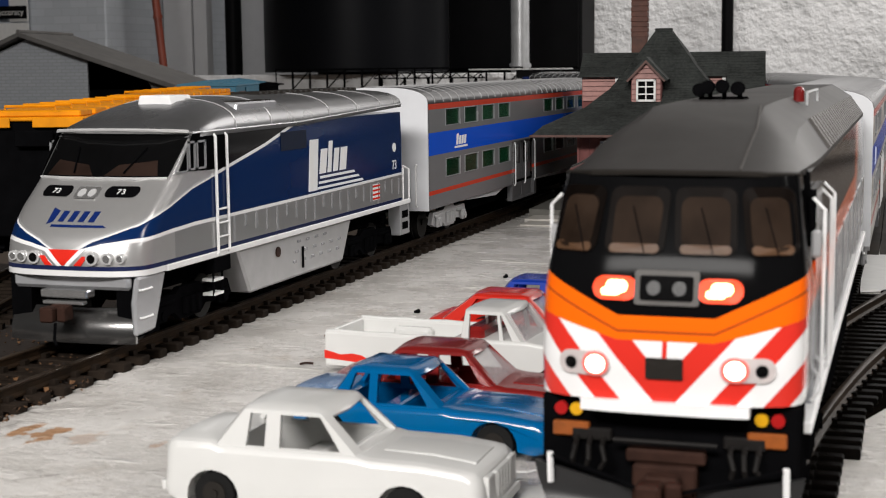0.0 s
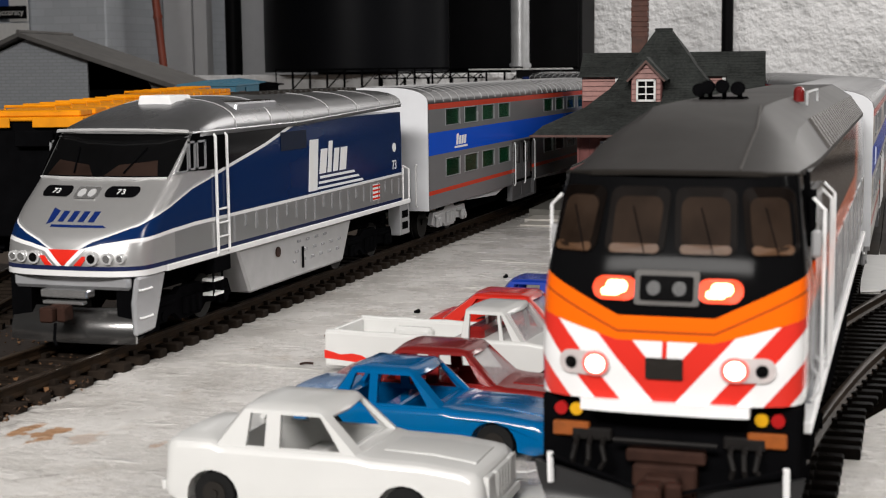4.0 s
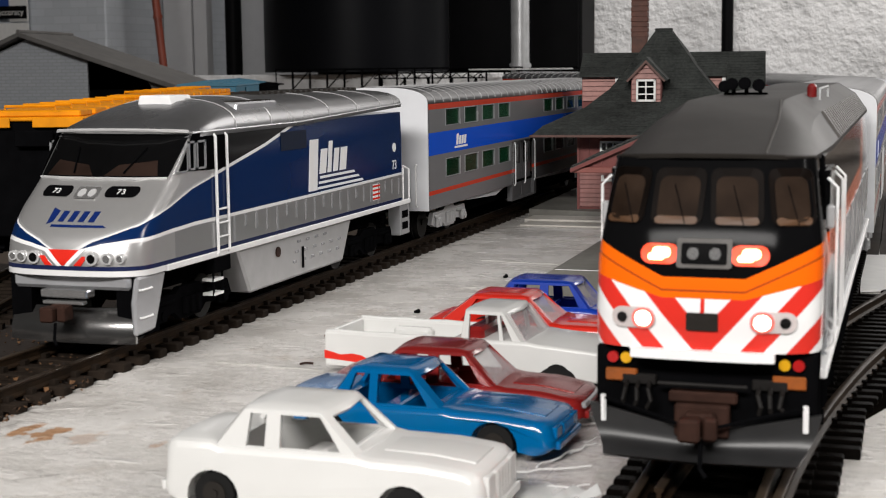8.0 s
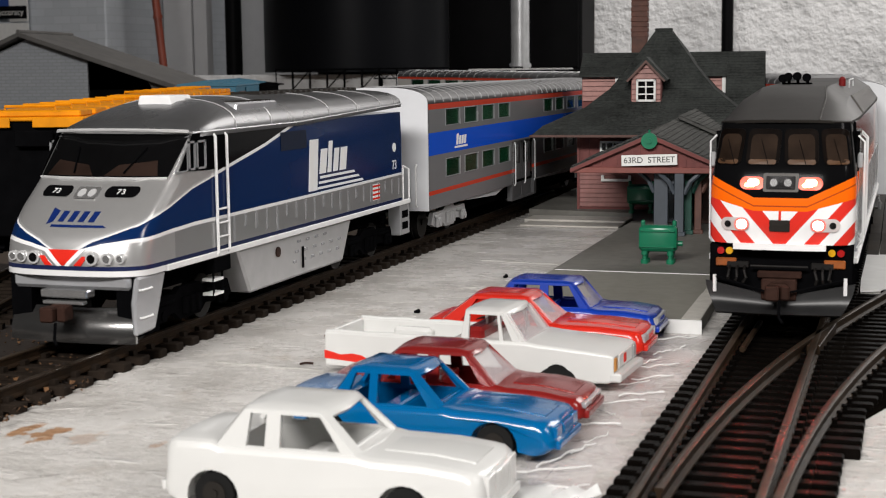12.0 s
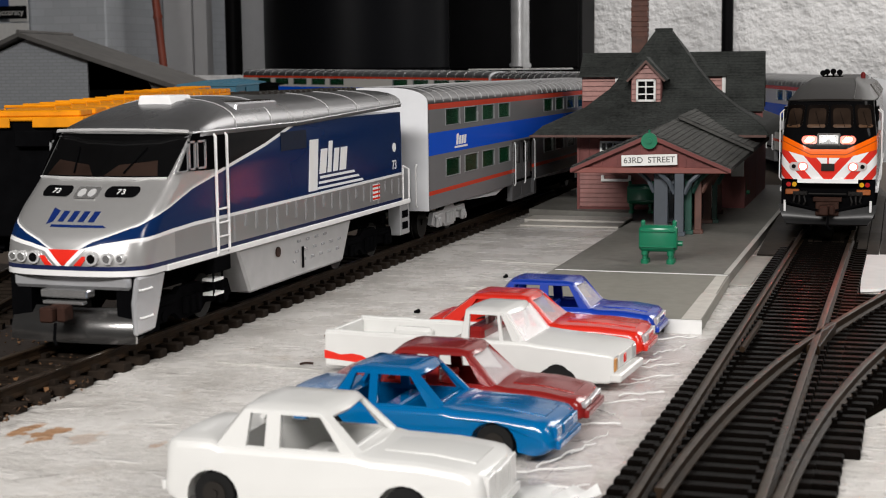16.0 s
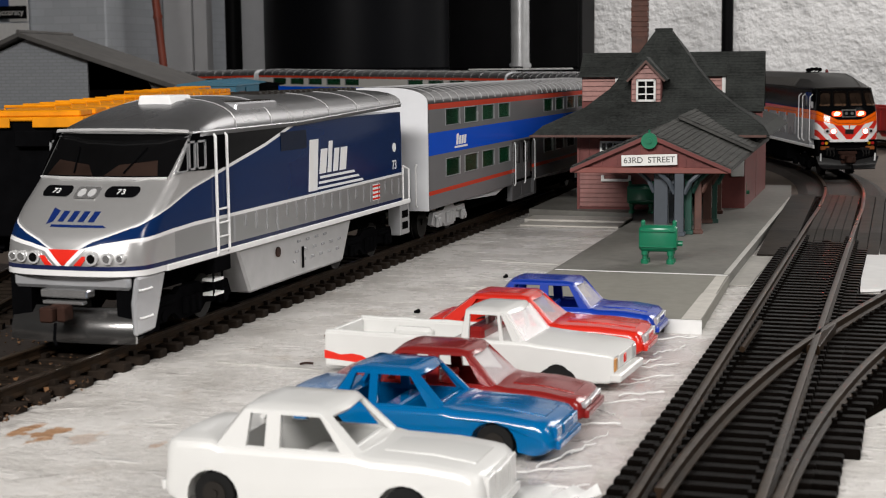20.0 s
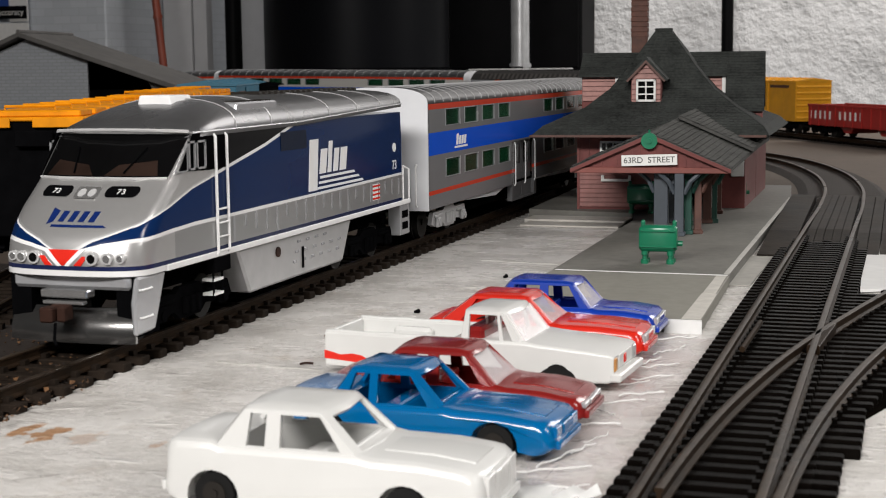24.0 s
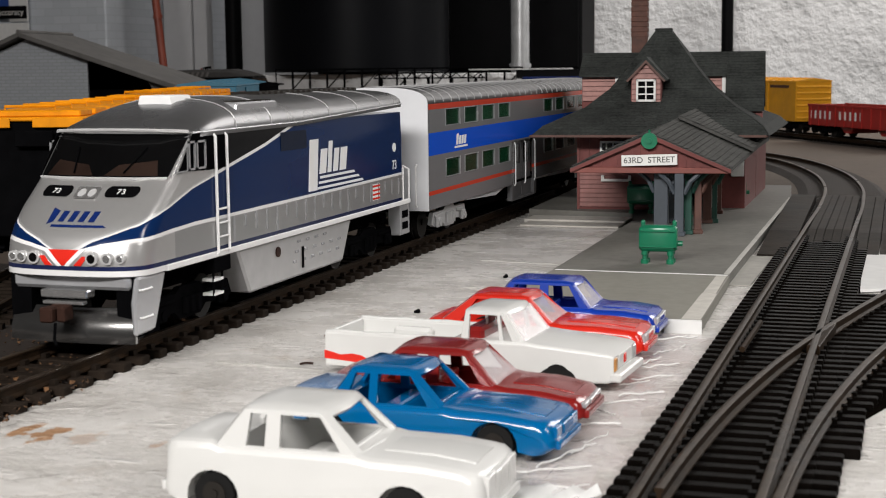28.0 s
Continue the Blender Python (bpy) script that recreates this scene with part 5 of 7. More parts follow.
def ramped(x0, x1, y0, y1, y2, z, taper=0.0, shift=0.0):
    """A plank block whose near end slopes down to the ground."""
    bm = B()
    loft(bm, [[(x0 + a * taper + c, yy, 0.4), (x1 - b * taper + c, yy, 0.4), (x1 - b * taper + c, yy, zz), (x0 + a * taper + c, yy, zz)]
              for yy, zz, a, b, c in ((y0, 0.9, 0, 1, 0), (y1, z, 0, 0, 0), ((y1 + y2) / 2, z, 0, 0, shift / 2), (y2, z, 0, 0, shift))])
    return bm


part("outer_ramp", ramped(-49.5, -38.4, 502, 548, 700, 4.2, 0.0, -3.5), M_TIMBER, crossing)
for _k in range(5):
    part("middle_plank", ramped(-35.6 + 3.1 * _k, -32.7 + 3.1 * _k, 522 + 5 * (2 - abs(_k - 2)), 556, 700, 4.1 + 0.15 * (_k % 2), 0.0, -1.6), M_TIMBER, crossing)
for _k in range(7):
    part("outer_plank", ramped(-17.5 + 4.3 * _k, -13.5 + 4.3 * _k, 502 + (_k % 3), 548, 700, 4.0 + 0.2 * (_k % 2), 0.0, -1.2), M_TIMBER, crossing)


def shingled(bm, quad_rows, course=2.2, depth=0.35, wob=0.25, seed=3, own=None, limit=300):
    """Courses of shingles laid over a sloping quad: two lower corners, two upper corners."""
    a, b, c, d = [Vector(q) for q in quad_rows]
    rnd = random.Random(seed)
    n = max(2, int(((d - a).length + (c - b).length) / 2 / course))
    whole, count = bm, 0
    nrm = (b - a).cross(d - a).normalized()
    if nrm.z < 0:
        nrm = -nrm
    for i in range(n):
        t0, t1 = i / n, min(1.0, (i + 1.12) / n)
        l0, r0, l1, r1 = a.lerp(d, t0), b.lerp(c, t0), a.lerp(d, t1), b.lerp(c, t1)
        m = max(2, int((r0 - l0).length / 3.4))
        cut = [0.0] + [(k + rnd.uniform(-wob, wob)) / m for k in range(1, m)] + [1.0]
        for u, v in zip(cut, cut[1:]):
            lift = depth * rnd.uniform(0.7, 1.3)
            p = [l0.lerp(r0, u), l0.lerp(r0, v - 0.004), l1.lerp(r1, v - 0.004), l1.lerp(r1, u)]
            single = own is not None and count < limit
            bm = B() if single else whole
            count += 1
            top = [bm.verts.new(p[0] + nrm * lift), bm.verts.new(p[1] + nrm * lift), bm.verts.new(p[2] + nrm * 0.05), bm.verts.new(p[3] + nrm * 0.05)]
            low = [bm.verts.new(p[0] - nrm * 0.1), bm.verts.new(p[1] - nrm * 0.1)]
            bm.faces.new(top)
            bm.faces.new((low[0], low[1], top[1], top[0]))
            if single:
                part("shingle", bm, M_SHINGLE2, own)
    return whole


def clapboards(parent, x0, x1, y, z0, z1, n, mat, flip=-1):
    for i in range(n):
        a, b = z0 + (z1 - z0) * i / n, z0 + (z1 - z0) * (i + 1) / n
        bm = B()
        prism(bm, [(y + flip * 0.75, a), (y + flip * 0.75, a + 0.3), (y + flip * 0.25, b), (y + 0.4, b), (y + 0.4, a)], x0, x1, "x")
        part("clapboard", bm, mat, parent)


def sash(parent, x0, x1, y, z0, z1, cols, rows, mat=None):
    """A small window: frame, bars and dark panes."""
    mat = mat or M_TRIM
    bm = B()
    f = 0.9
    for a, b, c, d in ((x0, x0 + f, z0, z1), (x1 - f, x1, z0, z1), (x0, x1, z0, z0 + f), (x0, x1, z1 - f, z1)):
        box(bm, a, b, y - 0.9, y, c, d)
    fr = part("window", bm, mat, parent, "white framed window")
    for i in range(1, cols):
        x = x0 + (x1 - x0) * i / cols
        bm = B()
        box(bm, x - 0.28, x + 0.28, y - 0.8, y - 0.1, z0 + f, z1 - f)
        part("glazing_bar", bm, mat, fr)
    for j in range(1, rows):
        z = z0 + (z1 - z0) * j / rows
        bm = B()
        box(bm, x0 + f, x1 - f, y - 0.75, y - 0.15, z - 0.28, z + 0.28)
        part("glazing_bar", bm, mat, fr)
    bm = B()
    box(bm, x0 + 0.3, x1 - 0.3, y - 0.3, y - 0.05, z0 + 0.3, z1 - 0.3)
    part("pane", bm, M_GLASS, fr)


def station(m):
    t = thing("station_building", m, "dark red clapboard model station with grey shingled roofs", "station")
    # walls
    bm = B()
    prism(bm, [(0.4, 0.4), (45, 0.4), (45, 64), (76, 64), (76, 118), (0.4, 118)], 0, 33, "z")
    body = part("wall", bm, M_DKRED, t)
    clapboards(body, 0.6, 45, 0.4, 1.2, 17.0, 8, M_SIDING)
    for x in (0.0, 44.0):
        bm = B()
        box(bm, x, x + 1.1, -0.6, 0.4, 0, 32)
        part("corner_board", bm, M_DKRED, body)
    bm = B()
    box(bm, 0, 45, -1.0, 0.4, 17.0, 18.2, 0.1)
    part("belt_rail", bm, M_DKRED, body)
    for k in range(14):
        bm = B()
        box(bm, 1.5 + 3.2 * k, 2.1 + 3.2 * k, -0.1, 0.4, 18.2, 32)
        part("batten", bm, M_DKRED, body)
    sash(body, 10.0, 21.5, -0.1, 21.5, 30.0, 4, 2)
    bm = B()
    box(bm, 10.6, 23.6, -1.8, 0.2, 12.4, 13.5, 0.1)
    box(bm, 10.6, 11.8, -1.6, 0.2, 12.4, 15.0)
    box(bm, 22.4, 23.6, -1.6, 0.2, 12.4, 15.0)
    part("window_sill", bm, M_TRIM, body)
    # flared hip roof, laid in shingle courses
    prof = [(54, 33.0), (50, 36.6), (42, 40.2), (33, 44.2), (23, 52.0), (15, 62.0), (8, 72.0), (3.2, 79.2)]
    cx, cy, k = 33.0, 55.0, 1.24
    def corner(off, z, sx, sy):
        return (cx + sx * off * ((1.07 if sy > 0 or off < 30 else 0.91 + 0.16 * (54 - off) / 24) if sx > 0 else 0.95), cy + sy * (off * k if off > 5 else off * 0.4), z)
    bm = B()
    rings = [[corner(o, z - 0.3, sx, sy) for sx, sy in ((-1, -1), (1, -1), (1, 1), (-1, 1))] for o, z in prof]
    loft(bm, rings)
    hip = part("hip_roof", bm, M_SHINGLE, t, "steep flared shingle roof")
    for n, ((sx0, sy0), (sx1, sy1)) in enumerate((((-1, -1), (1, -1)), ((1, -1), (1, 1)), ((-1, 1), (-1, -1)))):
        bm = B()
        for i, ((o0, z0), (o1, z1)) in enumerate(zip(prof, prof[1:])):
            shingled(bm, [corner(o0, z0, sx0, sy0), corner(o0, z0, sx1, sy1), corner(o1, z1, sx1, sy1), corner(o1, z1, sx0, sy0)], 2.0, 0.2, 0.3, 5 + i)
        tagged(part("shingles", bm, M_SHINGLE, hip), "dark grey shingle courses", "", "", "stuff")
    bm = B()
    box(bm, cx - 4.0, cx + 4.2, cy - 2.0, cy + 2.0, 78.6, 79.6, 0.3)
    part("ridge_cap", bm, M_SHINGLE, hip)
    bm = B()
    box(bm, cx - 52, cx + 48, cy - 68, cy - 67, 32.2, 33.2)
    part("gutter", bm, M_BROWN, hip)
    # dormer in the front slope
    dorm = new("dormer")
    dorm.parent = t
    bm = B()
    prism(bm, [(21.6, 44), (35.0, 44), (35.0, 57.5), (28.3, 64.4), (21.6, 57.5)], 18, 44, "y")
    part("dormer_wall", bm, M_DKRED, dorm)
    for i in range(8):
        z = 45.2 + i * 2.3
        w = 6.3 if z < 57 else max(0.8, 6.3 - (z - 57) * 0.97)
        bm = B()
        prism(bm, [(17.1, z), (17.1, z + 0.3), (17.7, z + 2.2), (18.2, z + 2.2), (18.2, z)], 28.3 - w, 28.3 + w, "x")
        part("clapboard", bm, M_BRICKPINK, dorm)
    sash(dorm, 24.0, 32.6, 17.0, 46.6, 56.4, 2, 3)
    bm = B()
    box(bm, 20.6, 36.0, 15.8, 18, 43.6, 44.7)
    part("dormer_sill", bm, M_KERB, dorm)
    for s in (-1, 1):
        bm = B()
        prism(bm, [(28.3, 66.4), (28.3, 64.8), (28.3 + s * 8.8, 55.6), (28.3 + s * 9.6, 56.4)], 15.6, 46, "y")
        part("dormer_roof", bm, M_SHINGLE, dorm)
        bm = B()
        prism(bm, [(28.3, 64.9), (28.3, 63.6), (28.3 + s * 8.0, 55.2), (28.3 + s * 8.7, 55.8)], 15.2, 16.2, "y")
        part("barge_board", bm, M_BROWN, dorm)
    # cross roof behind, with two shed dormers
    cross = new("cross_roof")
    cross.parent = t
    for x0, x1, zf, yf in ((-6.5, 62, 58.2, 54), (62, 79.5, 42.5, 36)):
        bm = B()
        prism(bm, [(yf, zf), (yf, zf - 1.0), (70, 67.2), (106, 41.5), (106, 42.5), (70, 68.6)], x0, x1, "x")
        part("roof_slab", bm, M_SHINGLE, cross)
        bm = B()
        shingled(bm, [(x0, yf, zf), (x1, yf, zf), (x1, 70, 68.6), (x0, 70, 68.6)], 2.0, 0.2, 0.3, int(x1))
        tagged(part("shingles", bm, M_SHINGLE, cross), "dark grey shingle courses", "", "", "stuff")
    for x0, x1 in ((-5.5, 12), (46, 61.6)):
        bm = B()
        box(bm, x0, x1, 57.4, 66, 40, 60)
        wall = part("dormer_wall", bm, M_DKRED, cross)
        for i in range(5):
            z = 46 + i * 2.3
            bm = B()
            prism(bm, [(56.4, z), (56.4, z + 0.3), (57.0, z + 2.2), (57.5, z + 2.2), (57.5, z)], x0 + 0.3, x1 - 1.6, "x")
            part("clapboard", bm, M_BRICKPINK, wall)
        bm = B()
        box(bm, x1 - 1.6, x1, 55.8, 57.6, 45.5, 57.6)
        part("corner_board", bm, M_TRIM, wall)
    bm = B()
    prism(bm, [(38, 42), (70, 67), (102, 42), (102, 33), (38, 33)], 63, 78.8, "x")
    part("gable_wall", bm, M_DKRED, cross)
    # chimney
    bm = B()
    box(bm, 15.2, 22.8, 84, 91, 50, 116, 0.3)
    for k in range(16):
        w = 0.25 + 0.1 * (k % 2)
        box(bm, 15.2 - w, 22.8 + w, 84 - w, 91 + w, 76.2 + 2.5 * k, 78.2 + 2.5 * k, 0.15)
    chim = part("chimney", bm, plain("brown brick paint", (0.085, 0.031, 0.02), 0.7, 0, 0.4, 300, 0.3), t, "red brick chimney")
    # platform shed with the name board
    shed = new("platform_shed")
    shed.parent = t
    px, pz, ez = 39.6, 37.1, 24.6
    y0, y1 = -95, -32
    left = [(10.4, y0 - 1.5, ez + 0.5), (10.4, -3, ez + 0.5), (px, -3, pz + 0.9), (px, y0 - 1.5, pz + 0.9)]
    right = [(69.2, y0 - 1.5, ez + 0.5), (79.0, 25, 28.4), (48, 25, 42.6), (px, y0 - 1.5, pz + 0.9)]
    upper = [(76, -30, 28.6), (82, 28, 30.2), (52, 28, 44.2), (46, -30, 42.0)]
    for k, quad in enumerate((left, right, upper)):
        bm = B()
        loft(bm, [[Vector(q) for q in quad], [Vector(q) - Vector((0, 0, 1.3)) for q in quad]])
        slab_part = part("roof_slab", bm, M_SHINGLE2, shed)
        bm = B()
        shingled(bm, [quad[1], quad[0], quad[3], quad[2]] if k == 0 else quad, 2.1, 0.4, 0.3, 31 + k, slab_part if k == 1 else None)
        tagged(part("shingles", bm, M_SHINGLE2, shed), "pale grey shingle courses", "", "", "stuff")
    for s, ex in ((-1, 10.4), (1, 69.2)):
        bm = B()
        prism(bm, [(px, pz + 0.6), (px, pz - 1.0), (ex, ez - 1.2), (ex, ez + 0.2)], y0 - 2.2, y0 - 1.3, "y")
        part("barge_board", bm, M_DKRED, shed)
    bm = B()
    prism(bm, [(12, 24.2), (68, 24.2), (px, 36.2)], y0, y0 + 1.0, "y")
    gable = part("gable", bm, M_DKRED, shed, "dark red boarded gable")
    for k in range(19):
        x = 13.5 + 2.8 * k
        top = 24.2 + 12 * (1 - abs(x - px) / (28.6))
        if top > 26:
            bm = B()
            box(bm, x - 0.35, x + 0.35, y0 - 0.3, y0 + 0.1, 25.4, top - 0.6)
            part("batten", bm, M_DKRED, gable)
    bm = B()
    box(bm, 10.5, 69.0, y0 - 1.0, y0 + 1.4, 23.2, 25.3, 0.2)
    part("tie_beam", bm, plain("red brown beam", (0.17, 0.05, 0.04), 0.6, 0, 0.2, 300, 0.2), shed)
    bm = B()
    cyl(bm, px, y0 - 1.6, 35.2, 3.0, 1.4, "y", 20)
    cyl(bm, px, y0 - 2.5, 35.2, 1.0, 0.8, "y", 12)
    cyl(bm, px, y0 - 1.6, 38.4, 0.4, 1.6, "z", 8)
    part("round_sign", bm, M_GREEN, shed, "round green emblem on the gable")
    bm = B()
    box(bm, -10.2, 10.2, -0.5, 0.5, -2.0, 2.0, 0.1)
    board = part("name_board", bm, M_TRIM, shed, "white station name board with black letters")
    board.matrix_basis = pose(0.0396, (y0 - 1.2) * MM, 0.0281, 0, -1.6, 0)
    words("lettering", "63RD  STREET", 3.05, M_INK, board, pose(0, -0.00055, 0, 90, 0, 0))
    # dark red side room under the upper roof
    bm = B()
    prism(bm, [(56, 12), (72, 12), (80, 118), (56, 118)], 0, 32.5, "z")
    room = part("side_room", bm, M_DKRED, shed)
    bm = B()
    box(bm, 66.0, 71.6, 11.2, 12.2, 14, 31, 0.1)
    part("white_door_panel", bm, M_TRIM, room)
    bm = B()
    box(bm, 57.0, 59.4, 11.2, 12.2, 0, 15, 0.1)
    part("white_trim_board", bm, M_TRIM, room)
    # posts with braces
    for x, y, mat, w in ((43.5, -88, M_SLATE, 2.6), (50.5, -94, M_SLATE, 1.7), (53.5, -88, M_DKGREEN, 1.3), (57, -86, M_BROWN, 1.3), (43.5, -48, M_SLATE, 2.2), (58.6, -49, M_BROWN, 1.7),
                         (61.5, -48, M_DKGREEN, 1.0), (61.5, -12, M_BROWN, 1.5), (43.5, -8, M_SLATE, 2.0), (64, 22, M_BROWN, 1.3)):
        bm = B()
        box(bm, x - w, x + w, y - w, y + w, 0, 24.6, 0.2)
        box(bm, x - w - 0.6, x + w + 0.6, y - w - 0.6, y + w + 0.6, 0, 1.6, 0.2)
        post = part("post", bm, mat, shed)
        for s in (-1, 1):
            bm = B()
            rod(bm, [(x + s * w, y, 15.5), (x + s * (w + 2.2), y, 20.0), (x + s * (w + 6.5), y, 24.0)], 0.9, 6)
            part("brace", bm, mat, post)
    return t


station(pose(-0.139, 0.617, 0.0035, 0, 0, 5))


def bench(m, wide=12.0):
    """A deep-backed double bench, moulded as one block with knobs at its corners."""
    t = thing("platform_bench", m, "green plastic double-sided platform bench on short legs", "bench", "green platform benches")
    h = wide / 2
    bm = B()
    prism(bm, [(-2.3, 4.4), (-2.7, 5.6), (-2.5, 10.6), (-1.7, 12.2), (1.7, 12.2), (2.5, 10.6), (2.7, 5.6), (2.3, 4.4), (1.2, 3.6), (-1.2, 3.6)], -h, h, "x", 0.9)
    part("seat", bm, M_GREEN, t, "", 40)
    bm = B()
    box(bm, -h + 0.5, h - 0.5, -2.95, -2.55, 10.2, 10.9, 0.15)
    box(bm, -h + 0.5, h - 0.5, -3.0, -2.6, 5.2, 5.8, 0.15)
    part("backrest", bm, M_GREEN, t)
    for sx in (-1, 1):
        for y in (-1.9, 1.9):
            bm = B()
            cyl(bm, sx * h * 0.68, y, 2.4, 0.75, 3.4, "z", 10)
            cyl(bm, sx * h * 0.68, y, 0.7, 1.25, 1.4, "z", 12)
            cyl(bm, sx * h * 0.68, y - 0.2, 3.4, 1.05, 1.2, "z", 12)
            part("leg", bm, M_GREEN, t, "", 40)
        bm = B()
        cyl(bm, sx * (h - 1.0), 0.8, 12.4, 0.7, 1.4, "z", 10)
        ball(bm, sx * (h - 1.0), 0.8, 13.0, 0.75, 10)
        part("arm_knob", bm, M_GREEN, t, "", 40)
        if sx > 0:
            bm = B()
            cyl(bm, h + 0.7, 1.4, 6.2, 0.9, 1.8, "x", 10)
            part("arm_knob", bm, M_GREEN, t, "", 40)
    return t


first_bench = bench(pose(-0.0757, 0.4535, 0.0035, 0, 0, 2))
copy_thing(first_bench, pose(-0.1085, 0.606, 0.0035, 0, 0, 5))
copy_thing(first_bench, pose(-0.0745, 0.642, 0.0035, 0, 0, 12))
copy_thing(first_bench, pose(-0.0835, 0.560, 0.0035, 0, 0, 95))
# ---- toy cars parked on the board ----
def toy_paint(name, color, rough=0.28):
    n = Nodes(name)
    soft = n.noise(60, 3)
    dark = tuple(c * 0.86 for c in color)
    n.bump(n.noise(500, 3), 0.04, 0.0001)
    n.bsdf.inputs["Specular IOR Level"].default_value = 0.45
    n.bsdf.inputs["Coat Roughness"].default_value = 0.06
    return n.done(n.mix(soft, dark, color), rough, 0.0, 0.12)


M_TOY_WHITE = toy_paint("glossy white toy plastic", (0.62, 0.62, 0.605), 0.25)
M_TOY_BLUE = toy_paint("metallic blue toy plastic", (0.0003, 0.104, 0.285), 0.12)
M_TOY_MAROON = toy_paint("maroon toy plastic", (0.20, 0.011, 0.010), 0.2)
M_TOY_RED = toy_paint("red toy plastic", (0.56, 0.020, 0.010), 0.2)
M_TOY_NAVY = toy_paint("royal blue toy plastic", (0.004, 0.035, 0.32), 0.2)
def cloudy(name, color, alpha, rough=0.18):
    """Scuffed clear sheet: part of the light passes straight through."""
    n = Nodes(name)
    haze = n.noise(140.0, 4.0, 0.6)
    n.link(n.math("ADD", n.math("MULTIPLY", haze, 0.3), alpha - 0.15), n.bsdf.inputs["Alpha"])
    return n.done(n.mix(haze, tuple(c * 0.85 for c in color), color), rough)


M_CLEAR = cloudy("scuffed clear toy glazing", (0.50, 0.46, 0.47), 0.46, 0.26)
M_TYRE = plain("black toy tyre", (0.007, 0.007, 0.007), 0.6, 0, 0.3, 400, 0.2, spec=0.15)
M_SILVER_TOY = plain("silver grille paint", (0.55, 0.55, 0.56), 0.3, 0.6, 0.15, 300, 0.1)
M_AMBER = plain("amber lamp paint", (0.45, 0.2, 0.04), 0.4, 0, 0.1, 300, 0)


def section(x, w, z0, z1, r):
    """A rounded box section across the car."""
    pts = []
    for sy, sz, a0 in ((1, 1, 0), (-1, 1, 90), (-1, -1, 180), (1, -1, 270)):
        for k in range(6):
            a = radians(a0 + 18 * k)
            pts.append((x, sy * (w - r) + r * math.cos(a), (z1 - r if sz > 0 else z0 + r) + r * math.sin(a)))
    return pts


def cabin_shell(t, mat, stations, w0, w1, z0, roof, windows):
    """A thin moulded cabin: side windows, windscreen and rear window are openings in one shell."""
    rf, rt, ft, ff = stations

    def top_x(x):
        return rt + (x - rf) * (ft - rt) / (ff - rf)
    lines = [(rf + 0.7, rt + 0.7)]
    for a, b in windows:
        fa, fb = ((a - rf) / (ff - rf)) ** 2, ((b - rf) / (ff - rf)) ** 2
        lines += [(a, max(rt + 1.6, a + fa * (top_x(a) - a))), (b, b + (0.9 if b > ff - 5 else fb) * (top_x(b) - b))]
    lines.append((ff - 0.7, ft - 0.7))
    n = len(lines)
    levels = [(0.0, z0), (0.10, z0 + 0.10 * (roof - z0)), (0.87, z0 + 0.87 * (roof - z0)), (0.96, roof - 0.3)]
    bm = B()
    rings = []
    for v, z in levels:
        y = w0 + (w1 - w0) * v
        fx, rx = ff + (ft - ff) * v, rf + (rt - rf) * v
        side = [(a + (b - a) * v, y) for a, b in lines]
        ring = side + [(fx, 0.8 * y), (fx + 0.6, 0), (fx, -0.8 * y)] + [(x, -yy) for x, yy in reversed(side)] + [(rx, -0.8 * y), (rx - 0.5, 0), (rx, 0.8 * y)]
        rings.append([bm.verts.new((x, yy, z)) for x, yy in ring])
    cx = (rt + ft) / 2
    for k, z in ((0.93, roof), (0.5, roof + 0.25)):
        rings.append([bm.verts.new((cx + (vv.co.x - cx) * k, vv.co.y * k, z)) for vv in rings[3]])
    m = len(rings[0])
    open_cols = set()
    for k in range(len(windows)):
        open_cols.add(1 + 2 * k)
        open_cols.add(n + 3 + n - 3 - 2 * k)
    open_cols |= {n, n + 1, 2 * n + 3, 2 * n + 4}
    for j in range(len(rings) - 1):
        for i in range(m):
            if j == 1 and i in open_cols:
                continue
            q = (i + 1) % m
            bm.faces.new((rings[j][i], rings[j][q], rings[j + 1][q], rings[j + 1][i]))
    bm.faces.new(rings[-1])
    bmesh.ops.recalc_face_normals(bm, faces=bm.faces)
    bmesh.ops.solidify(bm, geom=list(bm.faces), thickness=0.75)
    return part("cabin", bm, mat, t, "", 40)


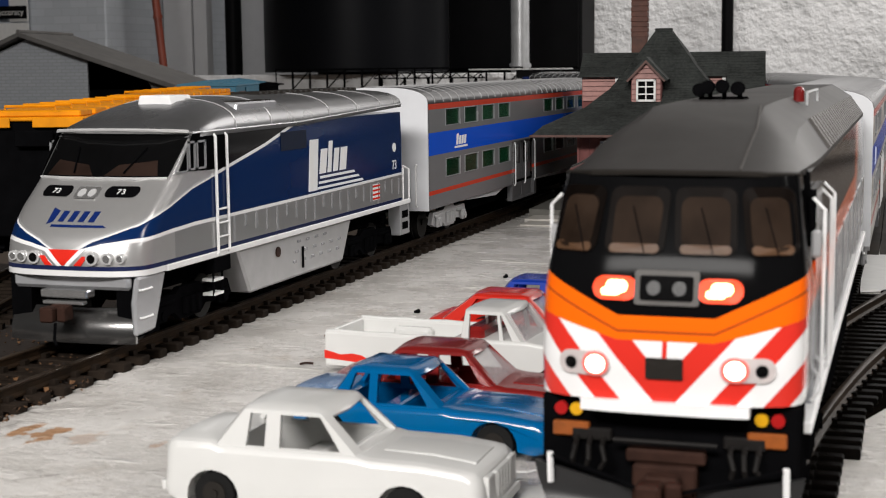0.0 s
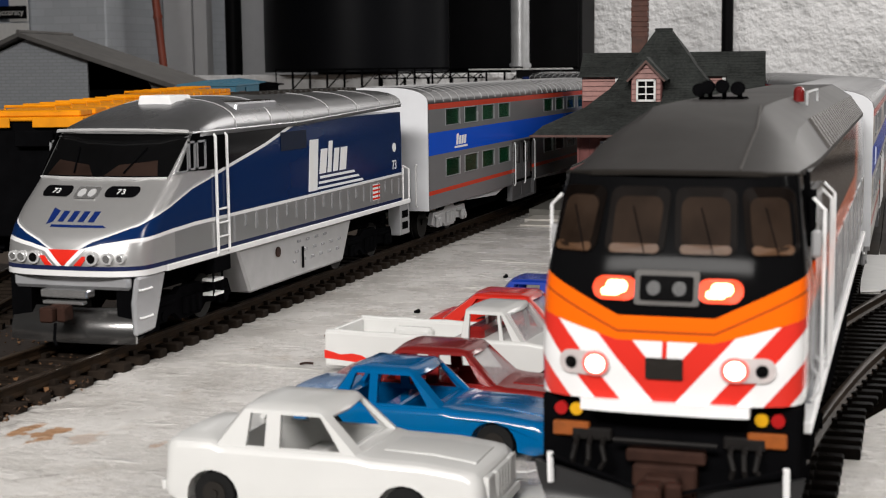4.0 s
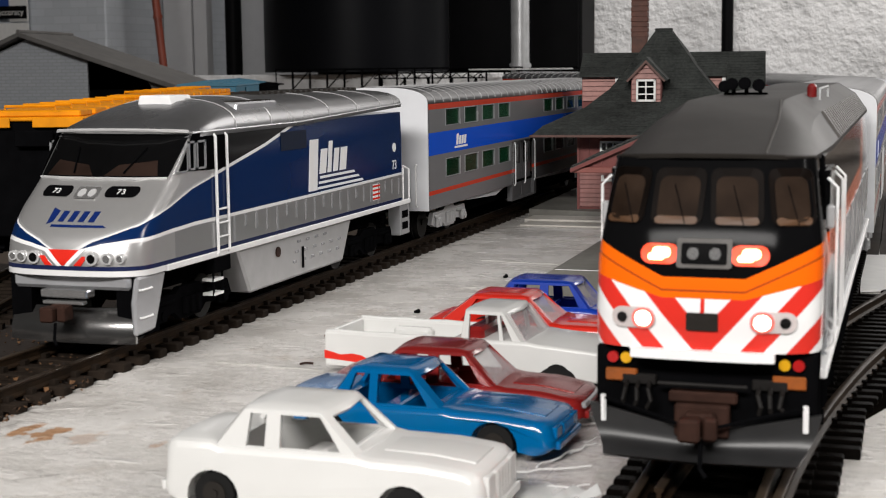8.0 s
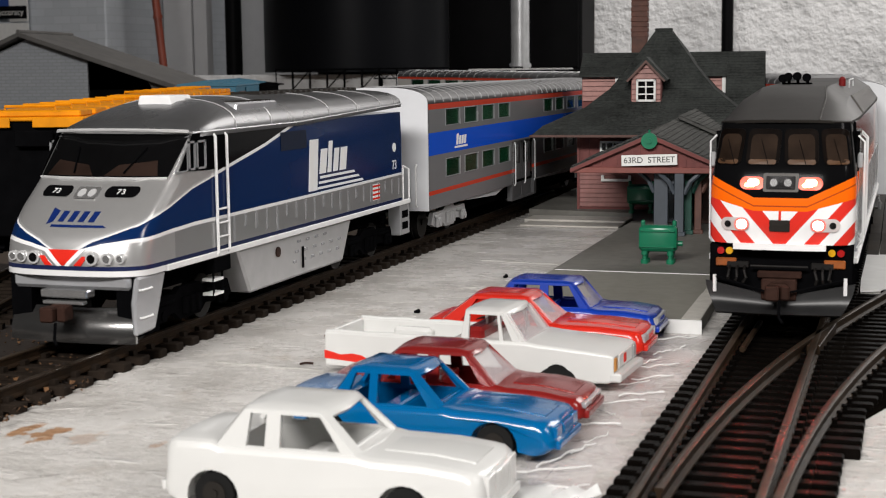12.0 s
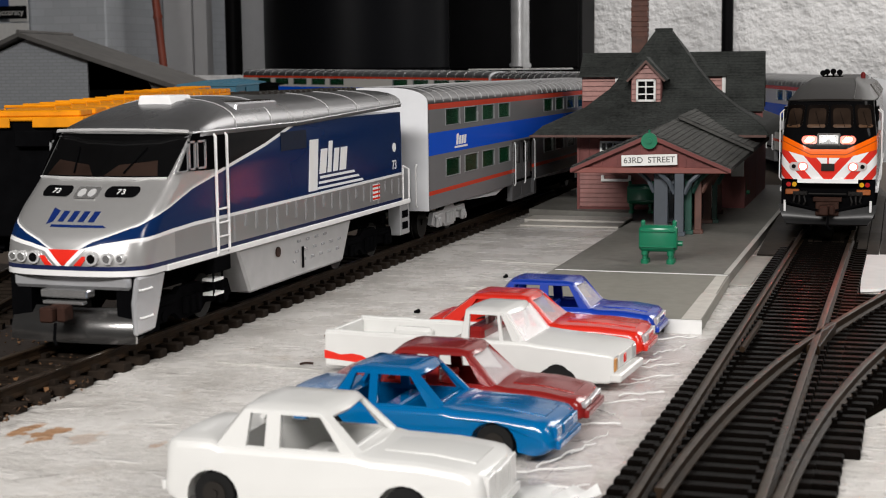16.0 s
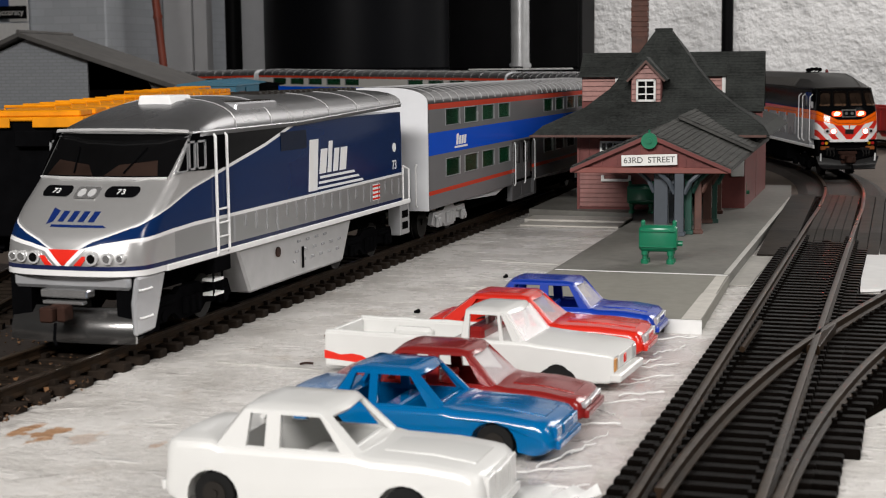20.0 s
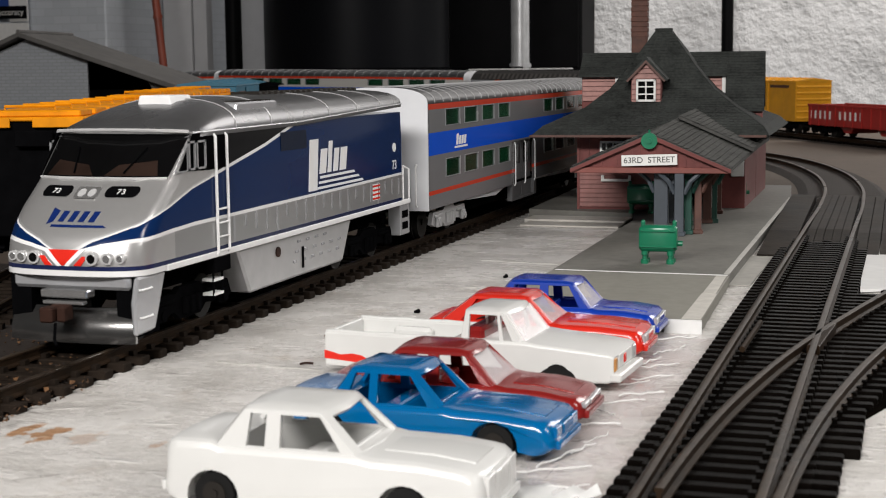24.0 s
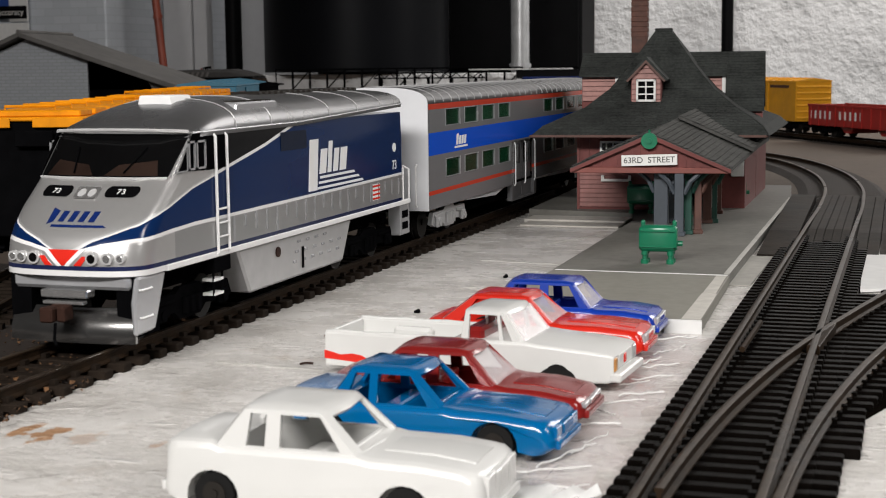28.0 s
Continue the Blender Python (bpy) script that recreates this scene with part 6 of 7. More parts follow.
def car_hull(t, mat, g):
    """Lower body: a side profile with open wheel arches and a hollow cabin floor, swept across the width with rounded shoulders."""
    L2, w = g["long"] / 2, g["wide"] / 2
    rf, rt, ft, ff = g["cabin"]
    zl, belt, hood, deck = 1.9, g["belt"], g["hood"], g["deck"]
    tip = g.get("tip", hood - 0.9)
    top = [(-L2 - 0.2, deck - 4.2), (-L2, deck - 1.4), (-L2 + 0.5, deck - 0.4), (-L2 + 1.6, deck), (rf + 0.2, deck + 0.1), (rf + 1.6, belt), (rf + 3.0, belt), (rf + 3.1, belt),
           (ff - 2.3, belt), (ff - 2.2, belt), (ff - 0.6, hood + 0.35), (ff + 1.0, hood), ((ff + L2) / 2, (hood + tip) / 2 + 0.25), (L2 - 4.0, tip + 0.1), (L2 - 1.4, tip - 0.25), (L2 - 0.5, tip - 1.0)]
    tub = {7: 4.6, 8: 4.6}
    end = [(L2, tip - 2.6), (L2 + 0.35, 4.4), (L2 + 0.35, 3.1), (L2 - 0.6, 2.3), (L2 - 1.4, zl)]
    ro, cz = g.get("arch", (4.3, 3.2))
    under = []
    for x in (g["wheels"][1], g["wheels"][0]):
        for k in range(11):
            a = math.pi * k / 10
            under.append((x + ro * math.cos(a), max(zl, cz - 0.9 + (ro + 0.9) * math.sin(a) ** 0.8 * 0.92)))
    tail = [(-L2 + 1.2, zl), (-L2 - 0.2, 2.6), (-L2 - 0.5, 3.4), (-L2 - 0.5, 4.4)]
    slices = [(w, 1.35, 2.2, 1, 0), (w - 0.12, 1.0, 1.6, 1, 0), (w - 0.6, 0.35, 0.9, 1, 0), (w - 1.4, 0.05, 0.5, 1, 0), (w - 1.7, 0.0, 0.4, 1, 1), (w - 4.4, -0.05, 0.12, 1, 1), (w - 4.6, -0.06, 0.1, 0, 1),
              (w * 0.25, -0.12, 0.0, 0, 1)]
    rings = []
    for y, drop, pull, arched, hollow in slices + [(-a, b, c, d, e) for a, b, c, d, e in reversed(slices)]:
        ring = []
        for k, (x, z) in enumerate(top):
            z = tub[k] if hollow and k in tub else z - drop
            ring.append((x, z))
        ring += end + [(x, z if arched else zl) for x, z in under] + tail
        rings.append([((abs(x) - pull) * (1 if x > 0 else -1) if abs(x) > L2 - 2.5 else x, y, z) for x, z in ring])
    bm = B()
    loft(bm, rings)
    return part("body", bm, mat, t, "", 32)


def toy_car(m, label, mat, shape, group="toy cars", glazed=False):
    """shape: long, wide, belt, hood, deck, roof heights, cabin stations (rear foot, rear top, front top, front foot), wheel stations."""
    g = shape
    t = thing("toy_car", m, label, "toy car", group)
    L2, w = g["long"] / 2, g["wide"] / 2
    rf, rt, ft, ff = g["cabin"]
    belt, hood, deck, roof = g["belt"], g["hood"], g["deck"], g["roof"]
    tip = g.get("tip", hood - 0.9)
    car_hull(t, mat, g)
    mid = g.get("mid", (rt + ft) / 2 - 1)
    cabin_shell(t, mat, (rf, rt, ft, ff), w - 0.75, w - 2.2, belt - 0.7, roof, [(rf + g.get("post", 5.0), mid - g.get("pillar", 1.2)), (mid + g.get("pillar", 1.2), ff - 3.0)])
    for s in (-1, 1):
        for x in g["wheels"]:
            bm = B()
            cyl(bm, x, s * (w - 1.9), 3.3, 3.3, 2.6, "y", 24)
            wheel = part("wheel", bm, M_TYRE, t, "black plastic wheel", 40)
            bm = B()
            cyl(bm, x, s * (w - 0.6), 3.3, 1.9, 0.4, "y", 16)
            cyl(bm, x, s * (w - 0.4), 3.3, 0.7, 0.5, "y", 10)
            part("hub", bm, M_DKROOF, wheel)
    if glazed:
        iwg = w - 3.0
        bm = B()
        loft(bm, [[(ff - 0.5, -w + 1.9, belt), (ff - 0.5, w - 1.9, belt), (ff - 0.8, w - 1.9, belt), (ff - 0.8, -w + 1.9, belt)],
                  [(ft + 0.1, -iwg, roof - 0.7), (ft + 0.1, iwg, roof - 0.7), (ft - 0.2, iwg, roof - 0.7), (ft - 0.2, -iwg, roof - 0.7)]])
        part("windscreen", bm, M_CLEAR, t, "clear plastic windscreen").visible_shadow = False
    # front end: bumper, framed grille with bars, square lamps; rear bumper and lamp strip
    bm = B()
    box(bm, L2 - 1.2, L2 + 0.75, -w + 2.0, w - 2.0, 2.7, 4.1, 0.35, 2)
    part("front_bumper", bm, mat, t)
    bm = B()
    box(bm, -L2 - 1.0, -L2 + 1.2, -w + 1.6, w - 1.6, 2.8, 4.4, 0.35, 2)
    part("rear_bumper", bm, mat, t)
    gz0, gz1 = 4.5, tip - 1.1
    bm = B()
    box(bm, L2 - 1.0, L2 + 0.3, -w + 6.0, w - 6.0, gz0, gz1, 0.15)
    grille = part("grille", bm, g.get("grille", mat), t)
    for k in range(5):
        bm = B()
        y = -w + 6.6 + k * (2 * w - 13.2) / 4
        box(bm, L2 + 0.25, L2 + 0.42, y - 0.18, y + 0.18, gz0 + 0.3, gz1 - 0.3)
        part("grille_bar", bm, mat, grille)
    for s in (-1, 1):
        bm = B()
        box(bm, L2 - 1.2, L2 + 0.12, s * (w - 4.0) - 1.6, s * (w - 4.0) + 1.6, gz0, gz1, 0.15)
        part("headlight", bm, g.get("grille", mat), t)
    bm = B()
    loft(bm, [section(*r) for r in ((ff + 1.6, w * 0.42, hood - 1.0, hood + 0.2, 0.3), ((ff + L2) / 2, w * 0.45, hood - 1.0, (hood + tip) / 2 + 0.55, 0.3), (L2 - 2.6, w * 0.47, tip - 1.0, tip + 0.2, 0.3))])
    part("bonnet_bulge", bm, mat, t, "", 50)
    bm = B()
    box(bm, ff - 3.4, ff - 2.0, -w + 2.0, w - 2.0, 4.4, belt + 0.1, 0.4)
    part("dashboard", bm, mat, t)
    bm = B()
    box(bm, -6.5, -3.0, -w + 2.6, w - 2.6, 4.4, 8.2, 0.7, 2)
    part("seat", bm, mat, t)
    return t


COUPE = dict(long=51.0, wide=19.4, belt=11.0, hood=10.5, tip=9.7, deck=11.4, roof=16.6, cabin=(-17.6, -12.8, 0.4, 7.0), wheels=(-17.0, 13.4), mid=-7.5, post=5.8, pillar=1.2)
SEDAN = dict(long=50, wide=18.0, belt=8.1, hood=7.7, tip=6.6, deck=8.5, roof=13.9, cabin=(-19.0, -11.5, 2.5, 9.0), wheels=(-15.5, 15.5), mid=-4.0, post=5.5, grille=M_SILVER_TOY, arch=(3.9, 2.8))
toy_car(pose(-0.0812, 0.1975, 0), "glossy white plastic toy coupe with open windows", M_TOY_WHITE, COUPE)
toy_car(pose(-0.0800, 0.2363, 0, 0, 0, -2), "metallic blue plastic toy coupe with open windows", M_TOY_BLUE, dict(COUPE, long=50.5, wide=18.2, belt=8.7, hood=8.5, tip=7.5, deck=9.8, roof=14.5, cabin=(-16.8, -12.4, -0.4, 6.2), wheels=(-16.5, 14.8), mid=-7.6, post=3.8, pillar=0.8))
toy_car(pose(-0.0800, 0.2577, 0), "maroon plastic toy saloon with a silver nose", M_TOY_MAROON, SEDAN, glazed=True)
toy_car(pose(-0.0812, 0.3215, 0), "red plastic toy fastback beside a white pickup", M_TOY_RED, dict(SEDAN, long=51.5, belt=8.2, hood=8.1, tip=7.4, deck=8.5, roof=14.0, cabin=(-23.0, -14.5, -1.4, 5.6), mid=-7.0), glazed=True)
toy_car(pose(-0.0802, 0.3445, 0), "royal blue plastic toy saloon with a silver nose", M_TOY_NAVY, dict(SEDAN, long=47, belt=8.3, hood=7.8, tip=7.2, deck=8.3, roof=14.1, cabin=(-18.5, -13.0, 3.0, 8.2), wheels=(-14, 14)), glazed=True)


def pickup(m):
    t = thing("toy_pickup", m, "white plastic toy pickup truck with a red tail stripe", "toy truck", "toy cars")
    mat, w, L2 = M_TOY_WHITE, 10.6, 35.0
    bm = B()
    rows = [(-2.0, w, 2.2, 10.5, 0.9), (14.5, w, 2.2, 10.6, 0.9), (17, w, 2.2, 10.3, 0.9), (29, w - 0.1, 2.2, 9.4, 0.8), (33.4, w - 0.3, 2.4, 8.9, 0.7), (34.6, w - 0.7, 3.0, 8.3, 0.5)]
    loft(bm, [section(*r) for r in rows])
    part("cab_body", bm, mat, t, "", 50)
    bm = B()
    for s in (-1, 1):
        box(bm, -L2, -2.0, s * (w - 0.7) - 0.7, s * (w - 0.7) + 0.7, 2.2, 10.2, 0.4, 2)
    part("bed_sides", bm, mat, t)
    bm = B()
    box(bm, -L2, -2, -w + 1, w - 1, 3.6, 5.0)
    part("bed_floor", bm, mat, t)
    for s in (-1, 1):
        bm = B()
        rod(bm, [(-L2 + 0.3 + (L2 - 2.6) * k / 10, s * (w - 0.75), 10.15 + 0.12 * math.sin(k * 1.9 + s)) for k in range(11)], 0.62, 8)
        part("bed_rail", bm, mat, t, "", 60)
    for x in (-L2, -3.0):
        bm = B()
        box(bm, x, x + 1.0, -w + 1, w - 1, 4.0, 10.2 + (x > -10) * 0.4, 0.2)
        part("tailgate" if x < -10 else "bed_front", bm, mat, t)
    for s in (-1, 1):
        bm = B()
        box(bm, -20 - 5, -20 + 5, s * (w - 2.6) - 1.6, s * (w - 2.6) + 1.6, 4.8, 9.0, 0.8)
        part("wheel_hump", bm, mat, t)
        bm = B()
        prism(bm, [(-L2 - 0.1, 3.9), (-L2 - 0.1, 5.9), (-L2 + 2, 5.5), (-31, 5.0), (-28, 5.4), (-25.5, 5.1), (-24, 4.4), (-21, 4.2), (-20.4, 3.7), (-27, 3.4), (-31, 3.7)], s * w - 0.06, s * w + 0.07, "y")
        part("red_stripe", bm, M_RED, t)
        for x in (-20, 22):
            bm = B()
            cyl(bm, x, s * (w - 1.2), 3.1, 3.1, 2.7, "y", 20)
            wh = part("wheel", bm, M_TYRE, t, "black plastic wheel", 40)
            # Black plate painted for the dark gap of the arch; no opening is cut.
            bm = B()
            pts = [(x + 4.5 * math.cos(a), 2.4 + 3.2 * math.sin(a)) for a in [math.pi * i / 12 for i in range(13)]] + [(x - 4.5, 2.1), (x + 4.5, 2.1)]
            prism(bm, pts, s * (w - 2.6), s * (w + 0.05), "y")
            part("wheel_arch", bm, M_TYRE, t)
        bm = B()
        box(bm, 34.0, 34.9, s * (w - 2.2) - 1.0, s * (w - 2.2) + 1.0, 5.0, 8.0, 0.2)
        part("headlight", bm, M_AMBER if s < 0 else M_SILVER_TOY, t)
    cabin_shell(t, mat, (-1.8, -0.8, 9.2, 14.6), w - 0.5, w - 1.9, 9.6, 17.0, [(0.8, 8.4), (9.4, 11.8)])
    bm = B()
    box(bm, -0.6, 4.0, -w + 2, w - 2, 8, 13.0, 0.8)
    part("seat", bm, M_TOY_MAROON, t)
    bm = B()
    loft(bm, [[(14.6, -w + 1.6, 10.2), (14.6, w - 1.6, 10.2), (14.2, w - 1.6, 10.2), (14.2, -w + 1.6, 10.2)],
              [(9.8, -w + 2.6, 16.4), (9.8, w - 2.6, 16.4), (9.4, w - 2.6, 16.4), (9.4, -w + 2.6, 16.4)]])
    part("windscreen", bm, M_CLEAR, t, "clear plastic windscreen").visible_shadow = False
    bm = B()
    box(bm, 33.6, 36.4, -w + 0.4, w - 0.4, 2.8, 4.8, 0.4)
    part("front_bumper", bm, mat, t)
    bm = B()
    box(bm, 34.2, 34.8, -5.6, 5.6, 5.2, 8.2, 0.1)
    part("grille", bm, M_TRIM, t)
    bm = B()
    box(bm, 34.6, 35.0, -1.8, 0.2, 5.6, 7.8, 0.2)
    part("grille_badge", bm, M_RED, t)
    return t


pickup(pose(-0.0875, 0.2930, 0, 0, 0, -3.5) @ Matrix.Scale(0.93, 4))

# crumpled clear film stuck down along the bonnets
def film_strip(rows, long_step, seed, lift):
    rnd = random.Random(seed)
    bm = B()
    grid = []
    for x0, x1, y in rows:
        grid.append([bm.verts.new((x0 + (x1 - x0) * k / 9 + rnd.uniform(-0.7, 0.7), y + rnd.uniform(-0.4, 0.4) * long_step,
                                   0.12 + lift * max(0.0, noise.noise((k * 0.9, y * 0.16, seed)) + 0.25) * (0.2 if k in (0, 9) else 1.0))) for k in range(10)])
    for a, b in zip(grid, grid[1:]):
        for k in range(9):
            bm.faces.new((a[k], a[k + 1], b[k + 1], b[k]))
    return bm


M_FILM = cloudy("crumpled clear film", (0.56, 0.52, 0.53), 0.30, 0.16)
_f = part("clear_film", film_strip([(-59.5 + 3.2 * math.sin(_k * 0.5) + 0.06 * _k, -46.6 + 1.6 * math.sin(_k * 0.83), 206 + 3.0 * _k) for _k in range(48)], 3.0, 4, 0.8), M_FILM, None, "", 89)
_f.visible_shadow = False
_film = _f
tagged(_f, "crumpled clear plastic film lying along the car bonnets", "film")
_f = part("torn_tissue", film_strip([(-63.0 + 0.5 * _k, -44.5 + 0.9 * math.sin(_k * 1.3), 196 + 1.7 * _k) for _k in range(12)], 1.7, 9, 1.7), M_PAPER, None, "", 89)
tagged(_f, "torn white tissue crumpled beside the white car", "tissue")
for _px, _py, _qx, _qy in ((-139, 330, -104, 330), (-104, 330, -98, 372), (-96, 398, -62, 398), (-128, 410, -100, 414), (-150, 290, -122, 288), (-140, 470, -112, 466), (-128, 520, -112, 560)):
    bm = B()
    rod(bm, [(_px + (_qx - _px) * _k / 8, _py + (_qy - _py) * _k / 8 + 0.5 * math.sin(_k * 2.1 + _px), 0.02) for _k in range(9)], 0.17, 5)
    part("paint_ridge", bm, M_KERB, table, "raised ridge of white paint")
# Thin white strands added over the film, which barely shows alone.
_rnd = random.Random(23)
for _k in range(16):
    _y = 212 + _k * 8.6 + _rnd.uniform(-3, 3)
    _x, _a, _l = -54.5 + 0.02 * (_y - 212) + _rnd.uniform(-4, 4), radians(_rnd.choice((28, 38, 60, -35, 75)) + _rnd.uniform(-8, 8)), _rnd.uniform(7, 15)
    bm = B()
    rod(bm, [(_x + (_q / 6 - 0.5) * _l * math.cos(_a) + 0.3 * math.sin(_q * 2.0 + _k), _y + (_q / 6 - 0.5) * _l * math.sin(_a), 0.55 + 0.5 * _rnd.random()) for _q in range(7)], _rnd.uniform(0.1, 0.2), 5)
    part("fold", bm, M_PAPER, _film, "thin white glue strand across the film")

# scraps on the board
for _x, _y, _r, _twig in ((-0.1262, 0.3640, 0, 0), (-0.1285, 0.2930, 30, 1), (-0.1205, 0.4330, 60, 0), (-0.1372, 0.3270, 75, 1)):
    bm = B()
    if _twig:
        rod(bm, [(-1.5, 0.1, 0.3), (-0.4, -0.2, 0.55), (0.7, 0.1, 0.4), (1.5, -0.2, 0.3)], 0.28, 6)
        rod(bm, [(-0.4, -0.2, 0.5), (0.1, 0.8, 0.4)], 0.2, 5)
    else:
        ball(bm, 0, 0, 0.6, 0.65, 8)
        box(bm, -1.2, 0.3, -0.4, 0.3, 0.05, 0.8, 0.2)
    _o = part("debris", bm, M_COUPLER if _twig else M_BLACK_PL)
    _o.matrix_world = pose(_x, _y, 0, 0, 0, _r)
    tagged(_o, "thin brown twig scrap on the board" if _twig else "small dark crumb of debris on the board", "debris", "crumbs on the board")
# ---- turnout leaving the main track to the right ----
DIVERGE = smooth_path([(-26.5, 100), (-26, 160), (-25.2, 208), (-23.8, 238), (-21.2, 268), (-16.8, 302), (-12.0, 330), (-6.0, 360), (1.0, 392), (8.5, 424), (20, 470), (34, 520), (55, 585), (85, 660), (120, 740)])
side_track = thing("diverging_track", pose(0, 0, 0), "turnout track curving away on long black sleepers", "track", "", "structure")
for _off in (-8.6, 8.6):
    part("rail", rail_mesh(DIVERGE, _off, y_length(DIVERGE, 205), 620), [M_RAIL, M_RAILTOP], side_track, smooth=30)
for _s in range(60):
    _yy = 196 + 5.6 * _s
    _q, _d = at_length(DIVERGE, y_length(DIVERGE, _yy))
    if _yy < 420:
        bm = B()
        box(bm, -14, -9.0 if _yy < 246 else (-6.4 if _yy < 275 else _q.x + 14.5), _yy - 1.35, _yy + 1.35, 0.05, 1.95, 0.25)
        for _u in (-1.9, 1.9, 16.1 - 1.0, 16.1 + 2.6):
            _bx = _q.x - 8.6 + _u
            if _bx > -12:
                box(bm, _bx - 0.5, _bx + 0.5, _yy - 0.7, _yy + 0.7, 1.9, 2.7)
        part("sleeper", bm, M_TIE, side_track)
    else:
        bm = B()
        box(bm, -14.5, 14.5, -1.35, 1.35, 0.05, 1.95, 0.25)
        _o = part("sleeper", bm, M_TIE, side_track)
        _o.matrix_basis = Matrix.Translation(_q * MM) @ pose(0, 0, 0, 0, 0, math.degrees(math.atan2(-_d.x, _d.y)))
bm = B()
prism(bm, [(-20.6, 322), (-17.8, 322), (-15.6, 352), (-18.2, 352)], 2.0, 4.5, "z", 0.2)
part("frog", bm, M_RAIL, side_track)
for _x0, _y0, _x1, _y1 in ((-34.2, 318, -33.6, 352), (-3.4, 318, 1.8, 352)):
    bm = B()
    rod(bm, [(_x0, _y0, 3.6), (_x0 + 0.2 * (_x1 - _x0) , _y0 + 4, 3.8), (_x1, _y1, 3.8)], 0.7, 6)
    part("check_rail", bm, M_RAIL, side_track)

# white card lying beside the track
card = thing("white_card", pose(0, 0, 0), "white card sheet lying beside the tracks", "card")
bm = B()
prism(bm, [(-12.6, 428), (8, 440), (10, 545), (-15.0, 545)], 0.3, 1.2, "z")
part("sheet", bm, M_PAPER, card)

# ---- far loop: outer track with freight cars ----
OUTER = smooth_path([(130, 922), (73, 1020), (16.7, 1117.5), (-26, 1191), (-68, 1264), (-110, 1340), (-155, 1420), (-225, 1520), (-330, 1600), (-470, 1650)])
track("outer_track", OUTER, 5, 960, 5.6, M_TIE, "outer model track curving round the far end")
bm = B()
rings = []
for i in range(38):
    q, d = at_length(OUTER, 5 + i * 25)
    side = Vector((d.y, -d.x, 0)).normalized()
    rings.append([q + side * 20 + Vector((0, 0, -0.4)), q + side * 17 + Vector((0, 0, 0.3)), q - side * 17 + Vector((0, 0, 0.3)), q - side * 20 + Vector((0, 0, -0.4))])
loft(bm, rings)
tagged(part("roadbed", bm, M_RUST_GROUND), "dark ballast strip under the outer track", "roadbed", "", "structure")
bm = B()
rings = []
for i in range(80):
    q, d = at_length(MAIN, y_length(MAIN, 728) + i * 25)
    side = Vector((d.y, -d.x, 0)).normalized()
    z = Vector((0, 0, q.z))
    q = Vector((q.x, q.y, 0))
    rings.append([q + side * 22 + Vector((0, 0, -0.5)), q + side * 17.5 + z + Vector((0, 0, 2.15)), q - side * 17.5 + z + Vector((0, 0, 2.15)), q - side * 22 + Vector((0, 0, -0.5))])
loft(bm, rings)
tagged(part("roadbed", bm, M_RUST_GROUND), "dark ballast strip under the far curve", "roadbed", "", "structure")

M_HOPPER = plain("maroon hopper paint", (0.33, 0.018, 0.014), 0.5, 0, 0.15, 150, 0.1)
M_GOLD = plain("golden yellow boxcar paint", (0.68, 0.32, 0.012), 0.5, 0, 0.12, 150, 0.1)
M_YELLOW = plain("orange yellow car roof", (0.66, 0.235, 0.002), 0.5, 0, 0.25, 180, 0.2, spec=0.15)
M_TEAL = plain("teal blue car paint", (0.004, 0.10, 0.165), 0.5, 0, 0.15, 150, 0.1)


def freight_base(t, long, half=15.0):
    bm = B()
    box(bm, -half + 2, half - 2, 3, long - 3, 9, 11.5)
    part("underframe", bm, M_BLACK_PL, t)
    for y in (22, long - 22):
        truck(t, y, M_BLACK_PL, (-10, 10), 11.5, 30)
    coupler(t, 1, -1, 8.8, M_BLACK_PL)
    coupler(t, long - 1, 1, 8.8, M_BLACK_PL)


def hopper(m):
    t = thing("hopper_car", m, "maroon open model hopper car with white lettering", "freight car")
    long, w = 170, 17.0
    for s in (-1, 1):
        bm = B()
        box(bm, min(s * (w - 1), s * w), max(s * (w - 1), s * w), 0, long, 9.5, 26.6, 0.2)
        side = part("side_wall", bm, M_HOPPER, t)
        bm = B()
        box(bm, min(s * (w - 0.6), s * (w + 0.8)), max(s * (w - 0.6), s * (w + 0.8)), -0.5, long + 0.5, 25.4, 27.2, 0.2)
        part("top_rail", bm, M_HOPPER, side)
        for k in range(12):
            bm = B()
            box(bm, min(s * w, s * (w + 0.8)), max(s * w, s * (w + 0.8)), 4 + k * 14.6, 5.4 + k * 14.6, 9.5, 25.4)
            part("rib", bm, M_HOPPER, side)
        for k in range(11):
            if k == 5:
                continue
            bm = B()
            box(bm, min(s * w, s * (w + 0.3)), max(s * w, s * (w + 0.3)), 78 + k * 8.6, 80.6 + k * 8.6, 15.2, 21.8)
            part("letter_bar", bm, M_TRIM, side)
    for y in (0, long - 1):
        bm = B()
        box(bm, -w + 1, w - 1, y, y + 1, 9.5, 26.6, 0.2)
        part("end_wall", bm, M_HOPPER, t)
    bm = B()
    box(bm, -w + 1, w - 1, 1, long - 1, 13, 15)
    part("floor", bm, M_BLACK_PL, t)
    for y in (50, 110):
        bm = B()
        prism(bm, [(y - 16, 12), (y + 16, 12), (y + 5, 4.5), (y - 5, 4.5)], -12, 12, "x")
        part("hopper_chute", bm, M_HOPPER, t)
    freight_base(t, long)
    return t


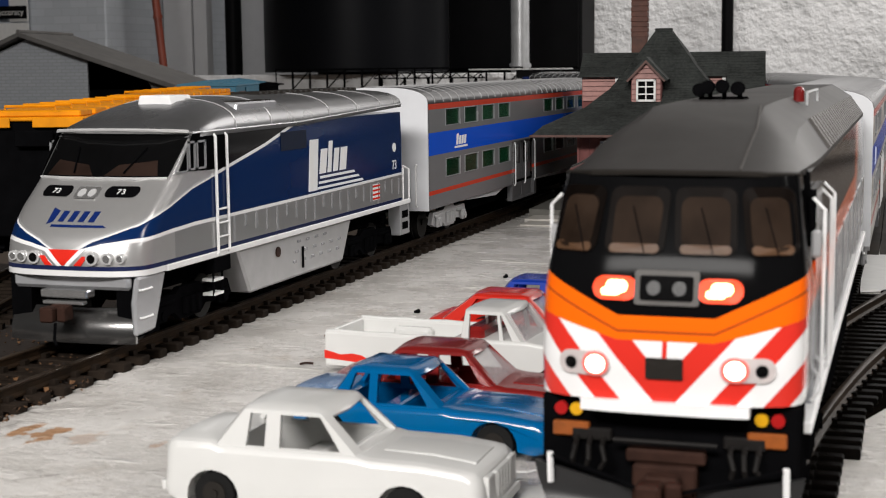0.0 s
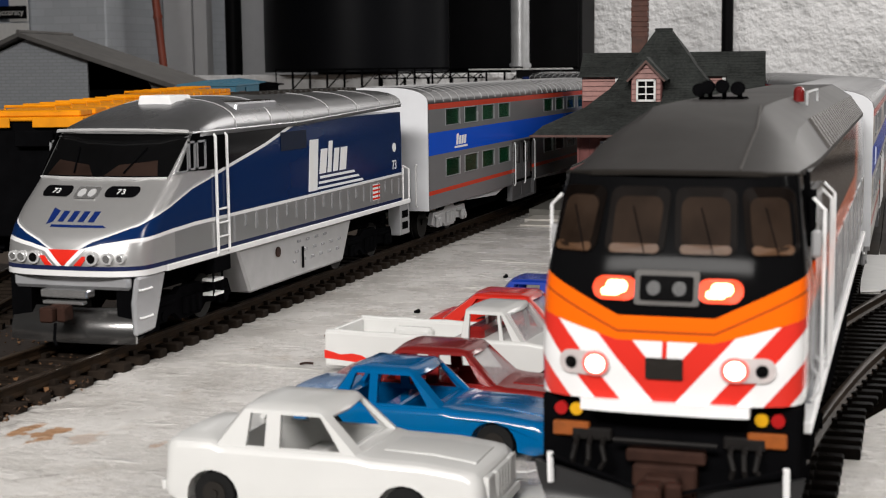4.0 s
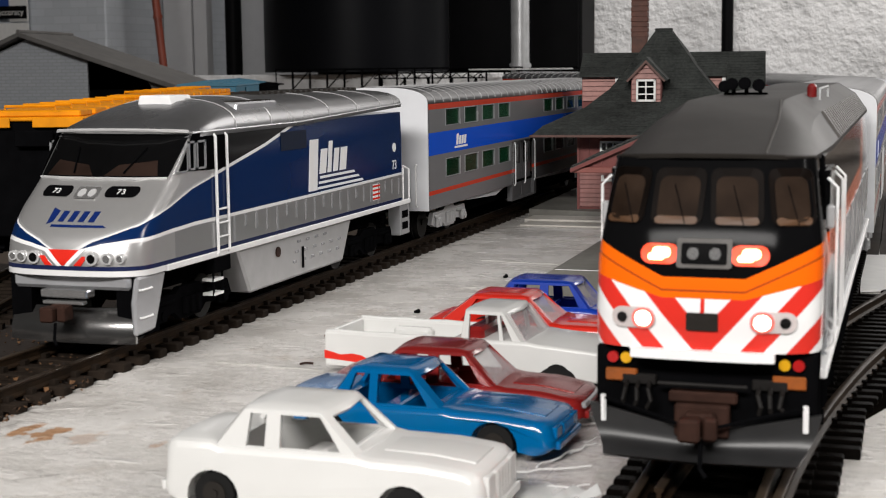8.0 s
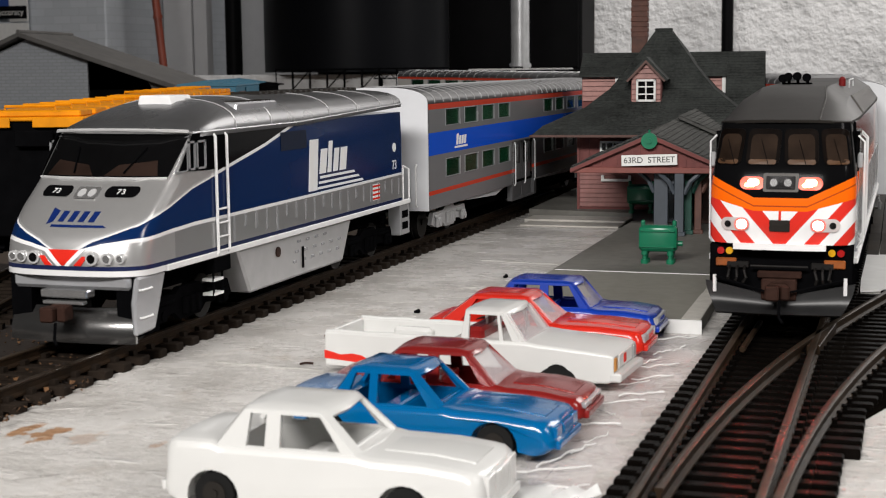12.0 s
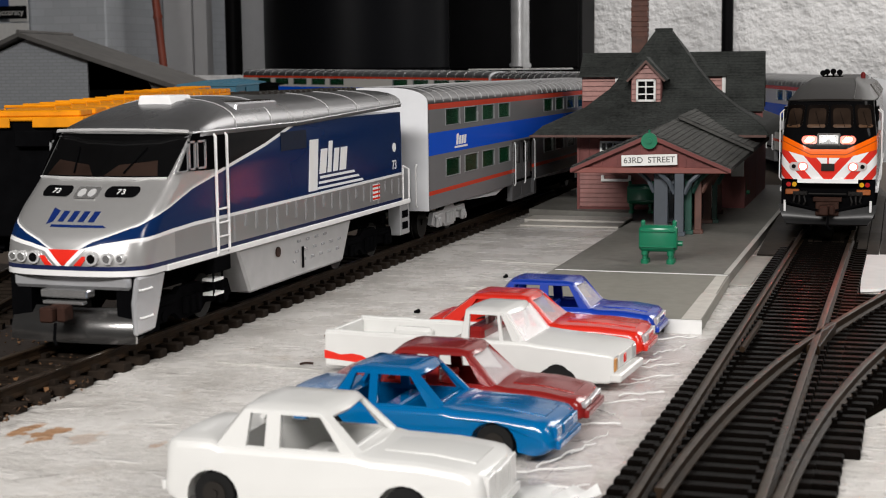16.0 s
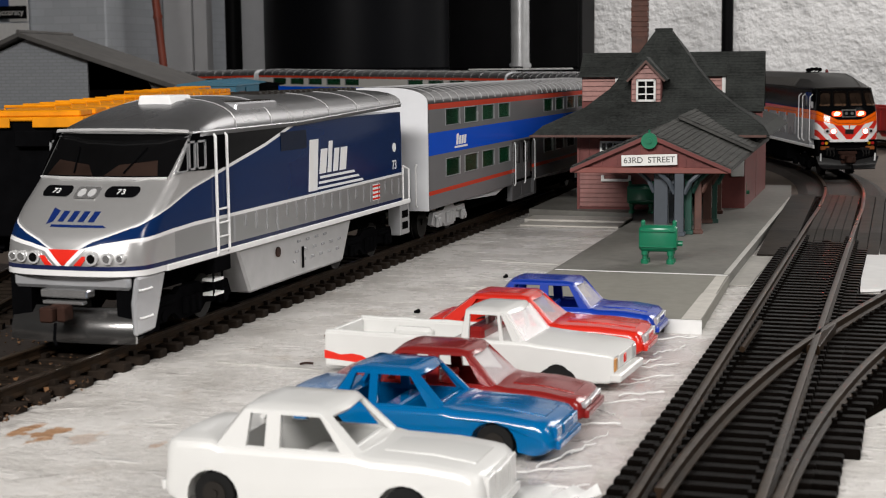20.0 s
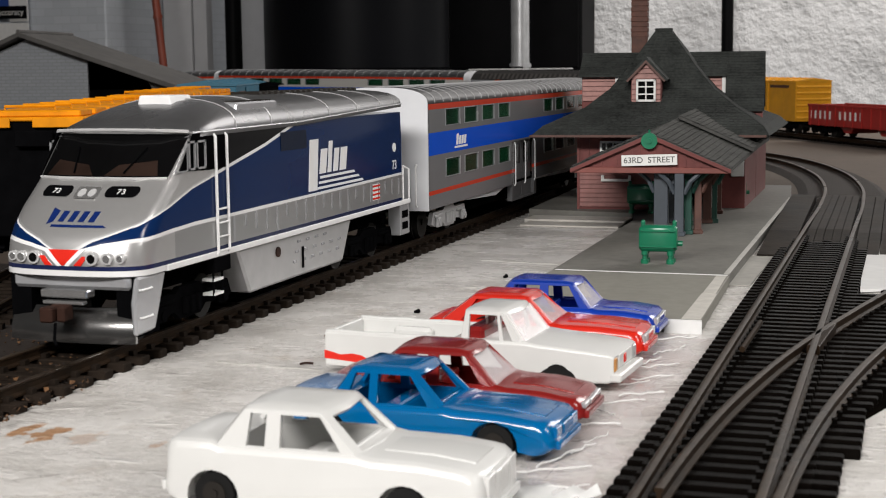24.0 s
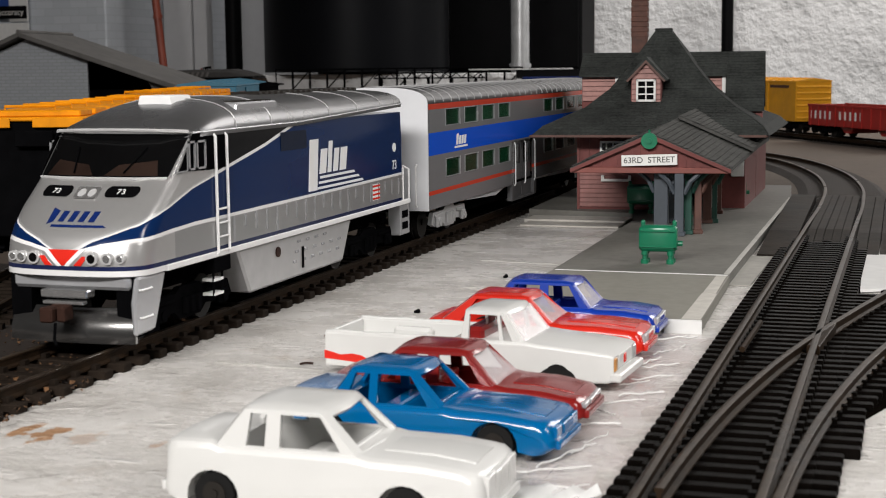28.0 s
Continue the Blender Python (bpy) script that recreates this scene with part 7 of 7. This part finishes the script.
def boxcar(m, mat, label, long=150, roof_mat=None, top=48):
    t = thing("box_car", m, label, "freight car")
    w = 16.8
    bm = B()
    box(bm, -w, w, 0, long, 10.5, top - 3, 0.3)
    body = part("body", bm, mat, t)
    bm = B()
    prism(bm, [(-w - 0.6, top - 3), (w + 0.6, top - 3), (w + 0.3, top - 2.2), (0, top), (-w - 0.3, top - 2.2)], -0.8, long + 0.8, "y")
    roof = part("roof", bm, roof_mat or mat, t)
    for k in range(12):
        bm = B()
        prism(bm, [(-w - 0.5, top - 2.6), (-w - 0.5, top - 1.7), (0, top + 0.6), (w + 0.5, top - 1.7), (w + 0.5, top - 2.6), (0, top - 0.4)], 5 + k * 12.6, 6.4 + k * 12.6, "y")
        part("roof_rib", bm, roof_mat or mat, roof)
    for yy, s in ((0, -1), (long, 1)):
        for k in range(6):
            bm = B()
            rod(bm, [(-w + 1.2, yy + s * 0.2, 13.5 + k * 5.4), (w - 1.2, yy + s * 0.2, 13.5 + k * 5.4)], 1.15, 8)
            part("end_rib", bm, mat, body)
    for s in (-1, 1):
        bm = B()
        box(bm, min(s * w, s * (w + 0.9)), max(s * w, s * (w + 0.9)), long / 2 - 16, long / 2 + 16, 11, top - 4, 0.2)
        part("sliding_door", bm, mat, body)
        bm = B()
        box(bm, min(s * w, s * (w + 0.2)), max(s * w, s * (w + 0.2)), 14, 56, top - 8.5, top - 6)
        part("letter_bar", bm, M_BROWN, body)
    freight_base(t, long)
    return t


hopper(pose(0.0167, 1.1175, 0.0046, 0, 0, 30))
boxcar(pose(-0.0817, 1.298, 0.0046, 0, 0, 28), M_GOLD, "golden yellow model box car with ribbed ends", 150, M_GOLD)


# ---- left: short yellow-roofed cars and a teal car on the far siding ----
def yellow_car(m):
    t = thing("covered_hopper", m, "black model covered hopper car with orange-yellow roof", "freight car", "yellow-roofed cars")
    long, w = 172, 17.5
    bm = B()
    box(bm, -w + 1.5, w - 1.5, 0.5, long - 0.5, 10, 46.4, 0.4)
    part("body", bm, M_BLACK_PL, t)
    for x in (-16.2, 13.0):
        for y in (1, 40, 80, 120, long - 3):
            bm = B()
            box(bm, x, x + 3.2, y, y + 2.0, 12, 46.4)
            part("post", bm, M_BLACK_PL, t)
    bm = B()
    box(bm, -w, w, -0.5, long + 0.5, 46.4, 47.6, 0.3)
    roof = part("roof", bm, M_YELLOW, t, "orange-yellow roof panel")
    for k in range(8):
        bm = B()
        box(bm, -w + 2 + 1.5 * (k % 2), w - 2, 4 + k * 21, 20 + k * 21, 47.6, 49.6, 0.4)
        hatch = part("hatch", bm, M_YELLOW, roof)
        bm = B()
        rod(bm, [(-10, 10 + k * 21, 49.5), (-10, 10 + k * 21, 50.8), (6, 10 + k * 21, 50.8), (6, 10 + k * 21, 49.5)], 0.5, 6)
        part("hatch_bar", bm, M_YELLOW, hatch)
    for s in (-1, 1):
        bm = B()
        for k in range(28):
            box(bm, min(s * (w - 0.2), s * (w + 0.6)), max(s * (w - 0.2), s * (w + 0.6)), 2 + k * 6, 4 + k * 6, 44.6, 47.3)
        part("roof_fringe", bm, M_YELLOW, roof)
    bm = B()
    box(bm, -w, -w + 12, -1.2, -0.4, 44.4, 47.5, 0.2)
    part("end_plate", bm, M_YELLOW, roof)
    bm = B()
    box(bm, w - 16, w, -1.2, -0.4, 44.4, 47.5, 0.2)
    part("end_plate", bm, M_YELLOW, roof)
    bm = B()
    box(bm, -4, 8, -2.2, -1.0, 38.5, 43.5, 0.3)
    part("brake_box", bm, M_BLACK_PL, t)
    freight_base(t, long)
    return t


_sx, _sy, _ux, _uy = -262.7, 387.6, -0.319, 0.948
SIDING = smooth_path([(_sx + _ux * d, _sy + _uy * d) for d in (-150, 0, 150, 300, 450, 600, 750)])
track("siding_track", SIDING, 5, 880, 7.0, M_TIE_BROWN, "back siding track on brown sleepers")


def on_siding(d, z=0.0046):
    return pose((_sx + _ux * d) * MM, (_sy + _uy * d) * MM, z, 0, 0, 18.6)


car1 = yellow_car(on_siding(0))
copy_thing(car1, on_siding(182, 0.0060))
boxcar(on_siding(364), M_TEAL, "teal blue model box car behind yellow cars", 110, None, 55)
boxcar(on_siding(484), M_BLACK_PL, "black model box car on the back siding", 110, None, 52)


# ---- grey brick freight shed ----
def brick_grey(name, pale, wide, tall):
    n = Nodes(name)
    x, y, z = n.xyz()
    br = n.add("ShaderNodeTexBrick")
    br.inputs["Scale"].default_value = 1.0
    br.inputs["Mortar Size"].default_value = 0.0004
    br.inputs["Brick Width"].default_value = wide
    br.inputs["Row Height"].default_value = tall
    br.inputs["Color1"].default_value = (0.27 * pale, 0.285 * pale, 0.305 * pale, 1)
    br.inputs["Color2"].default_value = (0.245 * pale, 0.26 * pale, 0.28 * pale, 1)
    br.inputs["Mortar"].default_value = (0.215 * pale, 0.228 * pale, 0.242 * pale, 1)
    comb = n.add("ShaderNodeCombineXYZ")
    n.link(n.math("ADD", x, y), comb.inputs[0])
    n.link(z, comb.inputs[1])
    n.link(comb.outputs[0], br.inputs["Vector"])
    n.bump(br.outputs["Fac"], -0.3, 0.0004)
    return n.done(br.outputs["Color"], 0.75)


M_BRICK_GREY = brick_grey("grey painted model brick", 0.95, 0.0075, 0.0028)
M_PIER = brick_grey("grey painted block", 1.75, 0.028, 0.011)
M_SHED_ROOF = plain("dusty grey shed roof", (0.085, 0.081, 0.077), 0.8, 0, 0.3, 90, 0.4)


def freight_shed(m):
    t = thing("freight_shed", m, "grey painted brick model freight shed with an open front", "shed")
    w = 150
    bm = B()
    prism(bm, [(-105, 0), (0, 0), (0, 74), (-52, 92), (-105, 70)], 0, 2.5, "y")
    front = part("gable_wall", bm, M_BRICK_GREY, t)
    bm = B()
    box(bm, -105, -102.5, 2.5, 96, 0, 66)
    part("side_wall", bm, M_BRICK_GREY, t)
    # Rear wall is black: the darkness inside the shed is put into its colour.
    bm = B()
    prism(bm, [(-105, 0), (79, 0), (79, 46), (-53, 92), (-105, 67)], 96, 98.5, "y")
    part("rear_wall", bm, M_BLACK_PL, t)
    bm = B()
    box(bm, 76.5, 79, 2.5, 96, 0, 46)
    part("side_wall", bm, M_BRICK_GREY, t)
    bm = B()
    prism(bm, [(64, 36), (79, 36), (79, 48), (50, 58)], 0, 2.5, "y")
    part("front_fascia", bm, M_SHED_ROOF, t)
    # Solid black box fills the open front in place of interior shade.
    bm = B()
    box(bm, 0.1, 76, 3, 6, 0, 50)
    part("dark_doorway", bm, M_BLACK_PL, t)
    bm = B()
    prism(bm, [(-53, 98), (-53, 94), (88, 46), (96, 46), (96, 48)], -14, 110, "y", 0.4)
    part("roof_slope", bm, M_SHED_ROOF, t, "dusty grey roof")
    bm = B()
    prism(bm, [(-53, 98), (-53, 94), (-118, 66), (-118, 70)], -14, 110, "y", 0.4)
    part("roof_slope", bm, M_SHED_ROOF, t, "dusty grey roof")
    bm = B()
    cyl(bm, -53, 48, 98.5, 1.6, 124, "y", 10)
    part("ridge", bm, M_SHED_ROOF, t)
    return t


freight_shed(pose(-0.652, 1.05, 0.0, 0, 0, 12))

# ---- background of the cellar ----
bm = B()
cyl(bm, -980, 1990, 300, 12.6, 2500, "z", 20)
tagged(part("black_pipe", bm, M_BLACK, None, "", 40), "thick black vertical pipe by the wall", "pipe")
tank = thing("black_tank", pose(-0.737, 1.88, 0.060), "large black cylindrical tank standing behind the layout", "tank")
bm = B()
cyl(bm, 0, 0, 305, 128, 610, "z", 64)
part("jacket", bm, M_TANK, tank, "", 40)
bm = B()
cyl(bm, 0, 0, -30, 55, 60, "z", 48)
part("base_ring", bm, M_BLACK, tank, "", 40)
dark_panel = thing("black_cabinet", pose(0, 0, 0), "flat black cabinet front beside the tank", "cabinet")
bm = B()
box(bm, -690, -478, 2152, 2246, -950, 900, 3)
part("carcass", bm, M_BLACK, dark_panel)
bm = B()
box(bm, -686, -482, 2146, 2151, 62, 896, 1.5)
part("door", bm, M_BLACK, dark_panel)
bm = B()
box(bm, -980, -475, 1796, 1812, -22, 57, 1)
_o = part("board", bm, M_WALL_WHITE, None)
tagged(_o, "white painted board low behind the layout", "board")
pipe = thing("steel_post", pose(-0.518, 1.94, 0.0), "shiny galvanised steel post", "post")
bm = B()
cyl(bm, 0, 0, 350, 12.6, 702, "z", 28)
part("tube", bm, M_STEEL, pipe, "", 40)
bm = B()
cyl(bm, 0, 0, 66, 15, 6, "z", 28)
part("collar", bm, M_STEEL, pipe, "", 40)
bm = B()
cyl(bm, -268, 2215, 300, 9, 700, "z", 20)
tagged(part("black_conduit", bm, M_BLACK, None, "", 40), "thin black conduit on the white wall", "pipe")
M_RUSTPIPE = plain("rust red pipe", (0.24, 0.055, 0.032), 0.5, 0, 0.3, 40, 0.2)
redpipe = thing("red_pipe", pose(-1.015, 1.83, 0.095, 0, -5.5, 0), "thin rust red pipe leaning by the grey wall", "pipe")
bm = B()
cyl(bm, 0, 0, 150, 5.6, 510, "z", 16)
part("tube", bm, M_RUSTPIPE, redpipe, "", 40)
for _z in (45, 120, 260):
    bm = B()
    cyl(bm, 0, 0, _z, 6.8, 5, "z", 16)
    part("coupling", bm, M_RUSTPIPE, redpipe, "", 40)

# grey block wall jutting forward on the far left, and a flat grey door
brick = thing("block_pier", pose(0, 0, 0), "grey painted block pier in the cellar corner", "pier", "", "structure")
bm = B()
box(bm, -1420, -1085, 1800, 2229, -950, 1500, 2)
part("masonry", bm, M_PIER, brick)
greydoor = thing("grey_door_panel", pose(0, 0, 0), "flat grey painted door panel with a dark seam", "door", "", "structure")
for _x0, _x1 in ((-1082, -1035), (-1032, -1010)):
    bm = B()
    box(bm, _x0, _x1, 1960, 1980, -900, 1200, 1)
    part("panel", bm, M_WALL_GREY, greydoor)
M_SIGNBLUE = plain("blue poster", (0.02, 0.06, 0.25), 0.5, 0, 0.15, 60, 0)
sign = thing("poster", pose(-1.229, 1.785, 0.144), "blue poster with a black word strip", "poster")
bm = B()
box(bm, -70, -3, -1, 0, 0, 120)
part("sheet", bm, M_SIGNBLUE, sign)
bm = B()
box(bm, -3, 28, -1, 0, -8, 120)
part("pale_sheet", bm, M_PAPER, sign)
bm = B()
box(bm, -32, 26, -2.2, -1.0, -4, 14)
strip = part("word_strip", bm, M_BLACK, sign)
words("word", "Accuracy", 12.0, M_TRIM, strip, pose(-0.001, -0.0024, 0.005, 90, 0, 0))
bm = B()
box(bm, -70, 28, -1, 0, -36, -10)
part("white_sheet", bm, M_PAPER, sign)


# ---- truss bridge standing on the far edge ----
def truss_bridge(m):
    t = thing("truss_bridge", m, "dark brown plastic model truss bridge on the table edge", "bridge")
    long, h, bays = 330, 27, 14
    for z in (0, h):
        bm = B()
        box(bm, 0, long, -1.2, 1.2, z, z + 2.0, 0.2)
        part("chord", bm, M_BLACK_PL, t)
    for k in range(bays + 1):
        x = long * k / bays
        bm = B()
        box(bm, max(0, x - 1.2), min(long, x + 1.2), -1.0, 1.0, 1.9, h)
        part("upright", bm, M_BLACK_PL, t)
        if k < bays and k % 2:
            bm = B()
            rod(bm, [(x, 0, 2), (x + long / bays, 0, h)], 0.9, 6)
            part("diagonal", bm, M_BLACK_PL, t)
    return t


truss_bridge(pose(-0.800, 1.745, 0.036, 0, 0, 6))
girder = thing("girder_bridge", pose(-0.640, 1.690, 0.051, 0, 0, 6), "dark model deck girder with zigzag bracing", "bridge")
for _z in (0, 6.5):
    bm = B()
    box(bm, 0, 140, -4, 4, _z, _z + 1.8, 0.2)
    part("chord", bm, M_BLACK_PL, girder)
for _k in range(10):
    bm = B()
    rod(bm, [(_k * 14, -3, 1), (_k * 14 + 7, -3, 7), (_k * 14 + 14, -3, 1)], 0.7, 6)
    part("bracing", bm, M_BLACK_PL, girder)
for _k in range(5):
    bm = B()
    box(bm, 8 + _k * 30, 10.5 + _k * 30, -3, 3, -50, 0, 0.2)
    part("pier_leg", bm, M_BLACK_PL, girder)
ledge = thing("shelf_strip", pose(-0.46, 1.74, 0.056, 0, 0, 6), "dark shelf strip with a white edge", "shelf")
bm = B()
box(bm, -70, 60, 0, 10, 5, 6.4)
part("white_edge", bm, M_PAPER, ledge)
bm = B()
box(bm, -10, 130, 1, 30, -6, 4.6)
part("plank", bm, M_BLACK, ledge)
bm = B()
box(bm, 0, 110, -8, 0.5, -14, -4, 0.4)
part("blue_strip", bm, M_NAVY, ledge)
bm = B()
prism(bm, [(-2.4, 0), (2.4, 0), (1.4, 9), (-1.4, 9)], -2, 2, "y", 0.3)
cone = part("orange_marker", bm, M_ORANGE)
cone.matrix_world = pose(-0.289, 1.66, 0.0475)
tagged(cone, "small orange marker on the shelf", "marker")

# loose brown scatter along the near end of the station track
_rnd = random.Random(11)
bm = B()
for _k in range(2600):
    _x, _y = _rnd.uniform(-262, -160), _rnd.uniform(196, 330)
    if -172 < _x or _rnd.random() < 0.25:
        _y = _rnd.uniform(150, 262)
    _r = _rnd.uniform(0.25, 0.8)
    _z = 0.9 if _x < -194 else 1.4
    _v = [bm.verts.new((_x + _r * _rnd.uniform(-1, 1), _y + _r * _rnd.uniform(-1, 1), _z + _r * _rnd.uniform(-0.4, 1.2))) for _i in range(4)]
    for _f in ((0, 1, 2), (0, 1, 3), (0, 2, 3), (1, 2, 3)):
        bm.faces.new([_v[_i] for _i in _f])
n = Nodes("rust and straw scatter")
_geo = n.add("ShaderNodeNewGeometry")
M_SCATTER = n.done(n.ramp(_geo.outputs["Random Per Island"], 0.15, 0.9, (0.006, 0.003, 0.002), (0.13, 0.06, 0.02)), 0.85)
tagged(part("ballast_scatter", bm, M_SCATTER), "loose rust brown scatter beside the station track", "ballast", "", "stuff")
# ---- the commuter train stands, then backs away and round the far curve ----
NOSE = [(0, 172.7), (5.7, 172.7), (6, 173.2), (6.5, 178), (7, 186), (7.5, 195.6), (8, 206.3), (8.5, 217.3), (9, 229.4),
        (9.5, 244.4), (10, 260), (10.5, 275.8), (11, 294), (11.5, 314), (12, 334.5), (12.5, 355), (13.2, 387), (14, 426),
        (14.5, 452), (15, 479.4), (15.5, 502.6), (16, 524.9), (16.5, 548.9), (17, 574.2), (17.5, 605.8), (18, 645), (18.5, 687.9),
        (19, 732.5), (19.5, 774.4), (20, 810.8), (20.5, 845.9), (21, 882.6), (21.5, 923), (22.5, 1014.5), (23.5, 1113.5),
        (24, 1165.5), (24.5, 1222), (25, 1280.3), (25.5, 1339.9), (26, 1401), (27, 1526), (28, 1653)]


def motions():
    nose0 = y_length(MAIN, 172.7) - 172.7
    a, b = [r[0] for r in NOSE], [r[1] for r in NOSE]
    times = [0.0, 5.7] + [6.0 + 0.25 * i for i in range(89)]

    def place(s, t1, t2):
        p1, _ = at_length(MAIN, s + t1)
        p2, _ = at_length(MAIN, s + t2)
        d = (p2 - p1).normalized()
        ang = math.degrees(math.atan2(-d.x, d.y))
        tilt = math.degrees(math.asin(d.z))
        o = p1 - d * t1
        return pose(o.x * MM, o.y * MM, (o.z + RAIL_TOP) * MM, tilt, 0, ang)
    offsets = [(commuter, 0.0, 42, 184)] + [(c, 236.0 + 305.0 * i, 33, 265) for i, c in enumerate(moving_coaches)]
    for ob, off, t1, t2 in offsets:
        rows = []
        for t in times:
            s = nose0 + float(np.interp(t, a, b)) + off
            rows.append((t, place(s, t1, t2)))
        walk(ob, rows)
        turn_wheels(ob, a, b)


def turn_wheels(ob, a, b):
    """Each wheelset rolls by the way that its train has gone."""
    gone = np.arange(b[0], b[-1], 7.0)
    moments = [0.0, 5.7] + [float(np.interp(g, b[1:], a[1:])) for g in gone[1:]] + [28.0]
    for truck_part in ob.children:
        for axle in truck_part.children:
            if axle.name.startswith("wheelset"):
                q = axle.matrix_basis.translation.copy()
                walk(axle, [(t, pose(q.x, q.y, q.z, -math.degrees((float(np.interp(t, a, b)) - b[0]) / 5.6), 0, 0)) for t in moments])


motions()
